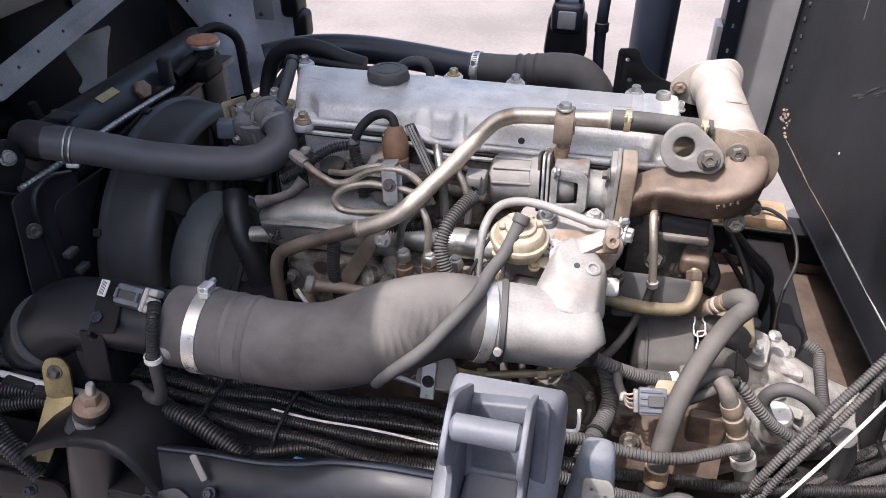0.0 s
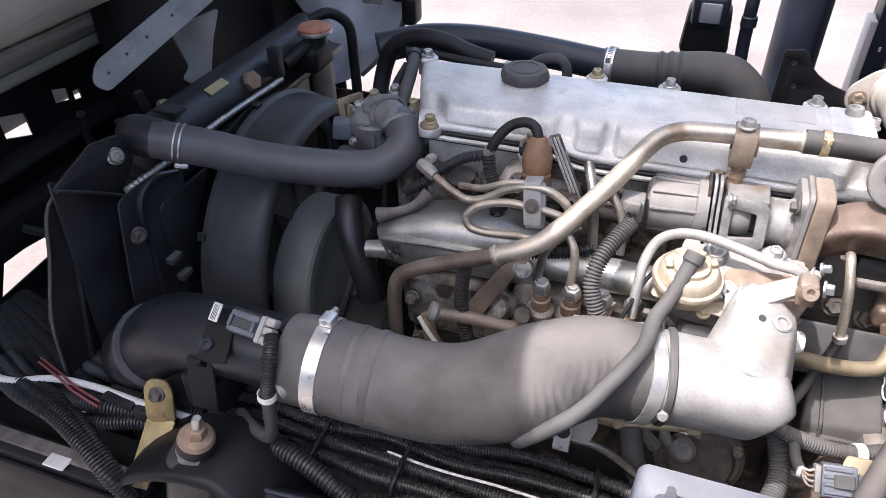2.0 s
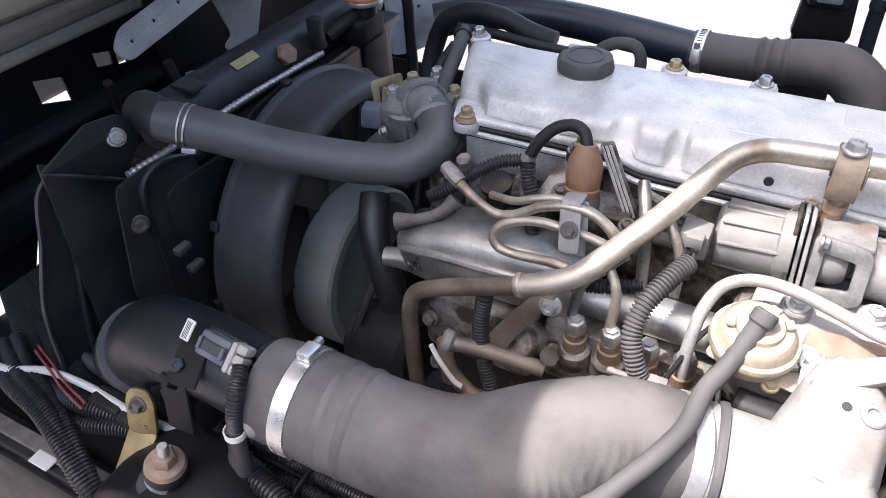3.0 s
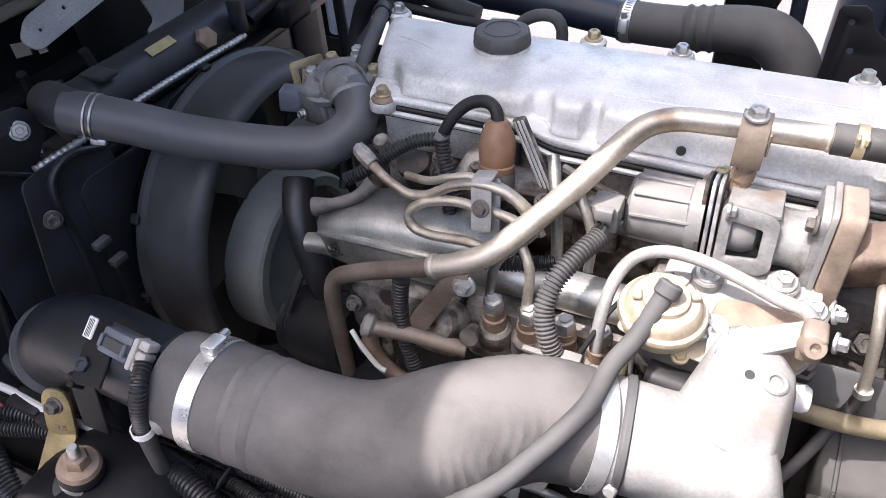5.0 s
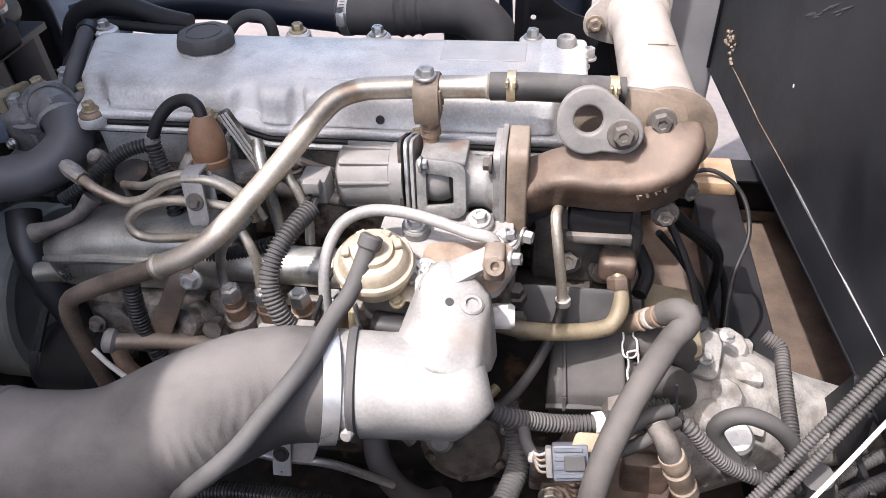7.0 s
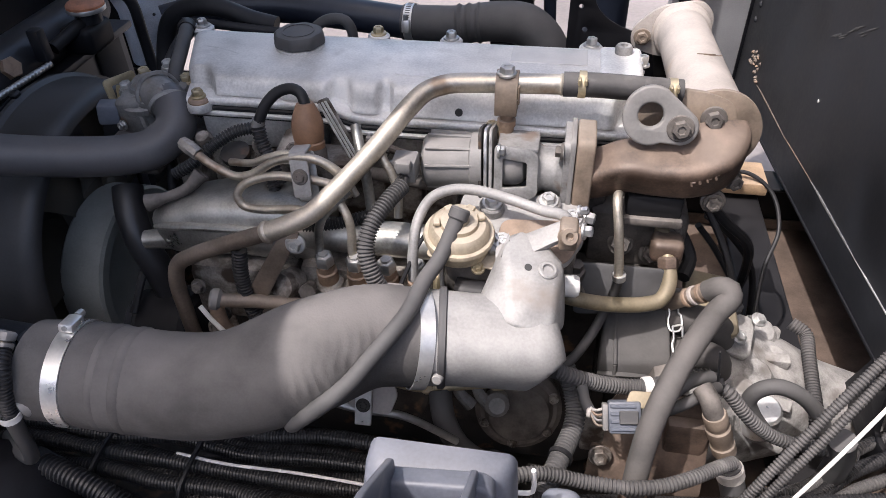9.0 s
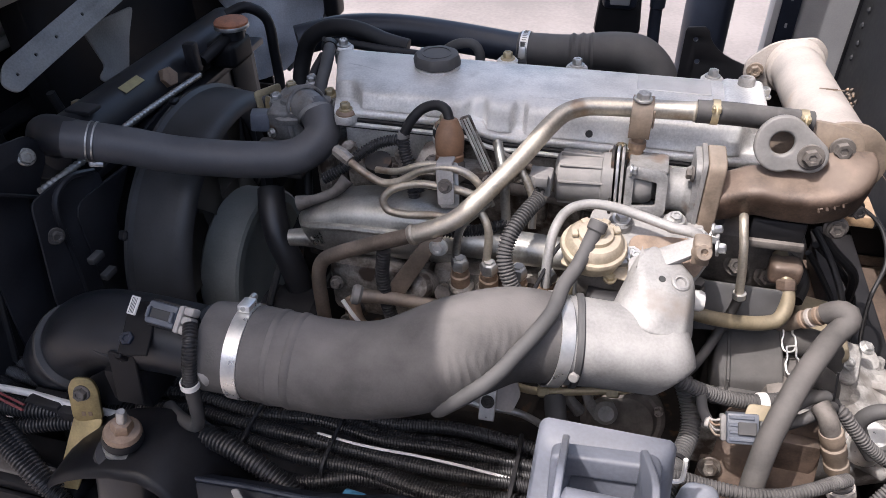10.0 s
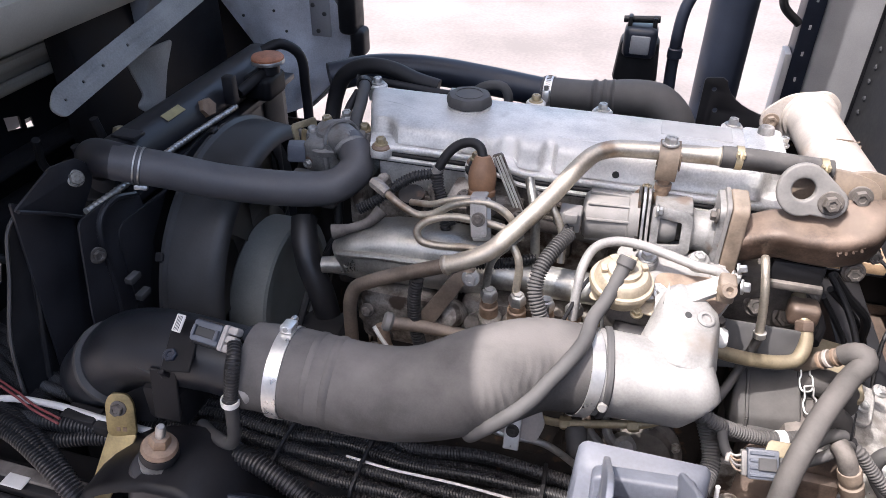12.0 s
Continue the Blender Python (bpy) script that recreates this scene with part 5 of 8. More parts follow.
# ---------------------------------------------------------------- radiator, shroud, fan
def make_radiator():
    t = thing("radiator", (-0.88, 1.1, 0.55), "dark painted truck radiator with a rounded top tank", "radiator")
    part("core", rbox((-0.935, 0.82, 0.58), (-0.875, 1.45, 1.07), 0.004), PAINT_RAD, t)
    tank = part("top_tank", sweep([(-0.893, 0.850, 1.112), (-0.893, 0.862, 1.112), (-0.893, 1.40, 1.112), (-0.893, 1.42, 1.112)], [0.03, 0.042, 0.042, 0.03], 0.03, 20, up=(0, 0, 1)), PAINT_RAD, t, "dark blue-black rounded top tank")
    part("tank_flange", rbox((-0.945, 0.835, 1.062), (-0.842, 1.44, 1.076), 0.003), PAINT_RAD, t)
    part("tank_strap", rbox((-0.9, 0.905, 1.15), (-0.855, 0.935, 1.158), 0.003), PAINT_RAD, t)
    part("label", rbox((-0.008, -0.026, 0), (0.008, 0.026, 0.0012), 0, 1, frame_of((-0.868, 1.03, 1.1465), (1, 0, -0.55), (0.55, 0, 1))), LABEL_YELLOW, t, "small faded yellow label")
    part("drain_plug", lathe([(0.018, -0.006), (0.018, 0.006), (0.016, 0.010)], (-0.852, 1.105, 1.128), (1, -0.3, 0.45), 6), COPPER, t, "brown brass hexagon plug")
    neck = part("filler_neck", lathe([(0.022, 0), (0.022, 0.022), (0.026, 0.024)], (-0.818, 1.288, 1.134), (0, 0, 1), 20), PAINT_RAD, t)
    cap = part("radiator_cap", lathe([(0.031, 0.022), (0.0325, 0.026), (0.0325, 0.032), (0.030, 0.035), (0.024, 0.037)], (-0.818, 1.288, 1.134), (0, 0, 1), 28), ORANGE, t, "worn orange radiator cap")
    part("cap_rim", lathe([(0.033, 0.0205), (0.0338, 0.026), (0.0328, 0.028)], (-0.818, 1.288, 1.134), (0, 0, 1), 28), STEEL, cap)
    part("hose_neck", sweep([(-0.893, 0.880, 1.115), (-0.888, 0.852, 1.140), (-0.870, 0.834, 1.156), (-0.842, 0.824, 1.162), (-0.80, 0.833, 1.154)], [0.028, 0.029, 0.0295, 0.0290, 0.0265], 0.008, 24), PAINT_RAD, t)
    br = part("side_bracket", slab(rounded([(0.668, 1.158), (0.742, 1.187), (0.785, 1.180), (0.806, 1.160), (0.802, 1.135), (0.764, 1.094)], 0.006), 0.005, frame_of((-0.908, 0, 0), (0.06, 1, 0), (1, -0.06, 0.0))), PAINT_RAD, t, "folded black steel bracket")
    part("bracket_side", slab(rounded([(0.673, 1.163), (0.759, 1.099), (0.735, 0.60), (0.640, 0.60)], 0.004), 0.005, frame_of((-0.922, 0.004, 0), (0.06, 1, 0), (1, -0.06, 0.0))), PAINT_RAD, br)
    part("bracket_edge", sweep([(-0.862, 0.668, 1.158), (-0.858, 0.716, 1.128), (-0.858, 0.764, 1.094)], 0.003, 0.01, 8), PAINT_RAD, br)
    bolt(t, (-0.856, 0.770, 1.156), (1, -0.5, 0.5), 0.0105, 0.009, ALU_BRIGHT, 1.2)
    part("side_channel", rbox((-0.93, 0.70, 0.55), (-0.888, 0.80, 1.09), 0.008), PAINT_RAD, t)
    part("rubber_flap", slab(rounded([(0.672, 1.128), (0.700, 1.142), (0.664, 0.62), (0.590, 0.62), (0.606, 0.98)], 0.006), 0.005, frame_of((-0.893, 0, 0), (0, 1, 0), (1, 0, 0))), RUBBER, t, "black rubber side flap")
    part("flap_edge", sweep([(-0.890, 0.697, 1.142), (-0.890, 0.668, 1.128), (-0.890, 0.640, 1.06), (-0.890, 0.607, 0.98), (-0.890, 0.592, 0.88)], 0.006, 0.01, 8, flat=0.5), RUBBER_GREY, t, "dusty grey flap edge")
    part("flap_fold", sweep([(-0.888, 0.690, 1.10), (-0.888, 0.672, 1.02), (-0.888, 0.655, 0.95), (-0.888, 0.64, 0.88)], 0.005, 0.01, 8), RUBBER, t)
    # rod along the tank
    rod = part("stay_rod", sweep([(-0.842, 0.757, 1.110), (-0.836, 0.833, 1.112), (-0.832, 0.969, 1.115), (-0.832, 1.17, 1.106)], 0.0060, 0.006, 10, rib=(0.009, 0.0012)), STEEL, t, "pale spiral-wrapped rod")
    # pipes and fittings round the cap
    part("overflow_hose", sweep([(-0.86, 1.345, 1.155), (-0.83, 1.37, 1.165), (-0.80, 1.39, 1.14), (-0.795, 1.395, 1.06), (-0.795, 1.395, 0.95)], 0.011, 0.01, 12), RUBBER, t, "black overflow hose")
    part("cap_bracket", rbox((-0.862, 1.245, 1.085), (-0.800, 1.325, 1.134), 0.012, 3), PAINT_DARK, t)
    part("side_tank", rbox((-0.92, 1.34, 0.58), (-0.868, 1.43, 1.055), 0.010, 2), PAINT_DARK, t, "dark far side tank")
    part("valve_stub", sweep([(-0.84, 1.20, 1.12), (-0.825, 1.26, 1.135), (-0.82, 1.30, 1.14)], 0.011, 0.01, 12), PLASTIC, t)
    part("clip_stand", rbox((-0.852, 1.165, 1.11), (-0.83, 1.185, 1.165), 0.003), PAINT_RAD, t)
    # shroud: a square plate and a round duct
    s = thing("fan_shroud", (-0.78, 1.04, 0.6), "black round fan shroud between radiator and fan", "fan shroud")
    cy, cz, r = 1.06, 0.856, 0.252
    bm = lathe([(r + 0.010, 0), (r + 0.010, 0.006), (r + 0.004, 0.012), (r + 0.002, 0.05), (r, 0.078), (r - 0.003, 0.090), (r - 0.009, 0.098), (r - 0.016, 0.101), (r - 0.021, 0.101), (r - 0.022, 0.098), (r - 0.016, 0.09), (r - 0.010, 0.04), (r - 0.006, 0.0)], (-0.801, cy, cz), (1, 0, 0), 96, ring=True)
    part("duct_ring", bm, SHROUD, s)
    outline = rounded([(-0.27, -0.32), (0.255, -0.32), (0.255, 0.150), (0.20, 0.185), (-0.27, 0.205)], 0.03)
    plate = slab(outline, 0.006, frame_of((-0.832, 1.06, 0.86), (0, 1, 0), (1, 0, 0)), ((0.0, -0.004, 0.246),))
    part("shroud_plate", plate, PAINT_RAD, s)
    for a in (95, 150, 178):
        d = Vector((0, -math.sin(math.radians(a - 90)) if a > 90 else math.cos(math.radians(a)), math.cos(math.radians(a - 90))))
        part("ring_clip", rbox((-0.007, -0.008, -0.006), (0.007, 0.008, 0.004), 0.003, 1, frame_of(Vector((-0.80, cy, cz)) + Vector((0, -math.sin(math.radians(a - 90)), math.cos(math.radians(a - 90)))) * (r + 0.014), (1, 0, 0), d)), PLASTIC, s)
    bolt(s, (-0.829, 0.740, 1.047), (1, -0.4, 0.2), 0.0085, 0.007, IRON_DUSTY, 1.5)
    part("corner_plate", slab(rounded([(0.728, 1.110), (0.80, 1.112), (0.86, 1.085), (0.86, 0.62), (0.70, 0.62), (0.70, 0.96)], 0.012), 0.004, frame_of((-0.834, 0, 0), (0, 1, 0), (1, 0, 0))), PAINT_RAD, s)
    for y, z in ((0.778, 0.983), (0.790, 0.943)):
        part("edge_clip", rbox((-0.820, y - 0.014, z - 0.006), (-0.806, y + 0.012, z + 0.006), 0.003, 2), PLASTIC_DUST, s)
    part("formed_bead", sweep([(-0.830, 0.848, 1.092), (-0.830, 0.800, 1.108), (-0.830, 0.768, 1.098), (-0.830, 0.758, 1.078), (-0.830, 0.757, 1.00), (-0.830, 0.752, 0.90)], 0.005, 0.008, 8), PAINT_RAD, s)
    # fan with its hub
    f = thing("cooling_fan", (-0.68, 1.05, 0.87), "pale plastic cooling fan standing still in its shroud", "fan")
    part("hub", lathe([(0.085, 0), (0.095, 0.006), (0.095, 0.04), (0.08, 0.046), (0.05, 0.05), (0.05, 0.075), (0.03, 0.08)], (-0.785, cy, cz), (1, 0, 0), 40), FAN, f)
    for k in range(8):
        a = math.radians(22 + k * 45)
        bm = bmesh.new()
        rows = []
        for i in range(7):
            rr = 0.085 + 0.152 * i / 6
            half = 0.038 + 0.030 * i / 6
            row = []
            for j in range(7):
                u = (j / 6 - 0.5) * 2
                ang = a + u * half / rr + 0.15 * i / 6
                x = -0.748 + 0.022 * u + 0.004 * (1 - u * u)
                row.append(bm.verts.new((x, cy + rr * math.cos(ang), cz + rr * math.sin(ang))))
            rows.append(row)
        for x, y in zip(rows, rows[1:]):
            for j in range(6):
                bm.faces.new((x[j], x[j + 1], y[j + 1], y[j]))
        geom = bmesh.ops.solidify(bm, geom=bm.faces[:], thickness=0.003)
        part("blade", bm, FAN, f)
    part("viscous_drum", lathe([(0.04, 0.0), (0.133, 0.0), (0.139, 0.006), (0.139, 0.070), (0.134, 0.074), (0.118, 0.074), (0.115, 0.056), (0.04, 0.05)], (-0.735, 1.018, 0.812), (1, 0, 0), 64), DRUM, f, "pale grey round drum")
    part("pulley", lathe([(0.06, 0), (0.075, 0.003), (0.068, 0.01), (0.075, 0.017), (0.068, 0.024), (0.075, 0.031), (0.06, 0.034)], (-0.60, cy - 0.02, cz), (1, 0, 0), 40), IRON, f)
    b = thing("belt_drive", (-0.57, 0.95, 0.8), "black belt and pulleys at the front of the engine", "belt drive")
    part("crank_pulley", lathe([(0.05, 0), (0.085, 0.003), (0.078, 0.012), (0.085, 0.02), (0.05, 0.023)], (-0.575, 1.06, 0.68), (1, 0, 0), 40), IRON, b)
    part("idler_pulley", lathe([(0.02, 0), (0.052, 0.003), (0.046, 0.010), (0.052, 0.017), (0.05, 0.02), (0.02, 0.022)], (-0.600, 0.885, 0.815), (1, -0.1, 0.1), 36), PLASTIC, b, "dark idler pulley")
    part("pulley_ring", lathe([(0.044, 0), (0.047, 0.002), (0.047, 0.004), (0.044, 0.006)], (-0.595, 0.885, 0.815), (1, -0.1, 0.1), 36, ring=True), STEEL, b, "worn shiny belt track")
    part("alternator", lathe([(0.05, 0), (0.06, 0.006), (0.06, 0.08), (0.05, 0.09)], (-0.58, 0.885, 0.815), (1, -0.1, 0.1), 28), PLASTIC, b)
    part("belt", sweep([(-0.575, 0.84, 0.88), (-0.575, 0.90, 0.92), (-0.575, 1.0, 0.945), (-0.575, 1.10, 0.92)], 0.006, 0.01, 8), RUBBER, b)
    part("belt", sweep([(-0.575, 0.85, 0.83), (-0.575, 0.95, 0.73), (-0.575, 1.03, 0.62)], 0.006, 0.01, 8), RUBBER, b)
    # thermostat housing and upper hose
    th = thing("thermostat_housing", (-0.59, 1.03, 1.05), "dull cast aluminium thermostat housing with brass bolts", "thermostat housing")
    up = Vector((0.0, -0.12, 1)).normalized()
    o = Vector((-0.570, 1.060, 1.060))
    part("throat_ring", lathe([(0.029, -0.003), (0.033, -0.002), (0.033, 0.003), (0.029, 0.004)], (-0.556, 1.033, 1.140), (0.7, -0.6, 0.1), 28, ring=True), CAST_GREY, th)
    part("housing", lathe([(0.044, 0), (0.046, 0.004), (0.046, 0.040), (0.043, 0.050), (0.044, 0.056), (0.044, 0.064)], o, up, 36), CAST_GREY, th)
    part("joint_flange", lathe([(0.050, 0.064), (0.052, 0.066), (0.052, 0.074), (0.049, 0.077)], o, up, 36, lobes=3, lobe=0.10), CAST_GREY, th)
    part("dome", lathe([(0.047, 0.077), (0.045, 0.083), (0.034, 0.085), (0.031, 0.090), (0.022, 0.092), (0.006, 0.093)], o, up, 36, lobes=5, lobe=0.08), CAST_GREY, th)
    part("outlet", sweep([(-0.572, 1.050, 1.130), (-0.560, 1.035, 1.140), (-0.540, 1.020, 1.139), (-0.528, 1.012, 1.133)], [0.026, 0.027, 0.0265, 0.026], 0.005, 28), CAST_GREY, th)
    part("side_block", rbox((-0.614, 1.002, 1.086), (-0.574, 1.05, 1.140), 0.008, 3), CAST_GREY, th)
    part("side_stub", rbox((-0.016, -0.015, 0.0), (0.016, 0.015, 0.030), 0.004, 2, frame_of((-0.614, 1.016, 1.116), (0.3, -0.9, 0.1), (-0.9, -0.35, 0.1))), SENSOR_BLUE, th, "blue-grey square sensor plug")
    for x, y, m in ((-0.612, 1.044, STEEL), (-0.571, 1.018, BRASS), (-0.530, 1.072, BRASS), (-0.575, 1.106, STEEL), (-0.602, 1.082, BRASS)):
        z = 1.140 + 0.12 * (y - 1.06)
        part("bolt_boss", lathe([(0.013, -0.055), (0.0135, -0.004), (0.0115, 0.0)], (x, y, z), up, 18), CAST_GREY, th)
        bolt(th, (x, y, z + 0.001), up, 0.0085, 0.009, m, 1.25)
    for a in (200, 235, 265, 300):
        d = Vector((math.cos(radians(a)), math.sin(radians(a)), 0))
        part("cast_web", rbox((-0.003, -0.004, 0), (0.008, 0.004, 0.055), 0.002, 2, frame_of(o + d * 0.044 + up * 0.004, d, up)), CAST_GREY, th)
    part("bracket", slab(rounded([(-0.03, -0.030), (0.018, -0.03), (0.028, 0.024), (-0.026, 0.028)], 0.006), 0.004, frame_of((-0.640, 1.075, 1.115), (0.4, 1, 0), (1, -0.4, 0.3)), (), 0.001, 1, [rounded([(-0.020, -0.018), (0.012, -0.018), (0.018, 0.014), (-0.017, 0.018)], 0.004)]), BRASS, th, "folded yellow zinc bracket")
    part("bracket_fold", slab(rounded([(-0.014, -0.030), (0.014, -0.03), (0.012, 0.024), (-0.014, 0.026)], 0.005), 0.003, frame_of((-0.628, 1.050, 1.110), (1, -0.4, 0), (-0.4, -1, 0.2))), BRASS, th)
    part("housing_rib", sweep([(-0.60, 1.012, 1.132), (-0.575, 1.025, 1.140), (-0.555, 1.04, 1.146)], 0.005, 0.006, 10), CAST_GREY, th)
    part("hose_bead", lathe([(0.0280, -0.004), (0.0305, 0), (0.0280, 0.004)], (-0.531, 1.013, 1.1335), (-0.6, 0.7, 0.4), 28, ring=True), CAST_GREY, th)
    bolt(th, (-0.603, 0.996, 1.105), (-0.3, -1, 0.2), 0.006, 0.005, STEEL, 1.3)
    part("lower_flange", rbox((-0.66, 0.96, 1.045), (-0.545, 1.06, 1.06), 0.006), IRON_DUSTY, th)
    part("bypass_hose", sweep([(-0.60, 0.955, 1.025), (-0.59, 0.93, 1.00), (-0.575, 0.91, 0.965), (-0.555, 0.90, 0.92), (-0.545, 0.90, 0.86)], 0.022, 0.01, 16), CONDUIT, th, "glossy black bypass hose")
    h = thing("radiator_hose", (-0.7, 0.9, 1.08), "thick smooth black upper radiator hose with a steel clamp", "hose")
    pts = [(-0.830, 0.822, 1.161), (-0.80, 0.833, 1.154), (-0.755, 0.853, 1.140), (-0.705, 0.876, 1.121), (-0.655, 0.897, 1.109), (-0.607, 0.916, 1.101), (-0.568, 0.935, 1.096), (-0.535, 0.955, 1.098), (-0.514, 0.985, 1.114), (-0.524, 1.010, 1.131), (-0.540, 1.022, 1.138)]
    part("hose_body", sweep(pts, 0.0278, 0.006, 32), HOSE_BLUE, h)
    w = Vector(pts[2]) - Vector(pts[0])
    ring = band(h, (-0.800, 0.832, 1.154), w, 0.0278, 0.0022, STEEL, label="dull steel double wire clamp")
    wn1 = w.normalized()
    part("clamp_wire", lathe([(0.0278, -0.0012), (0.0296, -0.0012), (0.0296, 0.0012), (0.0278, 0.0012)], Vector((-0.800, 0.832, 1.154)) + wn1 * 0.008, w, 36, ring=True), STEEL, ring)
    part("clamp_bridge", rbox((-0.008, -0.006, -0.004), (0.012, 0.006, 0.004), 0.002, 2, frame_of(Vector((-0.796, 0.833, 1.152)) + Vector((0.0, -0.010, -0.029)), w, (0, -0.4, -1))), STEEL, ring)


make_radiator()


# ---------------------------------------------------------------- air duct, sensor
def make_air_duct():
    t = thing("air_duct", (-0.62, 0.63, 0.95), "black plastic air duct elbow with a bracket", "air duct")
    ax = [(-0.470, 0.608, 1.034), (-0.51, 0.610, 1.030), (-0.56, 0.614, 1.028), (-0.62, 0.620, 1.021), (-0.67, 0.625, 1.010), (-0.705, 0.629, 0.992), (-0.732, 0.633, 0.966), (-0.748, 0.637, 0.938)]
    part("duct_body", sweep(ax, [0.047, 0.046, 0.046, 0.048, 0.050, 0.052, 0.053, 0.053], 0.006, 40), PLASTIC_DUCT, t)
    rw = Vector((-0.80, 0.12, -0.65))
    part("rim", lathe([(0.050, -0.004), (0.061, -0.003), (0.062, 0.003), (0.060, 0.008), (0.052, 0.009)], (-0.742, 0.635, 0.953), rw, 40, ring=True), PLASTIC_DUST, t)
    part("boot", lathe([(0.056, 0.008), (0.058, 0.028), (0.054, 0.055), (0.050, 0.08)], (-0.742, 0.635, 0.953), rw, 30), PLASTIC_DUCT, t, "black rubber boot")
    part("moulded_rib", sweep([(-0.655, 0.578, 1.020), (-0.64, 0.575, 1.018), (-0.612, 0.571, 1.020)], 0.004, 0.006, 8), PLASTIC_DUCT, t)
    bd = Vector((0, -0.50, 0.866))
    br = part("strap_bracket", rbox((-0.019, -0.042, -0.002), (0.019, 0.024, 0.002), 0.0012, 1, frame_of(Vector((-0.588, 0.619, 1.024)) + bd * 0.0515, (1, 0.1, 0.12), bd)), PAINT_DARK, t, "dark folded steel strap")
    part("strap_flange", rbox((-0.020, -0.046, -0.014), (-0.012, -0.040, 0.004), 0.001, 1, frame_of(Vector((-0.588, 0.619, 1.024)) + bd * 0.0515, (1, 0.1, 0.12), bd)), PAINT_DARK, br)
    part("strap_leg", rbox((-0.018, -0.0025, -0.075), (0.018, 0.0025, 0.0), 0.001, 1, frame_of((-0.612, 0.572, 1.030), (1, 0.05, 0), (0, 0.18, 1))), PAINT_DARK, br)
    bolt(br, Vector((-0.594, 0.612, 1.020)) + bd * 0.054 + Vector((0, -0.012, -0.010)), bd, 0.0085, 0.005, PAINT_BLUE, 1.4)
    part("lower_bracket", rbox((-0.66, 0.575, 0.925), (-0.60, 0.64, 0.985), 0.008), PAINT_DARK, t)
    part("hose_lip", lathe([(0.046, -0.006), (0.050, 0), (0.046, 0.006)], (-0.515, 0.6105, 1.0295), (1, -0.05, 0.06), 36, ring=True), PLASTIC, t)
    s = thing("air_flow_sensor", (-0.55, 0.60, 1.07), "small blue-grey sensor plug with a white connector on the air duct", "sensor")
    fm = frame_of((-0.545, 0.593, 1.086), (1, -0.10, -0.02), (0, -0.7, 0.8))
    part("sensor_body", rbox((-0.022, -0.013, -0.006), (0.016, 0.013, 0.012), 0.003, 2, fm), SENSOR_BLUE, s)
    part("sensor_flange", rbox((-0.028, -0.016, -0.010), (0.020, 0.016, -0.003), 0.002, 2, fm), PLASTIC, s)
    part("sensor_latch", rbox((-0.014, -0.006, 0.012), (0.012, 0.005, 0.016), 0.001, 1, fm), PRINT, s)
    for dx in (-0.017, 0.013):
        part("latch_post", rbox((dx - 0.002, -0.007, 0.011), (dx + 0.002, 0.006, 0.0175), 0.001, 1, fm), SENSOR_BLUE, s)
    conn = part("connector", rbox((0.017, -0.016, -0.006), (0.024, 0.016, 0.014), 0.003, 2, fm), WHITE_DUST, s, "dusty white connector")
    for k in range(3):
        part("terminal", rbox((0.023, -0.016 + k * 0.011, -0.005), (0.036, -0.006 + k * 0.011, 0.012), 0.003, 2, fm), WHITE_DUST, conn)
        part("terminal_wire", sweep([fm @ Vector((0.030, -0.011 + k * 0.011, -0.003)), fm @ Vector((0.034, -0.012 + k * 0.007, -0.014)), fm @ Vector((0.034, -0.010 + k * 0.004, -0.024))], 0.0018, 0.004, 6), PLASTIC, conn)
    tag = part("sensor_tag", rbox((-0.052, -0.010, 0.001), (-0.040, 0.012, 0.004), 0.001, 1, fm), WHITE, s, "white tag")
    for k in range(4):
        part("tag_line", rbox((-0.049 + 0.0018 * k, -0.008, 0.004), (-0.0484 + 0.0018 * k, 0.010, 0.0044), 0, 1, fm), PRINT, tag)
    lead = thing("sensor_lead", (-0.52, 0.58, 0.95), "black sensor lead in a sleeve with a white clip", "wire")
    part("sleeve", sweep([(-0.508, 0.580, 1.092), (-0.500, 0.562, 1.085), (-0.501, 0.551, 1.060), (-0.505, 0.548, 1.032)], 0.0085, 0.004, 12, rib=(0.004, 0.0018)), CONDUIT, lead)
    part("lead", sweep([(-0.505, 0.548, 1.036), (-0.508, 0.548, 1.000), (-0.513, 0.550, 0.965), (-0.526, 0.556, 0.940), (-0.555, 0.570, 0.925), (-0.60, 0.60, 0.905)], 0.0082, 0.006, 12), PLASTIC_DUST, lead)
    c = part("white_clip", lathe([(0.0098, -0.004), (0.0112, -0.004), (0.0112, 0.004), (0.0098, 0.004)], (-0.506, 0.548, 1.030), (0.1, 0.0, 1), 18, ring=True), WHITE, lead, "white plastic clip")
    part("clip_loop", lathe([(0.010, -0.004), (0.013, -0.004), (0.013, 0.004), (0.010, 0.004)], (-0.493, 0.560, 1.036), (0.6, 0.5, 0.2), 16, ring=True), PLASTIC_GREY, c)


make_air_duct()


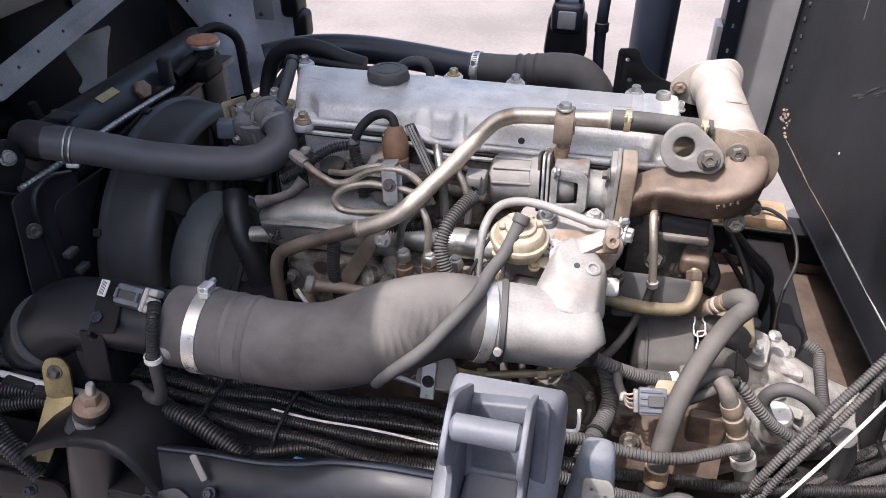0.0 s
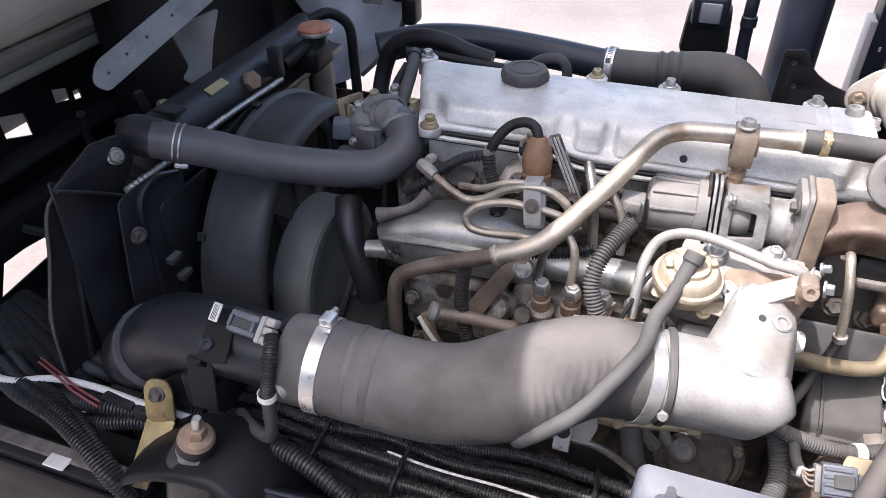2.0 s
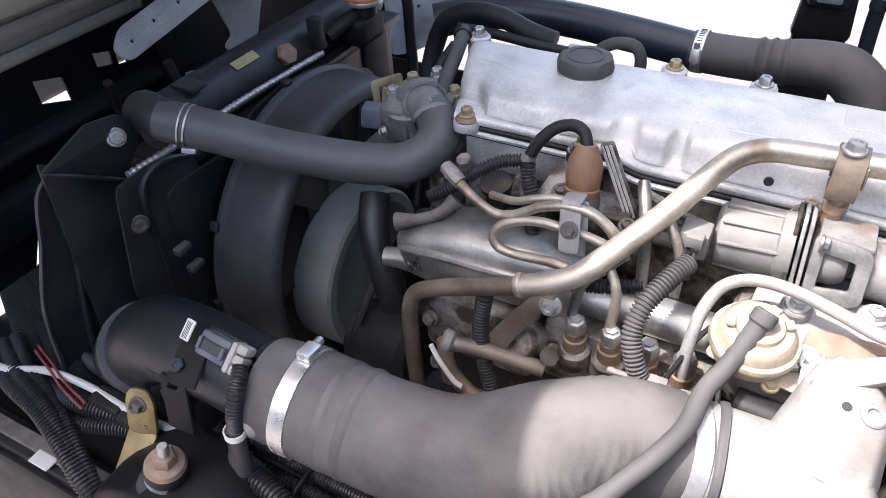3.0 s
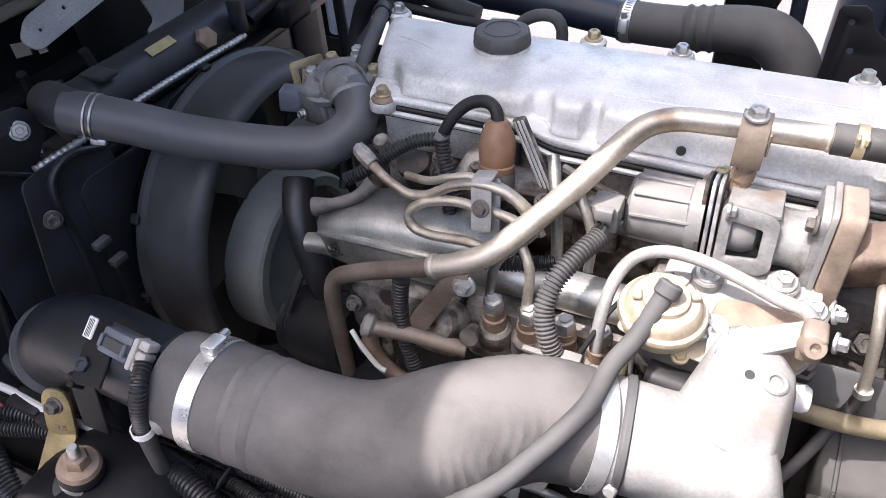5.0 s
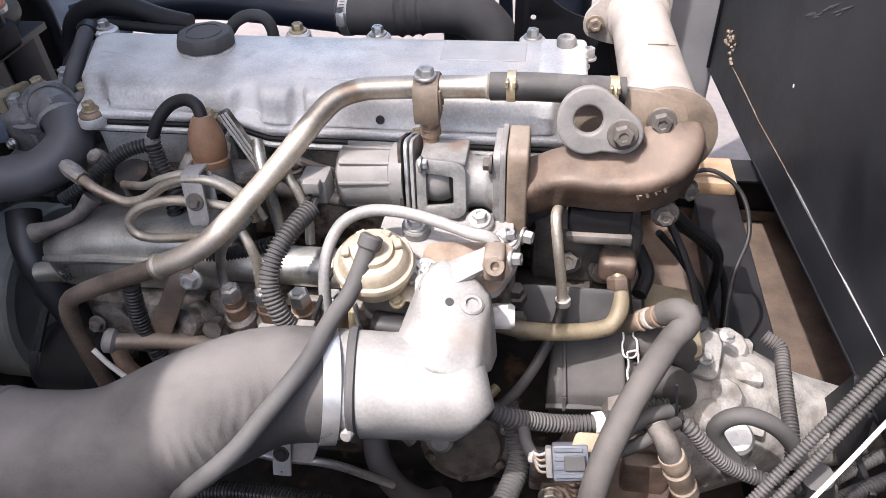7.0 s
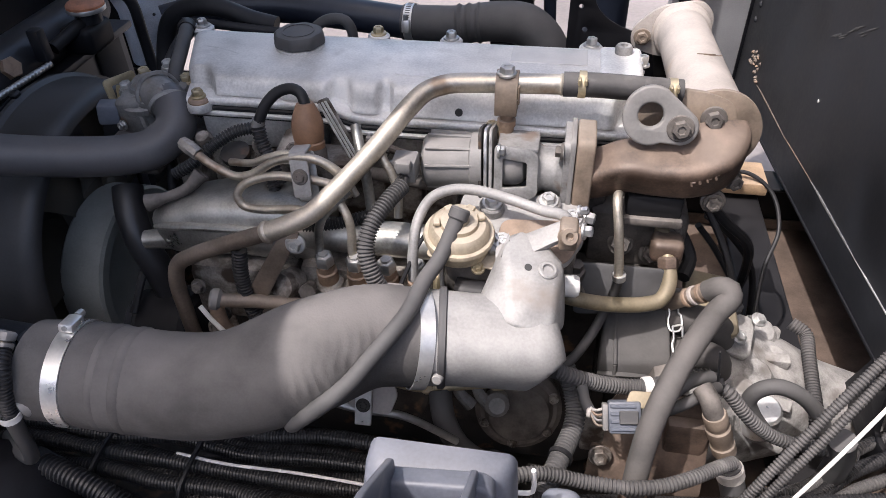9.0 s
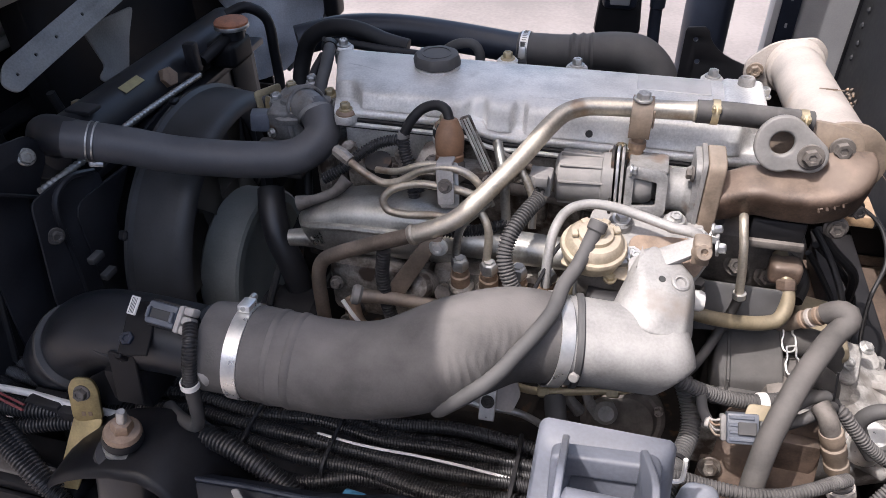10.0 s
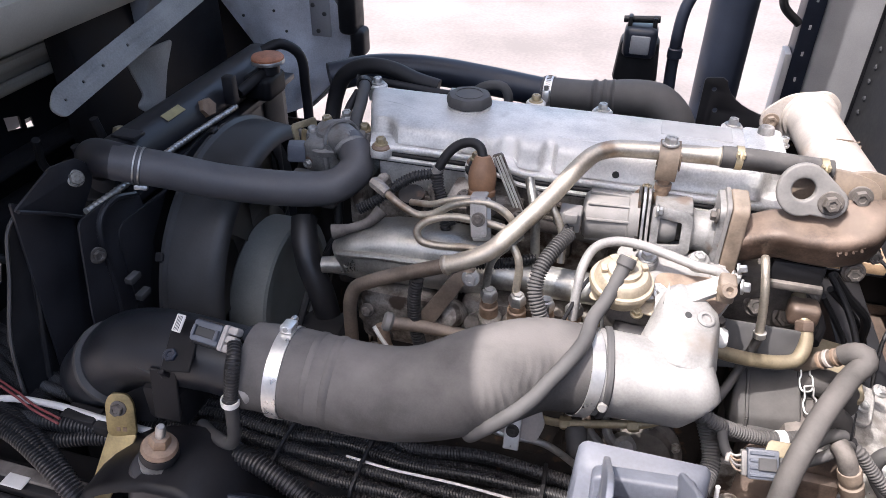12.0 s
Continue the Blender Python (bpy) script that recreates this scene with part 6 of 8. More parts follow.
# ---------------------------------------------------------------- cab mount: shock absorber, tower, yellow bracket
def make_cab_mount():
    s = thing("shock_absorber", (-0.60, 0.515, 0.6), "black cab shock absorber with a brown nut on top", "shock absorber")
    axis = Vector((0.28, 0, 1)).normalized()
    c = Vector((-0.598, 0.518, 0.958)) - axis * 0.950
    part("cylinder", lathe([(0.033, 0.60), (0.035, 0.61), (0.035, 0.895), (0.032, 0.905), (0.022, 0.908)], c, axis, 32), PAINT_RAD, s)
    part("collar", lathe([(0.022, 0.905), (0.022, 0.920), (0.024, 0.922)], c, axis, 28), STEEL, s)
    part("rubber_washer", lathe([(0.023, 0.929), (0.0240, 0.933), (0.0225, 0.942)], c, axis, 28), RUBBER, s, "black rubber washer")
    part("cup_washer", lathe([(0.0215, 0.942), (0.0225, 0.945), (0.0200, 0.950), (0.012, 0.953)], c, axis, 28), COPPER, s, "brown cup washer")
    part("nut", lathe([(0.0125, 0.952), (0.013, 0.953), (0.013, 0.963), (0.011, 0.967), (0.007, 0.968)], c, axis, 6), COPPER, s, "brown hexagon nut")
    part("stud", lathe([(0.006, 0.966), (0.006, 0.984), (0.0045, 0.987)], c, axis, 12), STEEL, s)
    t = thing("cab_mount_tower", (-0.56, 0.52, 0.8), "black pressed steel mount plate round the shock absorber", "bracket")
    prof = [(-0.722, 0.846), (-0.715, 0.864), (-0.700, 0.878), (-0.675, 0.895), (-0.645, 0.911), (-0.605, 0.925), (-0.565, 0.929), (-0.538, 0.921), (-0.518, 0.902), (-0.500, 0.874), (-0.480, 0.838), (-0.462, 0.80)]
    bm = bmesh.new()
    rows = []
    for k, (x, z) in enumerate(prof):
        wing = max(0, k - 6) * 0.004
        rows.append([bm.verts.new(q) for q in ((x, 0.478 - wing, z - 0.012), (x, 0.481 - wing, z - 0.003), (x, 0.488 - wing, z), (x, 0.53, z + 0.002), (x, 0.572, z), (x, 0.585, z - 0.006))])
    for q, w in zip(rows, rows[1:]):
        for k in range(5):
            bm.faces.new((q[k], w[k], w[k + 1], q[k + 1]))
    bmesh.ops.solidify(bm, geom=bm.faces[:], thickness=0.004)
    part("hood", bm, PAINT_RAD, t, angle=60)
    part("foot_plate", slab(rounded([(-0.05, -0.05), (0.05, -0.06), (0.06, 0.02), (0.0, 0.045), (-0.04, 0.02)], 0.012), 0.005, frame_of((-0.475, 0.452, 0.835), (1, 0, -0.15), (0, -0.8, 0.6))), PAINT_RAD, t)
    for a in ((-0.50, 0.455, 0.865), (-0.475, 0.46, 0.845), (-0.69, 0.455, 0.825)):
        bolt(t, a, (0, -0.8, 0.6), 0.007, 0.009, PAINT_BLUE, 1.3)
    b = thing("yellow_bracket", (-0.68, 0.53, 0.85), "yellow zinc plated bracket with a bolt, standing by the shock absorber", "bracket")
    m = frame_of((-0.699, 0.570, 0.932), (1, 0.2, 0), (0.2, -1, 0.35))
    plate = rounded([(-0.019, -0.036), (0.020, -0.036), (0.019, 0.012), (0.012, 0.026), (-0.011, 0.026), (-0.019, 0.012)], 0.010)
    part("upper_plate", slab(plate, 0.005, m), YELLOW_ZINC, b)
    bolt(b, m @ Vector((-0.001, 0.006, 0.003)), (0.2, -1, 0.35), 0.0085, 0.008, IRON_DUSTY, 1.3)
    part("lower_plate", slab(rounded([(-0.052, -0.120), (-0.026, -0.120), (0.020, 0.0), (-0.019, 0.002)], 0.004), 0.004, frame_of(m @ Vector((0, -0.034, 0.0)), (1, 0.2, 0), (0.1, -0.82, 0.57))), YELLOW_ZINC, b, "bright folded leg")
    for dx in (-0.006, 0.003):
        part("stamp", rbox((dx, -0.028, 0.002), (dx + 0.005, -0.022, 0.0032), 0, 1, m), COPPER, b)
    part("rear_plate", slab(plate, 0.005, Matrix.Translation((0.012, 0.03, 0.002)) @ m), PAINT_DARK, b)


make_cab_mount()


# ---------------------------------------------------------------- frame rail and shields
def make_frame():
    t = thing("frame_rail", (-0.3, 0.55, 0.6), "black painted chassis frame rail below the engine", "frame rail")
    part("top_flange", rbox((-1.5, 0.50, 0.782), (1.6, 0.585, 0.790), 0.002, 1), PAINT_DARK, t)
    part("web", rbox((-1.5, 0.50, 0.56), (1.6, 0.508, 0.780), 0.002, 1), PAINT_DARK, t)
    part("bottom_flange", rbox((-1.5, 0.50, 0.552), (1.6, 0.585, 0.560), 0.002, 1), PAINT_DARK, t)
    far = thing("frame_rail", (-0.3, 1.65, 0.6), "black painted chassis frame rail beyond the engine", "frame rail")
    part("top_flange", rbox((-1.5, 1.62, 0.662), (1.6, 1.70, 0.670), 0.002, 1), PAINT_DARK, far)
    part("web", rbox((-1.5, 1.692, 0.42), (1.6, 1.70, 0.660), 0.002, 1), PAINT_DARK, far)
    sh = thing("splash_shield", (-0.3, 0.47, 0.8), "dark blue-black sheet metal splash shield with a bent edge", "shield")
    prof = [(-0.52, 0.895), (-0.44, 0.905), (-0.36, 0.910), (-0.30, 0.926), (-0.26, 0.942), (-0.19, 0.952), (-0.10, 0.955)]
    bm = bmesh.new()
    rows = []
    for x, z in prof:
        rows.append([bm.verts.new(q) for q in ((x, 0.530, z - 0.012), (x, 0.520, z - 0.004), (x, 0.508, z - 0.004), (x, 0.48, z - 0.035), (x, 0.45, z - 0.075), (x, 0.42, z - 0.12), (x, 0.415, z - 0.30))])
    for a, b in zip(rows, rows[1:]):
        for k in range(6):
            bm.faces.new((a[k], b[k], b[k + 1], a[k + 1]))
    bmesh.ops.solidify(bm, geom=bm.faces[:], thickness=0.003)
    part("sheet", bm, PAINT_BLUE, sh, angle=60)
    part("edge_bead", sweep([(x, 0.514, z - 0.002) for x, z in prof], 0.0035, 0.01, 8), PAINT_BLUE, sh)
    for x, y, z in ((-0.30, 0.455, 0.868), (-0.215, 0.46, 0.886), (-0.47, 0.462, 0.862)):
        # dark ovals on the sheet paint the shade of its holes
        part("hole", slab(oval(0.007, 0.003), 0.001, frame_of((x, y, z), (1, 0, 0.1), (0, -0.8, 0.62))), PRINT, sh)
    bolt(sh, (-0.42, 0.475, 0.878), (0, -0.7, 0.7), 0.0065, 0.007, PAINT_BLUE, 1.4)
    part("clip", slab(rounded([(-0.0035, -0.018), (0.0035, -0.018), (0.004, 0.016), (-0.003, 0.018)], 0.002), 0.003, frame_of((-0.440, 0.492, 0.903), (1, 0.3, 0.6), (0.2, -0.8, 0.6))), PLASTIC_GREY, sh, "bent steel clip")
    part("scratch_mark", rbox((-0.03, -0.002, 0), (0.03, 0.002, 0.0008), 0, 1, frame_of((-0.335, 0.432, 0.845), (1, 0, 0.5), (0, -0.85, 0.5))), PAINT_DARK, sh)
    lo = thing("lower_left_frame", (-0.8, 0.5, 0.75), "dark chassis bracket plates with a rusty strip and a white tag", "bracket")
    part("ledge", rbox((-1.3, 0.49, 0.80), (-0.70, 0.53, 0.822), 0.004), PAINT_DARK, lo)
    part("strip", rbox((-1.1, 0.500, 0.8225), (-0.72, 0.522, 0.828), 0.002, 1), IRON_DUSTY, lo, "dull rusty strip")
    part("tag", rbox((-0.86, 0.486, 0.826), (-0.825, 0.506, 0.8295), 0.001, 1), WHITE, lo, "white paper tag")
    part("plate", slab(rounded([(-0.25, -0.2), (0.18, -0.2), (0.18, 0.0), (-0.25, 0.0)], 0.02), 0.006, frame_of((-0.85, 0.485, 0.805), (1, 0, 0), (0, -1, 0.1)), ((0.05, -0.06, 0.008),)), PAINT_DARK, lo)


make_frame()


# ---------------------------------------------------------------- harness
def make_harness():
    g = "wire conduits along the frame rail"
    rng = random.Random(4)
    lab = "black corrugated wire conduit running along the frame rail"
    ends = []
    for k in range(9):
        f = k / 8
        y0 = 0.690 - 0.125 * f
        z0 = 0.862 + (0.012 if k % 2 else 0.0)
        r = (0.0078, 0.0092, 0.0100, 0.0088, 0.0105, 0.0090, 0.0102, 0.0095, 0.0105)[k]
        pts = []
        for i, x in enumerate((-0.66, -0.58, -0.50, -0.41, -0.32, -0.23, -0.14, -0.06)):
            pinch = 0.78 if i in (2, 4, 7) else 1.0
            y = 0.628 + (y0 - 0.628) * pinch + rng.uniform(-0.006, 0.006)
            z = z0 + rng.uniform(-0.004, 0.006) + (0.01 if i < 2 else 0) * (1 - f)
            pts.append((x, y, z))
        hose("conduit", pts, r, CONDUIT, lab, "conduit", g, 12, rib=(0.0040, 0.0014))
    hose("white_wire", [(-0.40, 0.622, 0.882), (-0.33, 0.612, 0.890), (-0.25, 0.612, 0.892), (-0.17, 0.612, 0.888), (-0.10, 0.612, 0.88)], 0.0019, WHITE, "thin white wire lying on the conduits", "wire", seg=8)
    for x in (-0.49, -0.375, -0.14):
        single("cable_tie", sweep([(x, 0.57, 0.845), (x, 0.572, 0.88), (x + 0.002, 0.60, 0.891), (x + 0.002, 0.65, 0.889), (x, 0.688, 0.875)], 0.0032, 0.006, 6), PLASTIC, "black cable tie round the conduits", "cable tie", "cable ties on the conduits")
    # left bundle that fans out
    for k in range(7):
        f = k / 6
        pts = [(-0.665, 0.625 - 0.05 * f, 0.875), (-0.74, 0.62 - 0.06 * f, 0.878 + 0.006 * (k % 2)), (-0.82, 0.64 - 0.10 * f, 0.872 + 0.01 * (k % 3)), (-0.90, 0.67 - 0.12 * f, 0.868), (-0.99, 0.70 - 0.10 * f, 0.872 - 0.01 * f), (-1.10, 0.72 - 0.06 * f, 0.88)]
        hose("conduit", pts, (0.009, 0.0115, 0.010, 0.012, 0.011, 0.0125, 0.0115)[k], CONDUIT, "black corrugated wire conduit fanning out at the frame", "conduit", "wire conduits at the cab mount", 12, rib=(0.0048, 0.0022))
    for k in range(3):
        o, dz = 0.018 * k, 0.005 * (k % 2)
        hose("conduit", [(-1.0, 0.60 - o, 0.885 + dz), (-0.92, 0.565 - o * 0.8, 0.892 + dz), (-0.85, 0.545 - o * 0.6, 0.890 + dz), (-0.79, 0.522 - o * 0.5, 0.880), (-0.735, 0.495 - o * 0.3, 0.855), (-0.70, 0.48, 0.82)], 0.0095 + 0.0006 * (k % 3), CONDUIT, "black corrugated wire conduit bending down at the frame", "conduit", "wire conduits at the cab mount", 12, rib=(0.0052, 0.0024))
    hose("white_cable", [(-1.051, 0.568, 0.900), (-0.951, 0.548, 0.900), (-0.891, 0.571, 0.900), (-0.817, 0.578, 0.900), (-0.728, 0.574, 0.900), (-0.668, 0.584, 0.885)], 0.0052, WHITE, "white cable across the black conduits", "cable", seg=10)
    hose("red_wire", [(-0.932, 0.595, 0.905), (-0.880, 0.579, 0.905), (-0.846, 0.567, 0.905), (-0.792, 0.555, 0.905)], 0.0018, RED, "thin red wire in the harness", "wire", seg=8)
    hose("red_wire", [(-0.926, 0.586, 0.907), (-0.874, 0.570, 0.907), (-0.840, 0.558, 0.907), (-0.786, 0.546, 0.907)], 0.0018, RED, "thin red wire in the harness", "wire", seg=8)
    j = thing("junction_plug", (-0.78, 0.57, 0.88), "dark plug joint lying in the harness", "plug")
    part("plug_half", rbox((-0.80, 0.56, 0.885), (-0.745, 0.59, 0.905), 0.005), PLASTIC, j)
    part("plug_half", rbox((-0.745, 0.557, 0.883), (-0.72, 0.587, 0.903), 0.004), PLASTIC, j)
    hose("branch_conduit", [(-0.56, 0.575, 0.905), (-0.50, 0.562, 0.905), (-0.455, 0.553, 0.893), (-0.42, 0.545, 0.878), (-0.39, 0.535, 0.868)], 0.0135, CONDUIT, "black corrugated branch conduit bending over the shield", "conduit", rib=(0.0055, 0.0024))
    single("tape_wrap", sweep([(-0.335, 0.545, 0.872), (-0.31, 0.543, 0.872)], 0.0125, 0.01, 12), BLUE_TAPE, "blue tape wrap on a conduit", "tape")
    # clipped fuel pipe below the intake hose
    hose("steel_pipe", [(-0.30, 0.725, 0.890), (-0.245, 0.726, 0.882), (-0.20, 0.725, 0.874), (-0.154, 0.727, 0.871), (-0.132, 0.734, 0.854), (-0.108, 0.742, 0.828), (-0.08, 0.755, 0.79)], 0.0052, STEEL, "thin steel pipe held by a clip below the intake hose", "pipe", seg=12)
    c = thing("lower_clip", (-0.2, 0.74, 0.87), "bright steel clip with a dark screw below the intake hose", "clip")
    cm = frame_of((-0.193, 0.721, 0.888), (1, 0, 0.03), (0, -0.85, 0.5))
    part("clip_plate", rbox((-0.011, -0.026, -0.0015), (0.011, 0.030, 0.0015), 0.0012, 1, cm), WHITE_STEEL, c)
    part("back_plate", slab(rounded([(-0.030, -0.010), (0.022, -0.018), (0.032, 0.008), (0.024, 0.030), (-0.028, 0.030)], 0.006), 0.005, frame_of((-0.183, 0.731, 0.890), (1, 0, 0.05), (0, -0.85, 0.5))), CREAM, c, "tan dusted bracket plate")
    bolt(c, cm @ Vector((0, 0.001, 0.001)), (0, -0.85, 0.5), 0.0062, 0.004, IRON, 1.5)


make_harness()

# ---------------------------------------------------------------- cab lock tower
def make_lock_tower():
    t = thing("cab_lock_tower", (-0.05, 0.45, 0.75), "blue-grey painted steel cab latch tower with a striker pin", "latch tower")
    # upright housing: sections from the foot to the top, the front stepped out at the foot on both sides
    bm = bmesh.new()
    rows = []
    for z, f, c, g in ((0.70, 0.358, 0.425, 0.0), (0.98, 0.362, 0.432, 0.0), (1.045, 0.378, 0.440, 0.0), (1.075, 0.410, 0.446, 0.0), (1.095, 0.446, 0.452, 0.001), (1.125, 0.464, 0.464, 0.002), (1.138, 0.470, 0.470, 0.003), (1.144, 0.475, 0.475, 0.006), (1.147, 0.482, 0.482, 0.010)):
        rows.append([bm.verts.new((x, y, z)) for x, y in ((-0.108 + g, 0.500), (-0.108 + g, f + 0.014), (-0.104 + g * 0.6, f + 0.005), (-0.096 + g * 0.4, f + 0.001), (-0.0842, f), (-0.0840, c), (-0.0150, c), (-0.0148, f), (-0.004, f + 0.003), (0.006 - g * 0.6, f + 0.010), (0.013 - g, min(0.494, f + 0.028)), (0.014 - g, 0.500))])
    n = len(rows[0])
    for a, b in zip(rows, rows[1:]):
        for k in range(n):
            bm.faces.new((a[k], a[(k + 1) % n], b[(k + 1) % n], b[k]))
    bm.faces.new(rows[0])
    bm.faces.new(rows[-1])
    part("housing", bm, GREY_BOX, t, angle=40)
    # raised frame round a rounded window
    m = frame_of((-0.0455, 0.452, 1.112), (1, 0, 0.04), (0, -0.955, 0.30))
    edge = rounded([(-0.040, -0.044), (0.041, -0.044), (0.040, 0.042), (0.034, 0.045), (-0.034, 0.042), (-0.040, 0.040)], 0.012, 6)
    hole = rounded([(-0.031, -0.033), (0.033, -0.033), (0.033, 0.032), (-0.031, 0.030)], 0.009, 6)
    part("window_frame", slab(edge, 0.020, m, (), 0.004, 3, [hole]), GREY_BOX, t, "brown-dusted rounded window frame", 50)
    part("window_back", slab(hole, 0.006, m @ Matrix.Translation((0, 0, 0.002))), GREY_BOX, t)
    # two cheek plates that carry the striker pin
    cheek = rounded([(0.47, 1.165), (0.405, 1.222), (0.386, 1.234), (0.372, 1.231), (0.350, 1.214), (0.351, 1.196), (0.372, 1.170), (0.380, 1.148), (0.368, 1.122), (0.354, 1.095), (0.350, 0.98), (0.46, 0.98)], 0.006)
    for x in (-0.0805, -0.0185):
        part("cheek_plate", slab(cheek, 0.0055, frame_of((x, 0, 0), (0, 1, 0), (1, 0, 0)), (), 0.0015, 2), GREY_BOX, t, angle=50)
    part("striker_pin", lathe([(0.008, 0), (0.0112, 0.003), (0.0112, 0.054), (0.008, 0.057)], (-0.0780, 0.370, 1.2205), (1, 0, 0), 28), GREY_BOX, t, "smooth round striker pin")
    # ledge with the hook end
    part("ledge", rbox((-0.0775, 0.345, 0.98), (-0.0215, 0.45, 1.083), 0.008, 3), GREY_BOX, t)
    part("hook_dome", lathe([(0.0175, -0.02), (0.018, 0.006), (0.0165, 0.013), (0.011, 0.018), (0.004, 0.0195)], (-0.042, 0.372, 1.088), (0.02, -0.30, 0.95), 28), GREY_BOX, t, "rounded latch hook end")
    part("paint_chip", rbox((-0.005, -0.0012, 0), (0.005, 0.0012, 0.0008), 0, 1, frame_of((0.0075, 0.4735, 1.100), (0.6, 0, 0.8), (0.85, -0.5, 0.1))), WHITE_DUST, t)
    part("wire_tail", sweep([(0.010, 0.512, 1.076), (0.024, 0.513, 1.078), (0.0255, 0.514, 1.084), (0.024, 0.515, 1.107)], 0.0022, 0.004, 8), WHITE, t, "bent white wire end")


make_lock_tower()


# ---------------------------------------------------------------- right of the engine: support block, box, hoses, gearbox
def make_right_side():
    b = thing("support_block", (0.13, 0.97, 0.95), "dusty dark cast support block with large bolts", "bracket")
    part("block", rbox((0.07, 0.955, 0.96), (0.20, 1.03, 1.05), 0.012), IRON_DUSTY, b)
    part("foot", rbox((0.05, 0.925, 0.90), (0.18, 0.98, 0.965), 0.012), IRON, b)
    for a in ((0.115, 0.953, 1.003), (0.158, 0.953, 0.99), (0.175, 0.953, 1.03)):
        bolt(b, a, (0, -1, 0.5), 0.013, 0.010, IRON_DUSTY, 1.35)
    part("black_box", rbox((0.110, 0.915, 1.074), (0.178, 0.97, 1.107), 0.005), PLASTIC, b, "flat black box")
    part("box_plate", rbox((0.108, 0.908, 1.066), (0.180, 0.918, 1.078), 0.003), IRON_DUSTY, b)
    for k in range(3):
        part("plate_mark", rbox((0.132 + k * 0.010, 0.94, 1.1065), (0.138 + k * 0.010, 0.948, 1.1082), 0, 1), IRON_DUSTY, b)
    part("stud", lathe([(0.012, 0), (0.012, 0.016), (0.008, 0.017), (0.008, 0.03)], (0.058, 0.885, 0.995), (0, -0.3, 1), 6), IRON_DUSTY, b)
    part("stud", lathe([(0.010, 0), (0.010, 0.016), (0.006, 0.017), (0.006, 0.03)], (0.062, 0.868, 0.985), (0, -1, 0.3), 6), IRON_DUSTY, b)
    part("bracket_plate", slab(rounded([(-0.045, -0.05), (0.055, -0.04), (0.065, 0.02), (-0.045, 0.02)], 0.008), 0.005, frame_of((0.105, 0.885, 0.995), (1, 0, 0), (0, -1, 0.4))), PLASTIC_DUST, b)
    bolt(b, (0.062, 0.90, 1.08), (1, -0.3, 0), 0.008, 0.010, STEEL, 1.3)
    v = thing("oil_feed_pipe", (0.09, 0.87, 0.9), "thin steel feed pipe with a clip and a rubber end", "pipe")
    part("pipe", sweep([(0.102, 0.930, 1.100), (0.096, 0.895, 1.115), (0.100, 0.875, 1.090), (0.106, 0.868, 1.050), (0.110, 0.866, 1.010)], 0.0058, 0.006, 12), STEEL_PIPE, v)
    part("clip", lathe([(0.006, -0.004), (0.0085, -0.004), (0.0085, 0.004), (0.006, 0.004)], (0.110, 0.866, 1.018), (0.1, 0, -1), 16), STEEL, v)
    part("rubber_end", sweep([(0.110, 0.866, 1.012), (0.107, 0.868, 0.985), (0.098, 0.860, 0.958), (0.083, 0.838, 0.935), (0.064, 0.807, 0.926), (0.043, 0.778, 0.930), (0.018, 0.76, 0.938)], 0.0065, 0.006, 12), HOSE_DARK, v, "grey rubber pipe end")
    y = thing("brass_return_pipe", (0.1, 0.86, 0.98), "yellow plated pipe bending up to the block", "pipe")
    part("pipe", sweep([(0.03, 0.840, 1.005), (0.066, 0.840, 0.996), (0.11, 0.850, 0.985), (0.148, 0.862, 0.980), (0.167, 0.870, 0.983), (0.175, 0.884, 0.997), (0.173, 0.900, 1.014), (0.167, 0.925, 1.030), (0.163, 0.945, 1.038)], 0.0098, 0.006, 18), PIPE_TAN, y)
    part("pipe_union", rbox((0.149, 0.905, 1.010), (0.190, 0.94, 1.043), 0.009, 3), RUST, y, "rusty brown union block")
    part("union_nut", lathe([(0.0125, 0), (0.0135, 0.002), (0.0135, 0.012), (0.011, 0.015)], (0.1725, 0.898, 1.012), (-0.1, 0.55, 0.75), 6), RUST, y)
    # plastic housing with wire clips
    p = thing("breather_box", (0.14, 0.87, 0.83), "dusty grey plastic box with wire spring clips", "plastic box")
    bm = bmesh.new()
    for q in ((0.103, 0.892, 0.938), (0.186, 0.897, 0.946), (0.098, 0.838, 0.886), (0.192, 0.838, 0.903), (0.100, 0.831, 0.868), (0.192, 0.832, 0.884), (0.110, 0.94, 0.92), (0.184, 0.94, 0.925), (0.11, 0.85, 0.82), (0.185, 0.86, 0.82), (0.11, 0.93, 0.82), (0.185, 0.93, 0.82)):
        bm.verts.new(q)
    bmesh.ops.convex_hull(bm, input=bm.verts[:])
    bmesh.ops.dissolve_limit(bm, angle_limit=radians(10), verts=bm.verts[:], edges=bm.edges[:])
    bmesh.ops.bevel(bm, geom=bm.edges[:], offset=0.005, segments=3, affect="EDGES", profile=0.5)
    part("box_body", bm, PLASTIC_DUSTY, p, angle=50)
    part("box_rib", rbox((-0.0022, -0.004, -0.003), (0.0022, 0.070, 0.0035), 0.0012, 2, frame_of((0.121, 0.838, 0.8935), (1, 0, 0.1), (-0.10, -0.62, 0.72))), PLASTIC_DUSTY, p)
    part("box_rib", rbox((-0.0022, -0.0012, -0.020), (0.0022, 0.0022, 0.0), 0.0008, 1, frame_of((0.121, 0.833, 0.892), (1, 0, 0), (0, 0.3, 1))), PLASTIC_DUSTY, p)
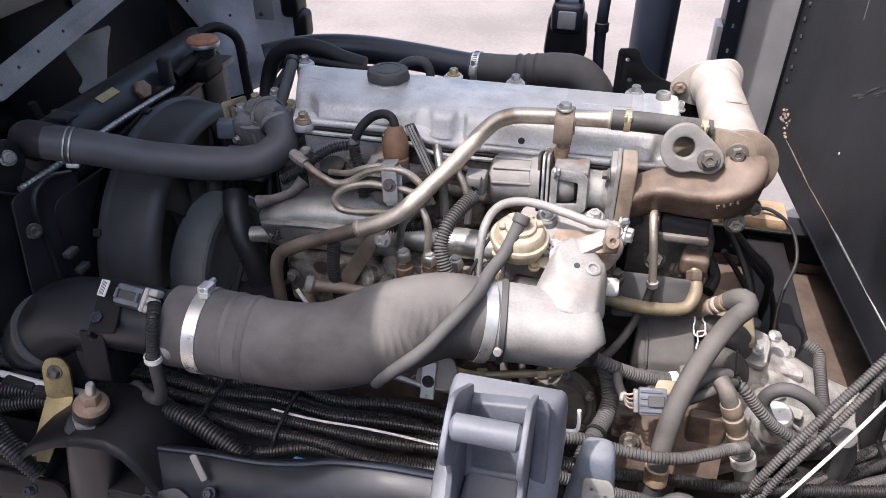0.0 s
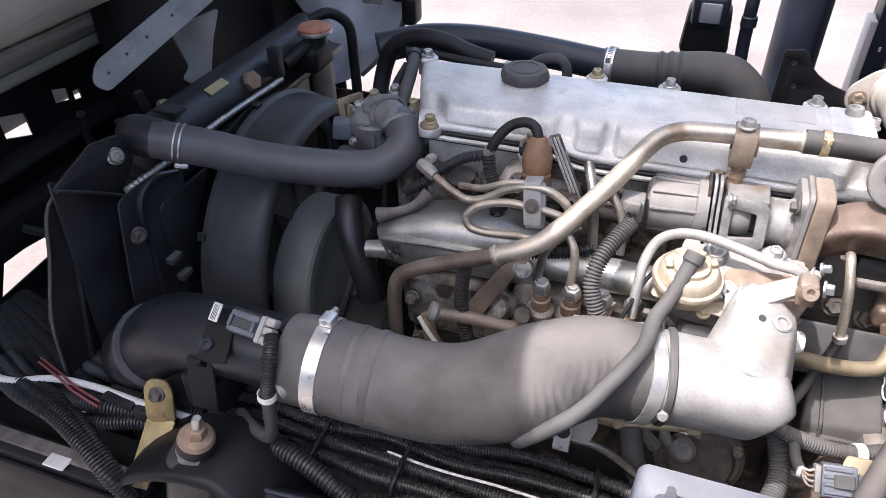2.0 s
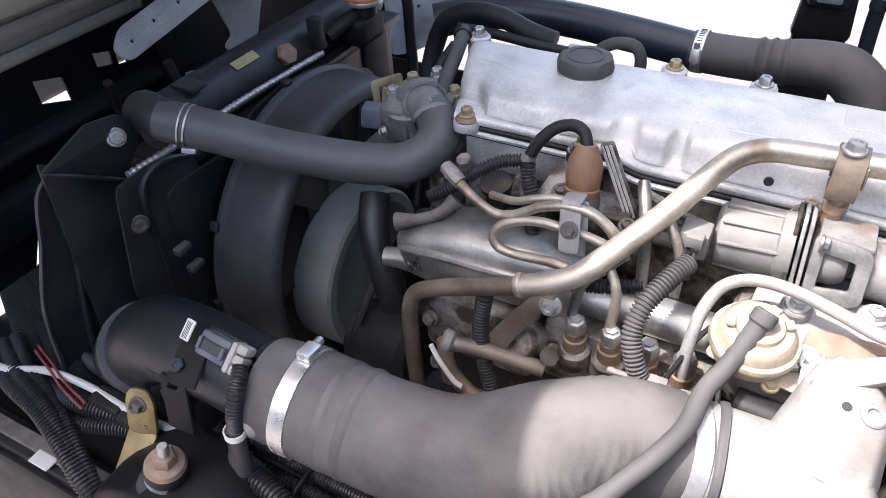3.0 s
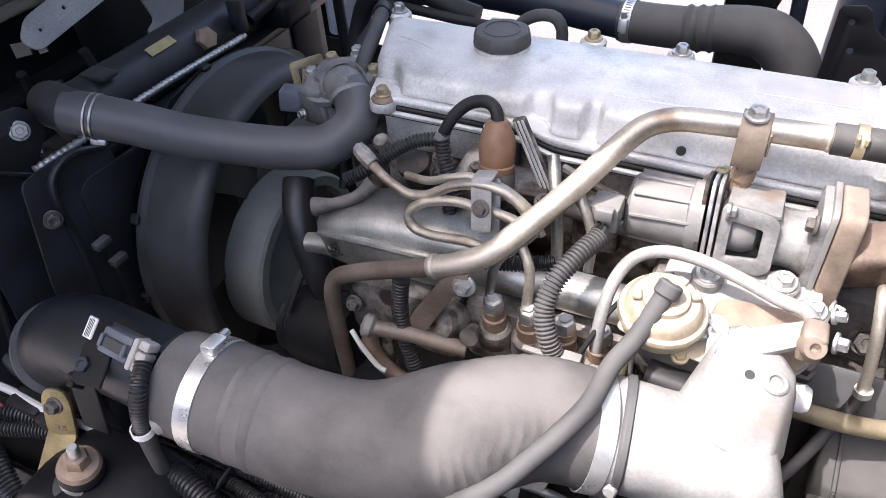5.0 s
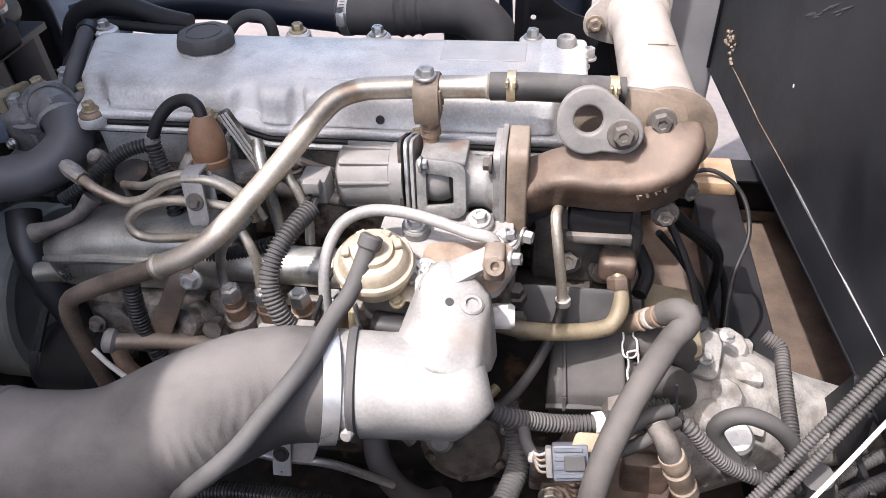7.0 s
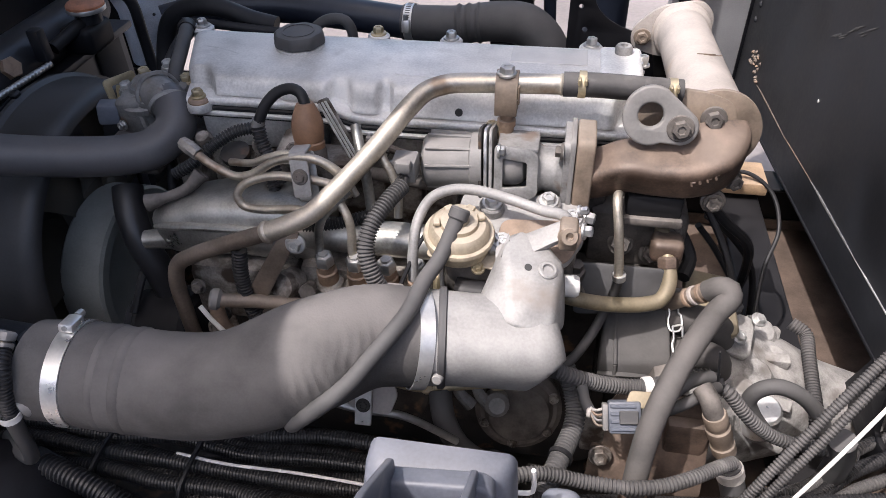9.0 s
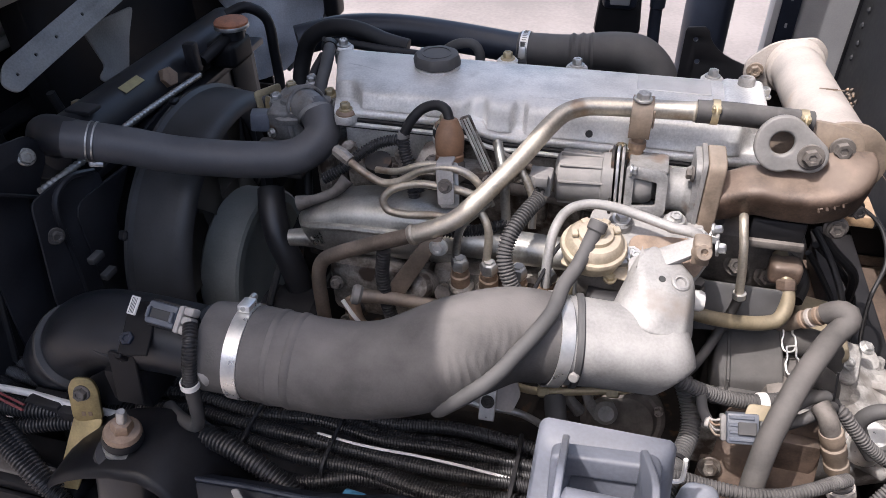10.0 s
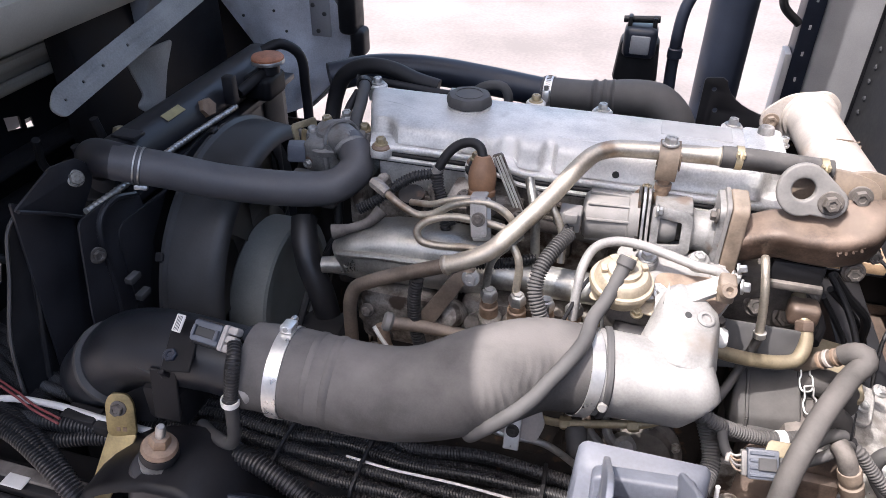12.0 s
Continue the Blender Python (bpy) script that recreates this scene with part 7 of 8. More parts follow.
    part("box_lip", rbox((-0.047, -0.003, -0.005), (0.048, 0.004, 0.004), 0.002, 2, frame_of((0.146, 0.832, 0.876), (1, 0, 0.16), (0, -0.4, 1))), PLASTIC_DUSTY, p)
    for cx, cy, cz in ((0.191, 0.886, 0.941), (0.198, 0.862, 0.922)):
        cm = frame_of((cx, cy, cz), (1, 0, 0.15), (0, -0.75, 0.65))
        loop = [(-0.0065, 0.018), (0.005, 0.019), (0.006, 0.004), (0.0085, 0.002), (0.0085, -0.014), (0.0045, -0.019), (-0.0055, -0.018), (-0.0075, -0.004), (-0.0055, 0.002), (-0.0065, 0.018)]
        part("wire_clip", sweep([cm @ Vector((u, w, 0.002 + 0.004 * (w < -0.01))) for u, w in loop], 0.0014, 0.0022, 8), WHITE_STEEL, p, "bright wire spring clip")
    for yy, z in ((0.900, 0.925), (0.872, 0.890)):
        part("side_stub", sweep([(0.180, yy, z), (0.225, yy + 0.004, z - 0.004), (0.26, yy + 0.02, z - 0.03), (0.27, yy + 0.03, z - 0.06)], 0.021, 0.01, 18), HOSE_TAN, p)
    h = thing("drain_hose", (0.2, 0.78, 0.85), "thick dusty rubber hose hooking over the gearbox", "hose")
    part("hose_body", sweep([(0.222, 0.877, 0.998), (0.232, 0.872, 1.010), (0.243, 0.866, 1.013), (0.244, 0.857, 1.006), (0.231, 0.845, 0.998), (0.206, 0.805, 0.992), (0.182, 0.765, 0.975), (0.164, 0.730, 0.955), (0.155, 0.712, 0.931), (0.148, 0.693, 0.900), (0.144, 0.676, 0.865), (0.144, 0.668, 0.835)], 0.0142, 0.006, 24), HOSE_TAN, h)
    part("joint_pipe", sweep([(0.175, 0.91, 0.935), (0.190, 0.897, 0.957), (0.206, 0.886, 0.979), (0.226, 0.875, 1.002)], 0.0105, 0.006, 18), PIPE_BROWN, h, "brown pipe stub")
    for k, q in enumerate(((0.203, 0.8875, 0.975), (0.209, 0.884, 0.983), (0.216, 0.880, 0.991))):
        part("wrap_band", lathe([(0.0108, -0.003), (0.0128, -0.002), (0.0128, 0.002), (0.0108, 0.003)], q, (0.6, -0.35, 0.72), 20, ring=True), (COPPER, CREAM, COPPER)[k], h)
    part("lower_cuff", lathe([(0.0142, -0.014), (0.0165, -0.012), (0.0165, -0.003), (0.0155, 0.0), (0.0165, 0.003), (0.0165, 0.012), (0.0142, 0.014)], (0.1442, 0.669, 0.842), (0, 0.2, 1), 22, ring=True), COPPER, h, "brown cuff")
    part("lower_pipe", sweep([(0.144, 0.667, 0.832), (0.144, 0.664, 0.80), (0.143, 0.66, 0.74)], 0.0118, 0.01, 16), RUBBER_GREY, h)
    # gearbox casting
    g = thing("gearbox", (0.35, 1.0, 0.5), "chalky white cast aluminium gearbox housing covered in dust", "gearbox")
    bm = sweep([(0.215, 0.98, 0.70), (0.26, 0.985, 0.70), (0.36, 0.99, 0.69), (0.46, 1.0, 0.67), (0.60, 1.02, 0.64), (1.0, 1.05, 0.60)], [0.158, 0.152, 0.108, 0.072, 0.05, 0.04], 0.02, 28)
    part("case", bm, CHALK, g, angle=60)
    for a in (20, 50, 80, 110, 140):
        d = Vector((0, -math.cos(math.radians(a)), math.sin(math.radians(a))))
        part("case_rib", rbox((-0.055, -0.009, -0.02), (0.06, 0.009, 0.006), 0.004, 2, frame_of(Vector((0.33, 0.985, 0.69)) + d * 0.112, (1, 0.05, -0.42), d)), CHALK, g)
    part("top_plate", slab(rounded([(-0.04, -0.03), (0.035, -0.036), (0.045, 0.03), (-0.045, 0.035)], 0.012), 0.012, frame_of((0.285, 0.965, 0.848), (1, 0, -0.3), (0.3, -0.3, 1)), ((0.02, 0.0, 0.006),), 0.003, 2), CHALK, g, "chalky cover plate")
    for x, y, z, s in ((0.335, 0.93, 0.80, 0.030), (0.37, 0.975, 0.79, 0.026), (0.31, 0.90, 0.80, 0.022), (0.355, 1.02, 0.80, 0.03), (0.40, 0.95, 0.755, 0.024)):
        part("cast_boss", lathe([(s * 1.1, -0.03), (s, 0.0), (s * 0.7, 0.008), (s * 0.3, 0.009)], (x, y, z), (0.25, -0.25, 1), 9), CHALK, g)
    part("bell_flange", slab(rounded([(-0.03, -0.05), (0.035, -0.045), (0.03, 0.045), (-0.03, 0.05)], 0.01), 0.014, frame_of((0.250, 0.955, 0.905), (1, 0, 0), (0.1, -0.25, 1)), (), 0.004, 2), PIPE_TAN, g, "tan dusty flange")
    bolt(g, (0.30, 0.94, 0.862), (0.3, -0.3, 1), 0.008, 0.006, STEEL)
    bolt(g, (0.335, 0.985, 0.857), (0.3, -0.3, 1), 0.008, 0.006, STEEL)
    part("speed_sender", lathe([(0.028, 0), (0.028, 0.02), (0.024, 0.026), (0.024, 0.05), (0.020, 0.055)], (0.343, 0.885, 0.745), (-0.05, -0.3, 1), 24), WHITE_STEEL, g, "bright capped sender")
    # bell housing side and steel plate with plug
    q = thing("clutch_lever_guard", (0.16, 0.78, 0.75), "brown dusty steel guard plate with a bolt", "bracket")
    part("plate", slab(rounded([(-0.07, -0.11), (0.08, -0.11), (0.085, 0.03), (-0.03, 0.035), (-0.06, -0.01)], 0.012), 0.006, frame_of((0.165, 0.795, 0.845), (1, 0, 0), (0, -0.9, 0.5))), RUST, q)
    part("tab", rbox((0.085, 0.77, 0.785), (0.115, 0.785, 0.86), 0.004), ALU_DIRTY, q)
    bolt(q, (0.112, 0.755, 0.80), (0, -1, 0.4), 0.011, 0.008, ALU_DIRTY, 1.4)
    part("fold", rbox((0.19, 0.77, 0.77), (0.245, 0.79, 0.86), 0.006), RUST, q)
    c = thing("wire_plug", (0.13, 0.73, 0.90), "dusty blue-grey electric plug with pale leads", "plug")
    pm = frame_of((0.128, 0.730, 0.918), (1, 0.02, 0.14), (0.0, -0.75, 0.65))
    part("plug_body", rbox((-0.020, -0.019, -0.010), (0.018, 0.019, 0.008), 0.003, 2, pm), SENSOR_BLUE, c)
    for w in (-0.013, -0.004, 0.005, 0.014):
        part("plug_rib", rbox((-0.018, w - 0.0022, 0.006), (0.012, w + 0.0022, 0.0105), 0.001, 1, pm), SENSOR_BLUE, c)
    part("latch", rbox((-0.008, -0.007, 0.010), (0.014, 0.009, 0.0125), 0.001, 1, pm), PLASTIC_DUST, c)
    part("plug_skirt", rbox((0.018, -0.016, -0.008), (0.028, 0.016, 0.006), 0.003, 2, pm), PLASTIC_DUST, c)
    part("rear_collar", rbox((-0.027, -0.016, -0.008), (-0.020, 0.016, 0.006), 0.002, 2, pm), PLASTIC_GREY, c, "pale plug collar")
    part("tan_clip", slab(rounded([(-0.020, -0.008), (0.030, -0.008), (0.030, 0.010), (-0.014, 0.010)], 0.004), 0.004, frame_of((0.146, 0.742, 0.936), (1, 0, 0.05), (0, -0.6, 0.8))), PIPE_TAN, c, "tan plastic clip")
    for k, mm in enumerate((TAN, PLASTIC_GREY, COPPER, WHITE_DUST)):
        w = -0.011 + 0.007 * k
        part("lead", sweep([pm @ Vector((-0.025, w, 0)), pm @ Vector((-0.034, w * 0.8, 0.003)), (0.088, 0.735, 0.914 + 0.002 * k)], 0.0016, 0.004, 6), mm, c)
    part("lead_cuff", lathe([(0.0075, 0), (0.0085, 0.001), (0.0085, 0.005), (0.006, 0.006)], (0.084, 0.737, 0.913), (0.9, -0.2, 0.1), 16, ring=True), WHITE_DUST, c, "white rimmed sleeve end")
    part("lead_sleeve", sweep([(0.087, 0.736, 0.914), (0.080, 0.745, 0.922), (0.075, 0.757, 0.936)], 0.0068, 0.004, 12), RUBBER_GREY, c)
    # corrugated conduits
    gname = "dusty conduits beside the gearbox"

    def con(pts, r, label="dusty grey corrugated conduit beside the gearbox", m=None):
        hose("conduit", pts, r, m or CONDUIT_DUST, label, "conduit", gname, 12, rib=(0.0046, min(0.0018, r * 0.15)))

    con([(0.040, 0.755, 0.958), (0.062, 0.758, 0.946), (0.084, 0.767, 0.931), (0.106, 0.775, 0.919), (0.131, 0.784, 0.909), (0.157, 0.790, 0.907), (0.189, 0.805, 0.904), (0.216, 0.818, 0.903), (0.238, 0.822, 0.904)], 0.0105)
    con([(0.236, 0.806, 0.912), (0.256, 0.795, 0.907), (0.271, 0.790, 0.891), (0.286, 0.785, 0.876), (0.309, 0.785, 0.854), (0.337, 0.785, 0.839), (0.374, 0.785, 0.832), (0.43, 0.79, 0.82)], 0.0092)
    tie = thing("loom_tie", (0.24, 0.80, 0.92), "black cable tie with a long upright tail on the conduits", "cable tie")
    part("tie_band", lathe([(0.0115, -0.004), (0.0130, -0.004), (0.0130, 0.004), (0.0115, 0.004)], (0.241, 0.806, 0.910), (0.9, -0.3, 0.1), 18, ring=True), PLASTIC, tie)
    part("tie_head", rbox((0.236, 0.790, 0.914), (0.248, 0.802, 0.926), 0.002), PLASTIC, tie)
    part("tie_tail", sweep([(0.240, 0.795, 0.924), (0.237, 0.797, 0.945), (0.233, 0.800, 0.972)], 0.0015, 0.005, 6), PLASTIC, tie)
    hose("loom_lead", [(0.165, 0.748, 0.905), (0.185, 0.755, 0.912), (0.205, 0.760, 0.925), (0.225, 0.775, 0.928), (0.240, 0.79, 0.920)], 0.0072, HOSE_DARK, "short taped lead between plug and conduits", "wire")
    hose("loom_lead", [(0.165, 0.752, 0.912), (0.188, 0.770, 0.930), (0.210, 0.785, 0.936), (0.232, 0.80, 0.926)], 0.0085, RUBBER_GREY, "short taped lead between plug and conduits", "wire")
    single("conduit_ring", lathe([(0.0105, -0.006), (0.0125, -0.005), (0.0125, 0.005), (0.0105, 0.006)], (0.158, 0.790, 0.907), (1, 0.35, -0.05), 18), WHITE, "white ring on the dusty conduit", "ring")
    con([(-0.02, 0.600, 0.945), (0.02, 0.622, 0.938), (0.045, 0.631, 0.929), (0.08, 0.637, 0.915), (0.13, 0.640, 0.910), (0.165, 0.650, 0.905), (0.20, 0.668, 0.901), (0.235, 0.696, 0.888), (0.258, 0.715, 0.876)], 0.0085, m=HOSE_DARK)
    con([(0.0, 0.62, 0.89), (0.08, 0.655, 0.845), (0.15, 0.68, 0.82), (0.25, 0.705, 0.80), (0.36, 0.725, 0.80), (0.5, 0.74, 0.82)], 0.009, m=CONDUIT)
    con([(0.0, 0.61, 0.875), (0.10, 0.64, 0.82), (0.2, 0.665, 0.79), (0.33, 0.685, 0.775), (0.5, 0.69, 0.79)], 0.009)
    con([(0.275, 0.705, 0.785), (0.30, 0.722, 0.832), (0.36, 0.767, 0.912), (0.42, 0.812, 0.985), (0.47, 0.85, 1.05), (0.515, 0.88, 1.10)], 0.0068, "thick corrugated conduit rising to the body wall", CONDUIT_DUST)
    con([(0.285, 0.70, 0.765), (0.32, 0.722, 0.832), (0.375, 0.762, 0.905), (0.43, 0.805, 0.98), (0.48, 0.84, 1.045), (0.515, 0.865, 1.09)], 0.0060, "thick corrugated conduit rising to the body wall", CONDUIT_DUST)
    hose("white_strap", [(0.303, 0.692, 0.768), (0.335, 0.708, 0.821), (0.390, 0.747, 0.893), (0.445, 0.790, 0.967), (0.515, 0.845, 1.060)], 0.0026, WHITE, "white plastic strap along the conduit", "strap", seg=8)
    hose("loop_cable", [(0.335, 0.835, 0.79), (0.314, 0.838, 0.818), (0.302, 0.84, 0.845), (0.309, 0.84, 0.867), (0.328, 0.84, 0.878), (0.355, 0.84, 0.870), (0.381, 0.84, 0.848), (0.403, 0.84, 0.816), (0.42, 0.84, 0.78)], 0.0105, RUBBER_GREY, "dusty hose looping over the gearbox", "hose")
    hose("loop_hose", [(0.40, 0.78, 0.86), (0.415, 0.79, 0.81), (0.42, 0.80, 0.75)], 0.017, RUBBER_GREY, "thick dusty hose beside the gearbox", "hose")
    cp = thing("clutch_pipe", (0.24, 0.76, 0.85), "stepped brown and tan clutch pipe coupling", "pipe")
    part("upper_end", sweep([(0.214, 0.765, 0.945), (0.222, 0.752, 0.940), (0.230, 0.745, 0.922)], 0.0120, 0.006, 18), IRON_DUSTY, cp)
    part("coupling", lathe([(0.0135, 0), (0.0145, 0.003), (0.0145, 0.016), (0.0128, 0.018), (0.0128, 0.024), (0.0150, 0.026), (0.0150, 0.042), (0.0135, 0.046), (0.0135, 0.056), (0.0150, 0.058), (0.0150, 0.072), (0.012, 0.075)], (0.2295, 0.745, 0.925), (0.36, 0.0, -0.93), 24), TAN, cp, "tan stepped coupling")
    part("lower_end", sweep([(0.256, 0.745, 0.858), (0.262, 0.742, 0.842), (0.267, 0.740, 0.828)], 0.0120, 0.006, 18), IRON_DUSTY, cp)
    hose("grey_pipe", [(0.265, 0.740, 0.834), (0.270, 0.737, 0.820), (0.280, 0.73, 0.790), (0.292, 0.725, 0.74), (0.300, 0.72, 0.68)], 0.0160, RUBBER_GREY, "thick grey hose standing upright", "hose", seg=18)
    single("hose_end_ring", lathe([(0.0160, -0.009), (0.0178, -0.007), (0.0178, 0.007), (0.0160, 0.009)], (0.2685, 0.738, 0.825), (0.34, -0.1, -0.94), 22), WHITE_DUST, "pale ring on the hose end", "ring")
    con([(0.055, 0.79, 0.925), (0.066, 0.775, 0.902), (0.072, 0.755, 0.886), (0.070, 0.735, 0.876), (0.062, 0.710, 0.872), (0.052, 0.68, 0.872), (0.042, 0.65, 0.865), (0.035, 0.63, 0.84)], 0.0130, "taped thick conduit going down by the engine", RUBBER_GREY)
    single("cable_tie", lathe([(0.0135, -0.003), (0.0152, -0.003), (0.0152, 0.003), (0.0135, 0.003)], (0.057, 0.695, 0.872), (-0.3, -0.95, 0.0), 18, ring=True), PLASTIC, "black cable tie round the taped conduit", "cable tie")
    con([(0.40, 1.03, 0.815), (0.42, 1.016, 0.808), (0.42, 0.984, 0.800), (0.42, 0.937, 0.785), (0.42, 0.899, 0.774), (0.42, 0.86, 0.75)], 0.0105)
    for k in range(5):
        con([(0.30, 0.66 + 0.02 * k, 0.76 + 0.004 * k), (0.38, 0.69 + 0.02 * k, 0.765), (0.45, 0.72 + 0.03 * k, 0.78 - 0.008 * k), (0.55, 0.74 + 0.04 * k, 0.80 - 0.01 * k)], 0.009 + 0.001 * (k % 2), m=CONDUIT if k % 2 else CONDUIT_DUST)
    # thin loose wires towards the rear
    for pts, r in (
        ([(0.25, 1.10, 0.98), (0.29, 1.12, 0.93), (0.335, 1.14, 0.88), (0.36, 1.18, 0.80), (0.37, 1.22, 0.68), (0.37, 1.24, 0.52)], 0.008),
        ([(0.27, 1.20, 0.95), (0.32, 1.215, 0.965), (0.365, 1.195, 0.945), (0.38, 1.15, 0.905), (0.36, 1.10, 0.86), (0.352, 1.04, 0.80), (0.36, 0.98, 0.76), (0.375, 0.93, 0.75)], 0.0034),
        ([(0.26, 1.12, 0.94), (0.32, 1.16, 0.87), (0.37, 1.19, 0.79), (0.40, 1.21, 0.68), (0.41, 1.22, 0.52)], 0.006),
        ([(0.24, 1.08, 0.95), (0.28, 1.10, 0.89), (0.33, 1.11, 0.80), (0.35, 1.12, 0.68), (0.355, 1.12, 0.52)], 0.005),
        ([(0.29, 0.98, 0.90), (0.275, 1.0, 0.945), (0.255, 1.03, 0.98), (0.235, 1.07, 1.0)], 0.005),
        ([(0.20, 1.0, 0.99), (0.215, 0.98, 0.965), (0.205, 0.95, 0.955)], 0.010),
    ):
        hose("loose_cable", pts, r, RUBBER, "loose dusty cable behind the engine", "cable", "loose cables behind the engine", 10)
    s = thing("gear_sender", (0.285, 0.975, 0.89), "small black switch with a flared rubber cap", "switch")
    part("cap", lathe([(0.018, 0), (0.020, 0.006), (0.014, 0.012), (0.008, 0.02), (0.007, 0.03)], (0.287, 0.978, 0.878), (-0.2, 0.2, 1), 18), RUBBER, s)
    w = thing("wooden_board", (0.33, 1.3, 0.92), "weathered wooden board wedged behind the exhaust pipe", "board")
    part("board", rbox((0.215, 1.20, 0.930), (0.362, 1.27, 0.952), 0.003), WOOD, w)
    # frame cross parts behind
    u = thing("dust_tray", (0.5, 1.2, 0.5), "flat steel tray covered in red-brown dust below the cables", "tray")
    part("tray", rbox((0.215, 0.60, 0.50), (1.6, 1.69, 0.512), 0.003), DIRT, u)
    part("tray_lip", rbox((0.215, 0.600, 0.5125), (1.6, 0.606, 0.54), 0.001, 1), DIRT, u)
    part("tray_lip", rbox((0.215, 1.684, 0.5125), (1.6, 1.690, 0.54), 0.001, 1), DIRT, u)
    x = thing("cross_member", (0.42, 1.3, 0.7), "black frame cross member with a row of holes", "frame")
    part("beam", rbox((0.42, 0.62, 0.53), (0.48, 1.66, 0.62), 0.01), PAINT_DARK, x)
    part("flange", rbox((0.405, 0.62, 0.621), (0.495, 1.66, 0.629), 0.002, 1), PAINT_DARK, x)


make_right_side()


# ---------------------------------------------------------------- battery tray in the lower right
def make_battery_tray():
    t = thing("battery_box", (0.15, 0.48, 0.6), "black battery box with a bright bent rail and a warning label", "battery box")
    part("rail", sweep([(0.035, 0.50, 0.968), (0.10, 0.50, 0.992), (0.17, 0.50, 1.010), (0.215, 0.498, 1.024), (0.235, 0.492, 1.022), (0.248, 0.485, 1.005), (0.252, 0.48, 0.98)], 0.0058, 0.006, 8, flat=0.35, up=(0, 0, 1)), STEEL, t, "bright bent steel rail")
    part("box_side", rbox((0.03, 0.505, 0.70), (0.26, 0.515, 0.955), 0.003), PLASTIC, t)
    part("box_end", rbox((0.03, 0.40, 0.70), (0.04, 0.505, 0.94), 0.003), PLASTIC, t)
    lab = part("warning_label", rbox((-0.021, -0.03, 0), (0.021, 0.024, 0.0014), 0, 1, frame_of((0.152, 0.498, 0.938), (1, 0, 0.10), (0, -1, 0.35))), WHITE, t, "white label with a yellow warning head")
    m = frame_of((0.152, 0.498, 0.938), (1, 0, 0.10), (0, -1, 0.35))
    part("label_head", rbox((-0.021, 0.012, 0.0014), (0.021, 0.0245, 0.0022), 0, 1, m), LABEL_BRIGHT, lab)
    letters("WARNING", 0.0088, m @ Matrix.Translation((0, 0.0165, 0.0026)), PRINT, lab)
    letters("FRONT OF", 0.0062, m @ Matrix.Translation((-0.004, 0.002, 0.0018)), PRINT, lab)
    letters("BEYOND", 0.0062, m @ Matrix.Translation((-0.004, -0.009, 0.0018)), PRINT, lab)
    c = thing("terminal_cover", (0.06, 0.52, 0.95), "grey plastic terminal cover with a bright wire bail", "cover")
    part("cover", rbox((0.020, 0.510, 0.900), (0.084, 0.560, 1.036), 0.012, 3, taper=(0.55, 0.7)), BOOT_BLUE, c, "blue-grey rubber boot")
    part("pierced_plate", slab(rounded([(-0.018, -0.024), (0.018, -0.024), (0.013, 0.004), (0.008, 0.009), (-0.018, 0.009)], 0.004), 0.003, frame_of((0.058, 0.502, 1.006), (1, 0, 0.05), (0, -0.85, 0.5)), ((-0.009, -0.002, 0.0025), (-0.008, -0.013, 0.0025), (0.006, -0.009, 0.003))), PLASTIC_GREY, c, "pale pierced plate")
    part("wire_bail", sweep([(0.040, 0.498, 0.945), (0.040, 0.497, 0.985), (0.070, 0.500, 0.990), (0.098, 0.500, 0.965)], 0.003, 0.004, 8), WHITE_STEEL, c)
    d = thing("blue_grey_cover", (0.25, 0.44, 0.9), "glossy blue-grey rounded plastic cover", "cover")
    part("cover", rbox((0.195, 0.38, 0.85), (0.29, 0.49, 1.016), 0.022, 4), COVER_BLUE, d)
    e = hose("grey_elbow", [(0.125, 0.53, 0.89), (0.13, 0.535, 0.94), (0.15, 0.54, 0.960), (0.170, 0.54, 0.950), (0.178, 0.535, 0.91)], 0.011, PLASTIC_DUST, "short grey rubber elbow behind the rail", "hose")


make_battery_tray()


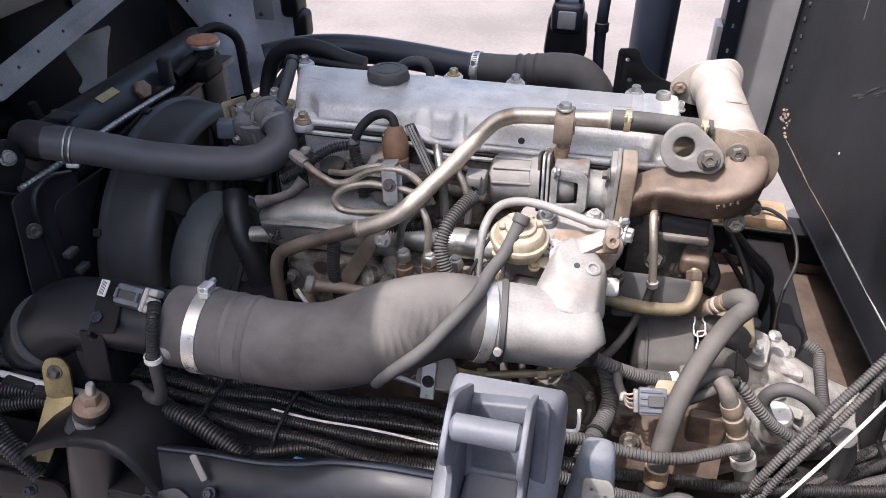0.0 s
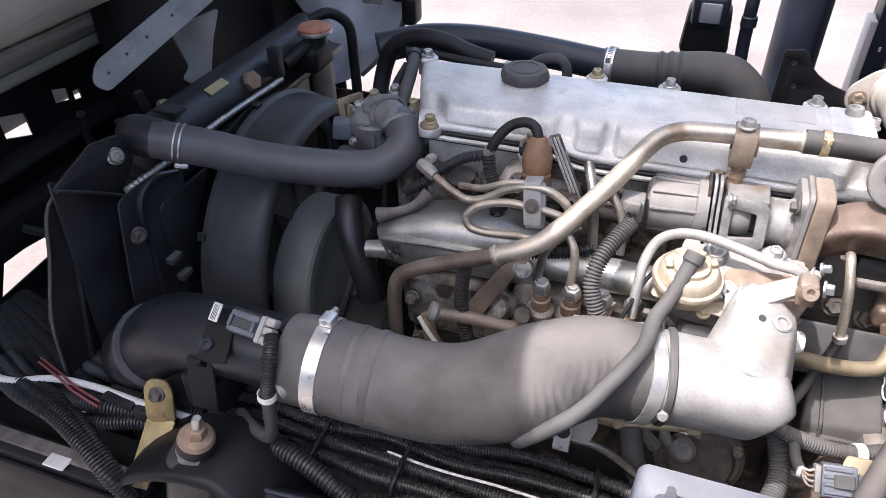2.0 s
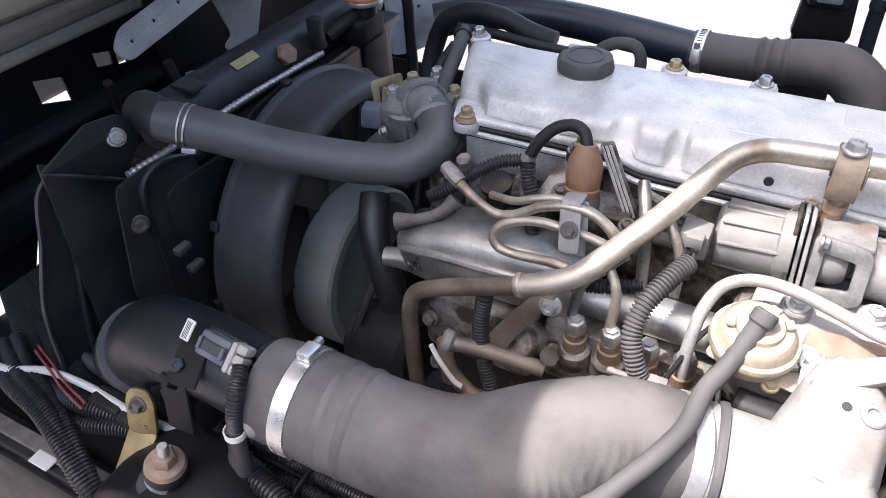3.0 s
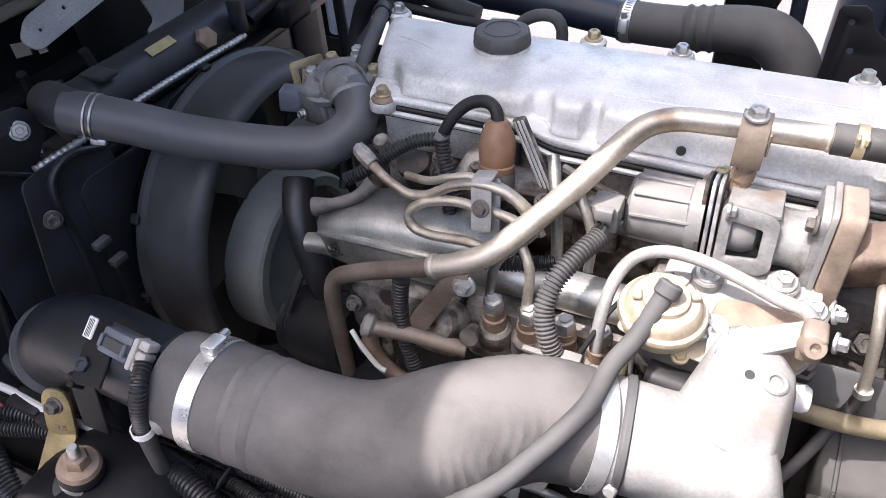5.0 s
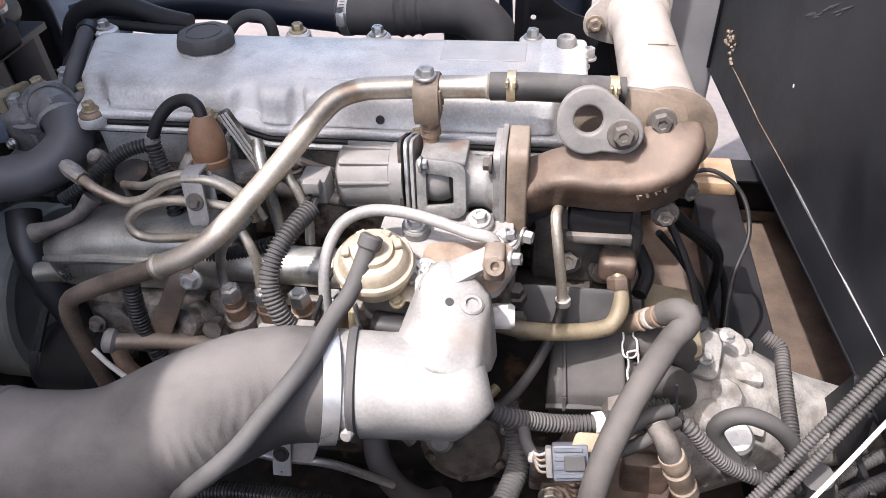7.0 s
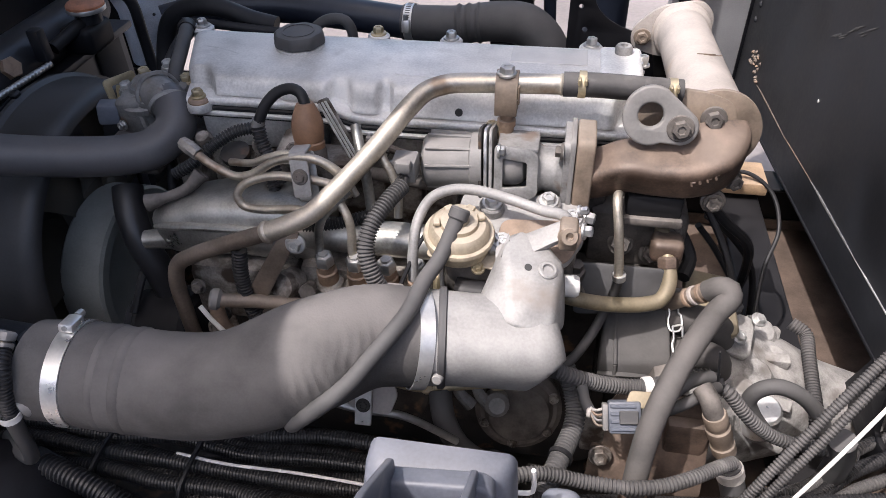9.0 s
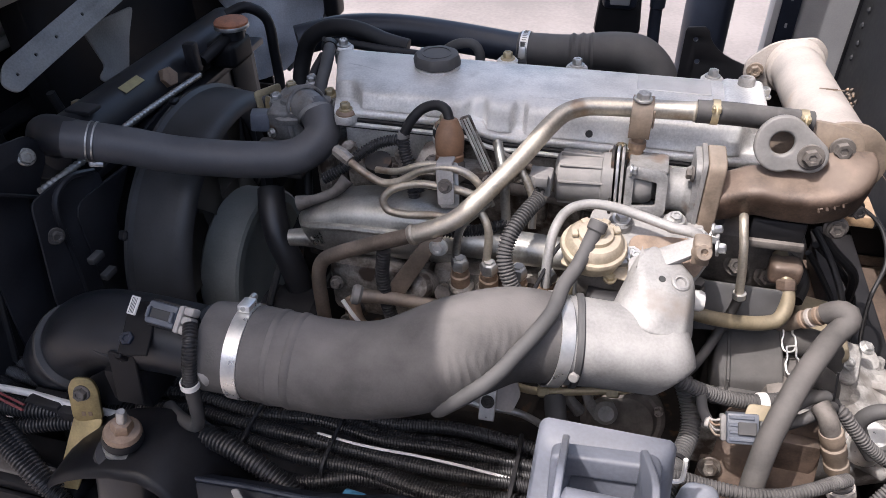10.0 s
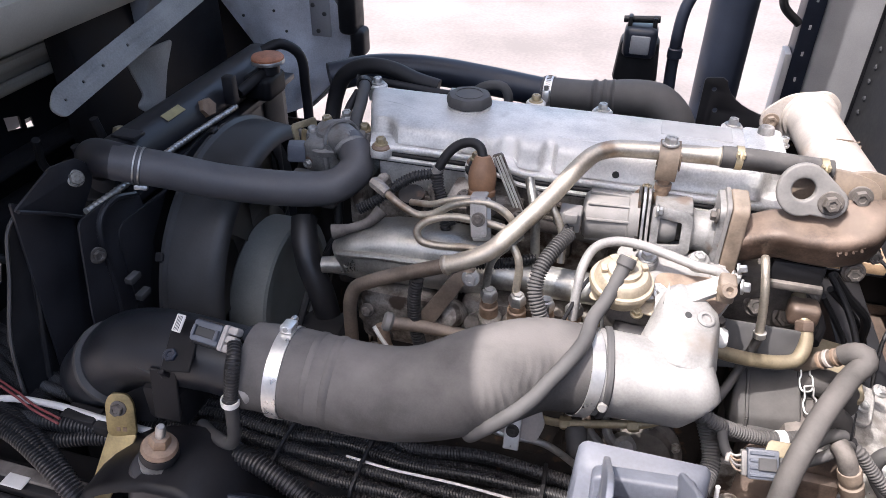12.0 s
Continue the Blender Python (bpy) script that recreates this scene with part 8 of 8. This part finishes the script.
# ---------------------------------------------------------------- far side pipes
def make_far_side():
    t = thing("charge_air_pipe", (-0.4, 1.45, 1.05), "black intake pipe with rubber elbow and bright clamp", "pipe")
    part("long_pipe", sweep([(-0.72, 1.36, 1.108), (-0.64, 1.41, 1.118), (-0.53, 1.44, 1.116), (-0.40, 1.45, 1.104), (-0.285, 1.455, 1.090)], 0.0300, 0.02, 28), PAINT_BLUE, t)
    part("rubber_elbow", sweep([(-0.285, 1.455, 1.090), (-0.22, 1.450, 1.092), (-0.17, 1.450, 1.094), (-0.105, 1.450, 1.102), (-0.055, 1.448, 1.097), (-0.020, 1.440, 1.068), (-0.004, 1.43, 1.025), (0.002, 1.42, 0.96)], [0.033, 0.033, 0.0335, 0.036, 0.0385, 0.039, 0.039, 0.039], 0.006, 32), RUBBER_GREY, t, "dusty rubber elbow")
    band(t, (-0.272, 1.4545, 1.0905), (1, -0.05, 0.03), 0.0335, 0.016, screw=(0, -1, 0.2), label="bright steel hose clamp")
    for x, z in ((-0.178, 1.0935), (-0.160, 1.0955), (-0.142, 1.0975)):
        part("ring", lathe([(0.0338, -0.006), (0.0372, 0), (0.0338, 0.006)], (x, 1.450, z), (1, 0, 0.1), 32), RUBBER_GREY, t)
    band(t, (-0.002, 1.428, 1.012), (0.1, -0.15, -1), 0.0395, 0.014, STEEL, screw=(-0.3, -1, 0), label="steel clamp with a long screw")
    part("long_screw", sweep([(-0.062, 1.375, 1.052), (0.028, 1.375, 1.058)], 0.0035, 0.01, 8), STEEL, t)
    for x in (-0.052, -0.030, -0.004):
        part("trunnion", lathe([(0.007, -0.010), (0.007, 0.010)], (x, 1.375, 1.055), (0, 0.1, 1), 10), STEEL, t)
    h = [(-0.655, 1.20, 0.96), (-0.664, 1.23, 1.06), (-0.658, 1.25, 1.120), (-0.637, 1.25, 1.161), (-0.597, 1.25, 1.183), (-0.546, 1.25, 1.184), (-0.494, 1.25, 1.167), (-0.452, 1.25, 1.158)]
    hose("heater_hose", h, 0.0155, RUBBER, "black heater hose curving behind the valve cover", "hose", seg=16)
    hose("vent_pipe", [(-0.385, 1.235, 1.158), (-0.372, 1.230, 1.172), (-0.350, 1.225, 1.184), (-0.328, 1.225, 1.184), (-0.318, 1.226, 1.170), (-0.317, 1.226, 1.13)], 0.0085, RUBBER_GREY, "small dusty vent hose behind the valve cover", "hose")
    hose("rear_line", [(-0.60, 1.22, 1.170), (-0.54, 1.225, 1.166), (-0.47, 1.23, 1.158), (-0.385, 1.235, 1.152)], 0.0075, RUBBER, "thin black line with a silver joint", "hose")
    single("line_joint", lathe([(0.009, -0.020), (0.011, -0.018), (0.011, -0.006), (0.0085, -0.005), (0.0085, 0.004), (0.0115, 0.005), (0.0115, 0.018), (0.009, 0.020)], (-0.405, 1.234, 1.155), (1, 0.05, -0.08), 14), STEEL, "silver hose joint behind the valve cover", "joint")
    c = thing("front_line", (-0.53, 1.05, 1.0), "dusty grey conduit standing at the front end of the valve cover", "conduit")
    part("tube", sweep([(-0.575, 1.19, 1.175), (-0.562, 1.16, 1.182), (-0.553, 1.12, 1.172), (-0.545, 1.06, 1.14), (-0.53, 1.03, 1.08), (-0.52, 1.02, 1.02)], 0.0105, 0.006, 12), PLASTIC_DUST, c)
    part("elbow_joint", lathe([(0.013, -0.012), (0.015, 0), (0.013, 0.012)], (-0.568, 1.175, 1.18), (0.4, -1, 0.1), 14), PLASTIC, c)
    hose("spark_lead", [(-0.575, 1.16, 1.17), (-0.58, 1.12, 1.15), (-0.575, 1.07, 1.11), (-0.565, 1.03, 1.05), (-0.56, 1.0, 0.99)], 0.007, RUBBER, "thin black lead at the front of the engine", "wire")
    p = thing("bracket_plate", (0.08, 1.39, 1.0), "black steel mounting plate with a curved edge and two holes", "bracket")
    outline = [(-0.06, -0.25), (-0.048, 0.055), (-0.045, 0.060), (-0.018, 0.062), (-0.010, 0.056)]
    for k in range(9):
        a = math.radians(185 + k * 9)
        outline.append((0.125 + 0.135 * math.cos(a), 0.125 - 0.118 + 0.135 * math.sin(a) * 0.55 + 0.055))
    outline += [(0.16, -0.03), (0.17, -0.25)]
    part("plate", slab(outline, 0.006, frame_of((0.070, 1.395, 1.118), (1, 0, 0.03), (0, -1, 0.05)), ((-0.030, 0.040, 0.005), (-0.022, 0.0, 0.0055))), PAINT_DARK, p)
    m = thing("rear_latch", (-0.11, 1.75, 0.9), "black plastic cab latch box with a blue sheen", "latch")
    part("body", rbox((-0.16, 1.72, 1.03), (-0.055, 1.80, 1.13), 0.012, 2, taper=(0.85, 0.9)), PLASTIC, m)
    part("hood", rbox((-0.145, 1.70, 1.095), (-0.07, 1.77, 1.165), 0.014, 3), PAINT_BLUE, m)
    part("glass", rbox((-0.128, 1.694, 1.108), (-0.085, 1.703, 1.15), 0.004), CAB_BLUE, m)
    part("bar", sweep([(-0.15, 1.735, 1.175), (-0.07, 1.735, 1.180)], 0.008, 0.02, 12), PLASTIC, m)
    part("bar_lug", rbox((-0.14, 1.72, 1.15), (-0.13, 1.75, 1.185), 0.003), PLASTIC, m)
    part("bar_lug", rbox((-0.085, 1.72, 1.15), (-0.075, 1.75, 1.185), 0.003), PLASTIC, m)
    part("post", rbox((-0.155, 1.74, 0.60), (-0.06, 1.80, 1.04), 0.01), PAINT_DARK, m)
    pipe = thing("stand_pipe", (-0.03, 1.75, 0.8), "thin black upright pipe with a joint", "pipe")
    part("pipe", sweep([(-0.015, 1.76, 0.60), (-0.02, 1.76, 0.95), (-0.026, 1.76, 1.08), (-0.02, 1.77, 1.20), (0.01, 1.79, 1.27), (0.05, 1.82, 1.45)], 0.014, 0.02, 14), PAINT_BLUE, pipe)
    part("joint", lathe([(0.0145, -0.012), (0.017, -0.01), (0.017, 0.01), (0.0145, 0.012)], (-0.025, 1.76, 1.10), (0, 0, 1), 14), PAINT_BLUE, pipe)
    st = thing("exhaust_stack", (0.11, 2.0, 0.3), "thick dark upright exhaust stack", "exhaust stack")
    part("tube", lathe([(0.058, 0.0), (0.058, 2.6), (0.055, 2.61)], (0.108, 2.0, 0), (0, 0, 1), 32), PAINT_BLUE, st)
    part("stack_band", lathe([(0.0585, 0.66), (0.061, 0.662), (0.061, 0.70), (0.0585, 0.702)], (0.108, 2.0, 0), (0, 0, 1), 32), PAINT_DARK, st)


make_far_side()


# ---------------------------------------------------------------- truck body wall to the rear
WALL_DZ = -0.20


def make_body():
    t = thing("body_wall", (0.56, 1.2, 0.7), "scratched black painted front wall of the truck body", "truck body")
    part("sheet", slab([(0.10, 0.912), (2.235, 0.622), (2.235, 3.0), (0.10, 3.0)], 0.014, frame_of((0.527, 0, 0), (0, 1, 0), (1, 0, 0)), (), 0.001), PAINT_BODY, t)
    part("edge_post", rbox((0.512, 2.236, 0.62), (0.57, 2.245, 3.0), 0.003), PAINT_DARK, t)
    part("lower_edge", sweep([(0.524, 0.10, 0.908), (0.524, 1.2, 0.7585), (0.524, 2.235, 0.618)], 0.006, 0.1, 8), PAINT_DARK, t)
    m = lambda y, z, dy, dz: frame_of((0.5196, y, z), (0, dy, dz), (-1, 0, 0))
    def scratch(y0, z0, y1, z1, w, mm):
        l = math.hypot(y1 - y0, z1 - z0) / 2
        part("scratch", slab([(-l, -w * 0.2), (-l * 0.4, -w), (l * 0.5, -w * 0.7), (l, -w * 0.1), (l * 0.6, w * 0.6), (-l * 0.5, w)], 0.0012, m((y0 + y1) / 2, (z0 + z1) / 2, y1 - y0, z1 - z0), (), 0.0002), mm, t)

    for q in ((1.99, 0.945, 1.68, 0.975, 0.0022, TAN), (1.68, 0.975, 1.46, 1.006, 0.0008, COPPER), (1.46, 1.006, 1.165, 1.04, 0.003, WHITE_STEEL), (1.16, 1.041, 0.97, 1.065, 0.0016, ALU)):
        scratch(q[0], q[1] + WALL_DZ, q[2], q[3] + WALL_DZ, q[4], q[5])
    rng = random.Random(11)
    for k in range(10):
        y, z = 1.60 - 0.016 * k + rng.uniform(-0.01, 0.01), 1.04 + 0.008 * k + rng.uniform(-0.012, 0.012)
        d = rng.uniform(0.02, 0.05)
        scratch(y, z, y - d, z + d * 0.55, 0.0016, RUBBER_GREY)
    for k in range(5):
        y, z = rng.uniform(1.62, 1.86), rng.uniform(1.18, 1.35)
        scratch(y, z, y + 0.03, z + rng.uniform(0.08, 0.2), 0.0007, COPPER if k % 2 else PLASTIC_GREY)
    for y, z in ((1.30, 1.18), (1.55, 0.93)):
        part("paint_chip", lathe([(0.004, 0), (0.003, 0.001)], (0.519, y, z), (-1, 0, 0), 8), WHITE, t)
    for k in range(22):
        part("weld_spot", lathe([(0.009, 0), (0.007, 0.004), (0.003, 0.006)], (0.519, 2.17 - 0.012 * (k % 2), 0.85 + 0.045 * k), (-1, 0, 0), 8), PAINT_BODY, t)
    for k in range(26):
        part("rust_flake", lathe([(rng.uniform(0.003, 0.008), 0), (0.004, rng.uniform(0.002, 0.005)), (0.001, 0.006)], (0.5195, rng.uniform(1.99, 2.12), rng.uniform(0.745, 0.80)), (-1, rng.uniform(-0.3, 0.3), rng.uniform(-0.3, 0.3)), 7), PIPE_BROWN if k % 4 else COPPER, t)
    b = thing("body_underframe", (0.9, 1.2, 0.6), "dark beams under the truck body", "truck body")
    part("beam", rbox((0.60, 0.62, 0.70), (3.0, 0.72, 0.90), 0.006), PAINT_DARK, b)
    part("beam", rbox((0.60, 1.60, 0.795), (3.0, 1.70, 0.90), 0.006), PAINT_DARK, b)
    part("floor_plate", rbox((0.54, 0.10, 0.905), (3.0, 2.24, 0.93), 0.003), PAINT_DARK, b)
    part("bracket", slab(rounded([(-0.10, -0.02), (0.05, -0.03), (0.08, 0.03), (0.02, 0.02), (0.0, 0.09), (-0.03, 0.04), (-0.06, 0.09)], 0.01), 0.008, frame_of((0.50, 0.90, 0.74), (0, -1, 0), (-1, 0, 0))), PAINT_DARK, b)
    g = thing("grey_pillar", (0.36, 1.85, 0.5), "light grey painted upright pillar next to the truck body", "pillar")
    part("pillar", rbox((0.372, 2.25, 0.3), (0.535, 2.42, 2.8), 0.015, 3), GREY_POST, g)
    d = thing("dark_pillar", (0.27, 1.72, 0.5), "dark slotted steel upright beside the grey pillar", "pillar")
    part("pillar", rbox((0.318, 2.23, 0.3), (0.369, 2.33, 2.8), 0.005), PAINT_BLUE, d)
    for k in range(5):
        part("slot", rbox((0.340, 2.2275, 0.90 + 0.075 * k), (0.346, 2.2305, 0.912 + 0.075 * k), 0.0, 1), GREY_POST, d)
    part("foot", rbox((0.298, 2.22, 0.75), (0.317, 2.30, 0.98), 0.004), GREY_POST, d)
    hose("curl_hose", [(0.300, 2.27, 1.22), (0.262, 2.25, 1.17), (0.262, 2.24, 1.11), (0.315, 2.24, 1.06)], 0.012, RUBBER, "black hose curling by the pillar", "hose")


make_body()


# ---------------------------------------------------------------- tilted cab at the front
def make_cab():
    t = thing("tilted_cab", (-1.3, 1.1, 0.9), "truck cab tilted forward, its pale underside showing", "truck cab")
    # own axes: x up along the floor, y across, z out of the underside
    a = math.radians(58)
    m = frame_of((-1.45, 1.1, 0.83), (math.cos(a), 0, math.sin(a)), (math.sin(a), 0, -math.cos(a)))
    # y of these axes points to the near side with the sign below
    def bx(name, lo, hi, mm, bev=0.006, label="", parent=t):
        return part(name, rbox(lo, hi, bev, 2, m), mm, parent, label)

    bx("floor_pan", (0.30, -1.02, -0.10), (1.594, 1.02, -0.02), CAB_PAINT, 0.01, "pale painted floor pan")
    bx("cab_shell", (0.0, -1.02, -1.3), (1.58, 1.02, -0.102), CAB_BLUE, 0.05)
    # added block above the view, sized to cast shade on the valve cover
    bx("rear_air_duct", (1.56, -0.10, -0.34), (2.04, 0.59, -0.02), CAB_BLUE, 0.03, "added unseen block that shades the valve cover")
    for x in (0.335, 0.40, 0.47):
        part("floor_rib", sweep([m @ Vector((x, -0.95, -0.012)), m @ Vector((x, 0.95, -0.012))], 0.018, 0.2, 10, flat=0.6), CAB_PAINT, t)
    bx("cross_beam", (0.50, -0.95, -0.02), (0.62, 0.95, 0.05), CAB_PAINT, 0.015)
    bx("cross_beam", (0.85, -0.95, -0.02), (0.99, 0.95, 0.06), CAB_PAINT, 0.015)
    bx("long_beam", (0.05, -0.36, -0.02), (1.25, -0.26, 0.07), CAB_BLUE, 0.012)
    # bent hanger flange with a row of holes
    fl = slab(rounded([(-0.19, -0.024), (0.40, -0.027), (0.40, 0.020), (-0.17, 0.020), (-0.20, 0.0)], 0.014), 0.005, frame_of((-1.02, 1.12, 1.212), (0, 1, 0.174), (0.87, -0.09, 0.5)), ((-0.112, 0.0, 0.004), (-0.056, 0.0, 0.004), (0.02, 0.0, 0.004), (-0.165, -0.004, 0.0035)))
    part("hanger_flange", fl, CAB_ARCH, t, "pale flange with a row of holes")
    ft = slab(rounded([(0.021, 0.025), (0.176, 0.016), (0.14, -0.033), (0.104, -0.108), (0.064, -0.11), (0.025, -0.075), (0.053, -0.062)], 0.012), 0.005, frame_of((-1.06, 1.15, 1.15), (0, 1, 0), (1, 0, 0)))
    part("hanger_foot", ft, CAB_ARCH, t)
    part("foot_bolt", lathe([(0.012, 0), (0.012, 0.012), (0.008, 0.014)], (-0.985, 1.02, 1.10), (1, -0.3, 0.2), 6), BRASS, t)
    # far wheel-arch panel: a curved sheet that narrows to a rounded tip
    bm = bmesh.new()
    grid = []
    for k in range(19):
        z = 0.83 + 0.04 * k
        left = -1.10 - 0.75 * max(0.0, z - 0.97)
        right = -0.995 + 0.145 * math.sin(min(1.0, (z - 0.83) / 0.21) * math.pi / 2) - 0.55 * max(0.0, z - 1.06)
        grid.append([bm.verts.new((left + (right - left) * u / 9, 1.775 - 0.05 * math.sin(math.pi * u / 9) + 0.05 * (u / 9) ** 3, z)) for u in range(10)])
    for p, q in zip(grid, grid[1:]):
        for u in range(9):
            bm.faces.new((p[u], p[u + 1], q[u + 1], q[u]))
    rim = [tuple(r[9].co) for r in grid]
    bmesh.ops.solidify(bm, geom=bm.faces[:], thickness=0.006)
    part("arch_panel", bm, CAB_ARCH_LIT, t, "blue-grey far wheel arch panel", 60)
    part("arch_rim", sweep([Vector(q) + Vector((0, -0.004, 0)) for q in rim], 0.008, 0.02, 8), CAB_ARCH, t)
    part("inner_lining", slab([(-1.62, 0.45), (-1.06, 0.45), (-1.06, 0.98), (-1.17, 1.12), (-1.45, 1.50), (-1.62, 1.50)], 0.01, frame_of((0, 1.84, 0), (1, 0, 0), (0, -1, 0))), PAINT_DARK, t, "dark inner wheel arch lining")
    part("arch_lamp", rbox((-0.872, 1.76, 1.06), (-0.822, 1.84, 1.20), 0.016, 3), PLASTIC, t, "black lamp housing")
    part("arch_lamp", rbox((-0.846, 1.77, 1.00), (-0.806, 1.83, 1.075), 0.014, 3), PLASTIC, t, "black lamp housing")
    part("arch_tab", rbox((-0.935, 1.738, 1.06), (-0.880, 1.746, 1.16), 0.003), GREY_POST, t, "pale riveted tab")
    for x, z in ((-0.915, 1.075), (-0.895, 1.12), (-0.925, 1.14)):
        part("rivet", lathe([(0.006, 0), (0.005, 0.003), (0.002, 0.004)], (x, 1.738, z), (0, -1, 0), 10), PLASTIC_DUST, t)
    for x, z in ((-1.0, 1.07), (-0.985, 1.02), (-1.12, 1.10), (-0.97, 0.97), (-1.03, 1.12)):
        # dark discs paint the holes' shade; the panel is not pierced
        part("drain_hole", lathe([(0.0036, 0), (0.0036, 0.003)], (x, 1.7265, z), (0, -1, 0), 12), PRINT, t)
    f = thing("chassis_front", (-1.2, 1.1, 0.7), "dark front crossmembers and added shade sheet behind the radiator", "frame")
    # added black sheet stands in for the cavity's shade; cuts let the ground show
    cuts = [[(0.943, 1.02), (0.943, 1.066), (1.0, 1.05), (1.002, 1.0)], [(1.073, 1.033), (1.073, 1.064), (1.112, 1.053), (1.11, 1.025)], [(1.12, 1.02), (1.12, 1.041), (1.14, 1.04), (1.142, 1.016)],
            [(0.946, 0.962), (0.948, 0.968), (0.975, 0.962), (0.973, 0.954)], [(1.0, 0.955), (1.0, 0.964), (1.024, 0.959), (1.022, 0.95)], [(0.80, 0.745), (0.838, 0.815), (0.955, 0.80), (0.935, 0.757)], [(0.70, 0.70), (0.70, 0.75), (0.79, 0.74), (0.79, 0.70)]]
    sheet = slab([(0.45, 0.45), (1.75, 0.45), (1.75, 1.30), (0.45, 1.30)], 0.006, frame_of((-1.30, 0, 0), (0, 1, 0), (1, 0, 0)), (), 0.001, 1, cuts)
    part("front_sheet", sheet, PAINT_DARK, f)
    for y0, y1, z0, z1, x in ((0.55, 1.7, 0.985, 1.0, -1.26), (0.55, 1.7, 0.86, 0.93, -1.25), (0.55, 1.7, 0.60, 0.72, -1.25), (1.16, 1.7, 0.80, 1.30, -1.20)):
        part("member", rbox((x - 0.03, y0, z0), (x + 0.03, y1, z1), 0.006), PAINT_DARK, f)
    for pts in ([(-1.10, 0.95, 1.10), (-1.12, 0.97, 1.03), (-1.08, 0.99, 0.99)], [(-1.15, 0.8, 0.95), (-1.1, 0.84, 0.90), (-1.05, 0.82, 0.85)], [(-1.05, 1.1, 0.7), (-1.02, 1.05, 0.95), (-1.03, 1.02, 1.12)], [(-1.02, 1.0, 0.7), (-1.0, 0.98, 0.95), (-1.02, 0.95, 1.10)]):
        part("cable", sweep(pts, 0.008, 0.01, 8), RUBBER, f)
    part("spring_hook", sweep([(-1.09, 0.90, 1.02), (-1.08, 0.915, 0.985), (-1.06, 0.94, 0.965)], 0.005, 0.006, 8), GREY_POST, f)


make_cab()
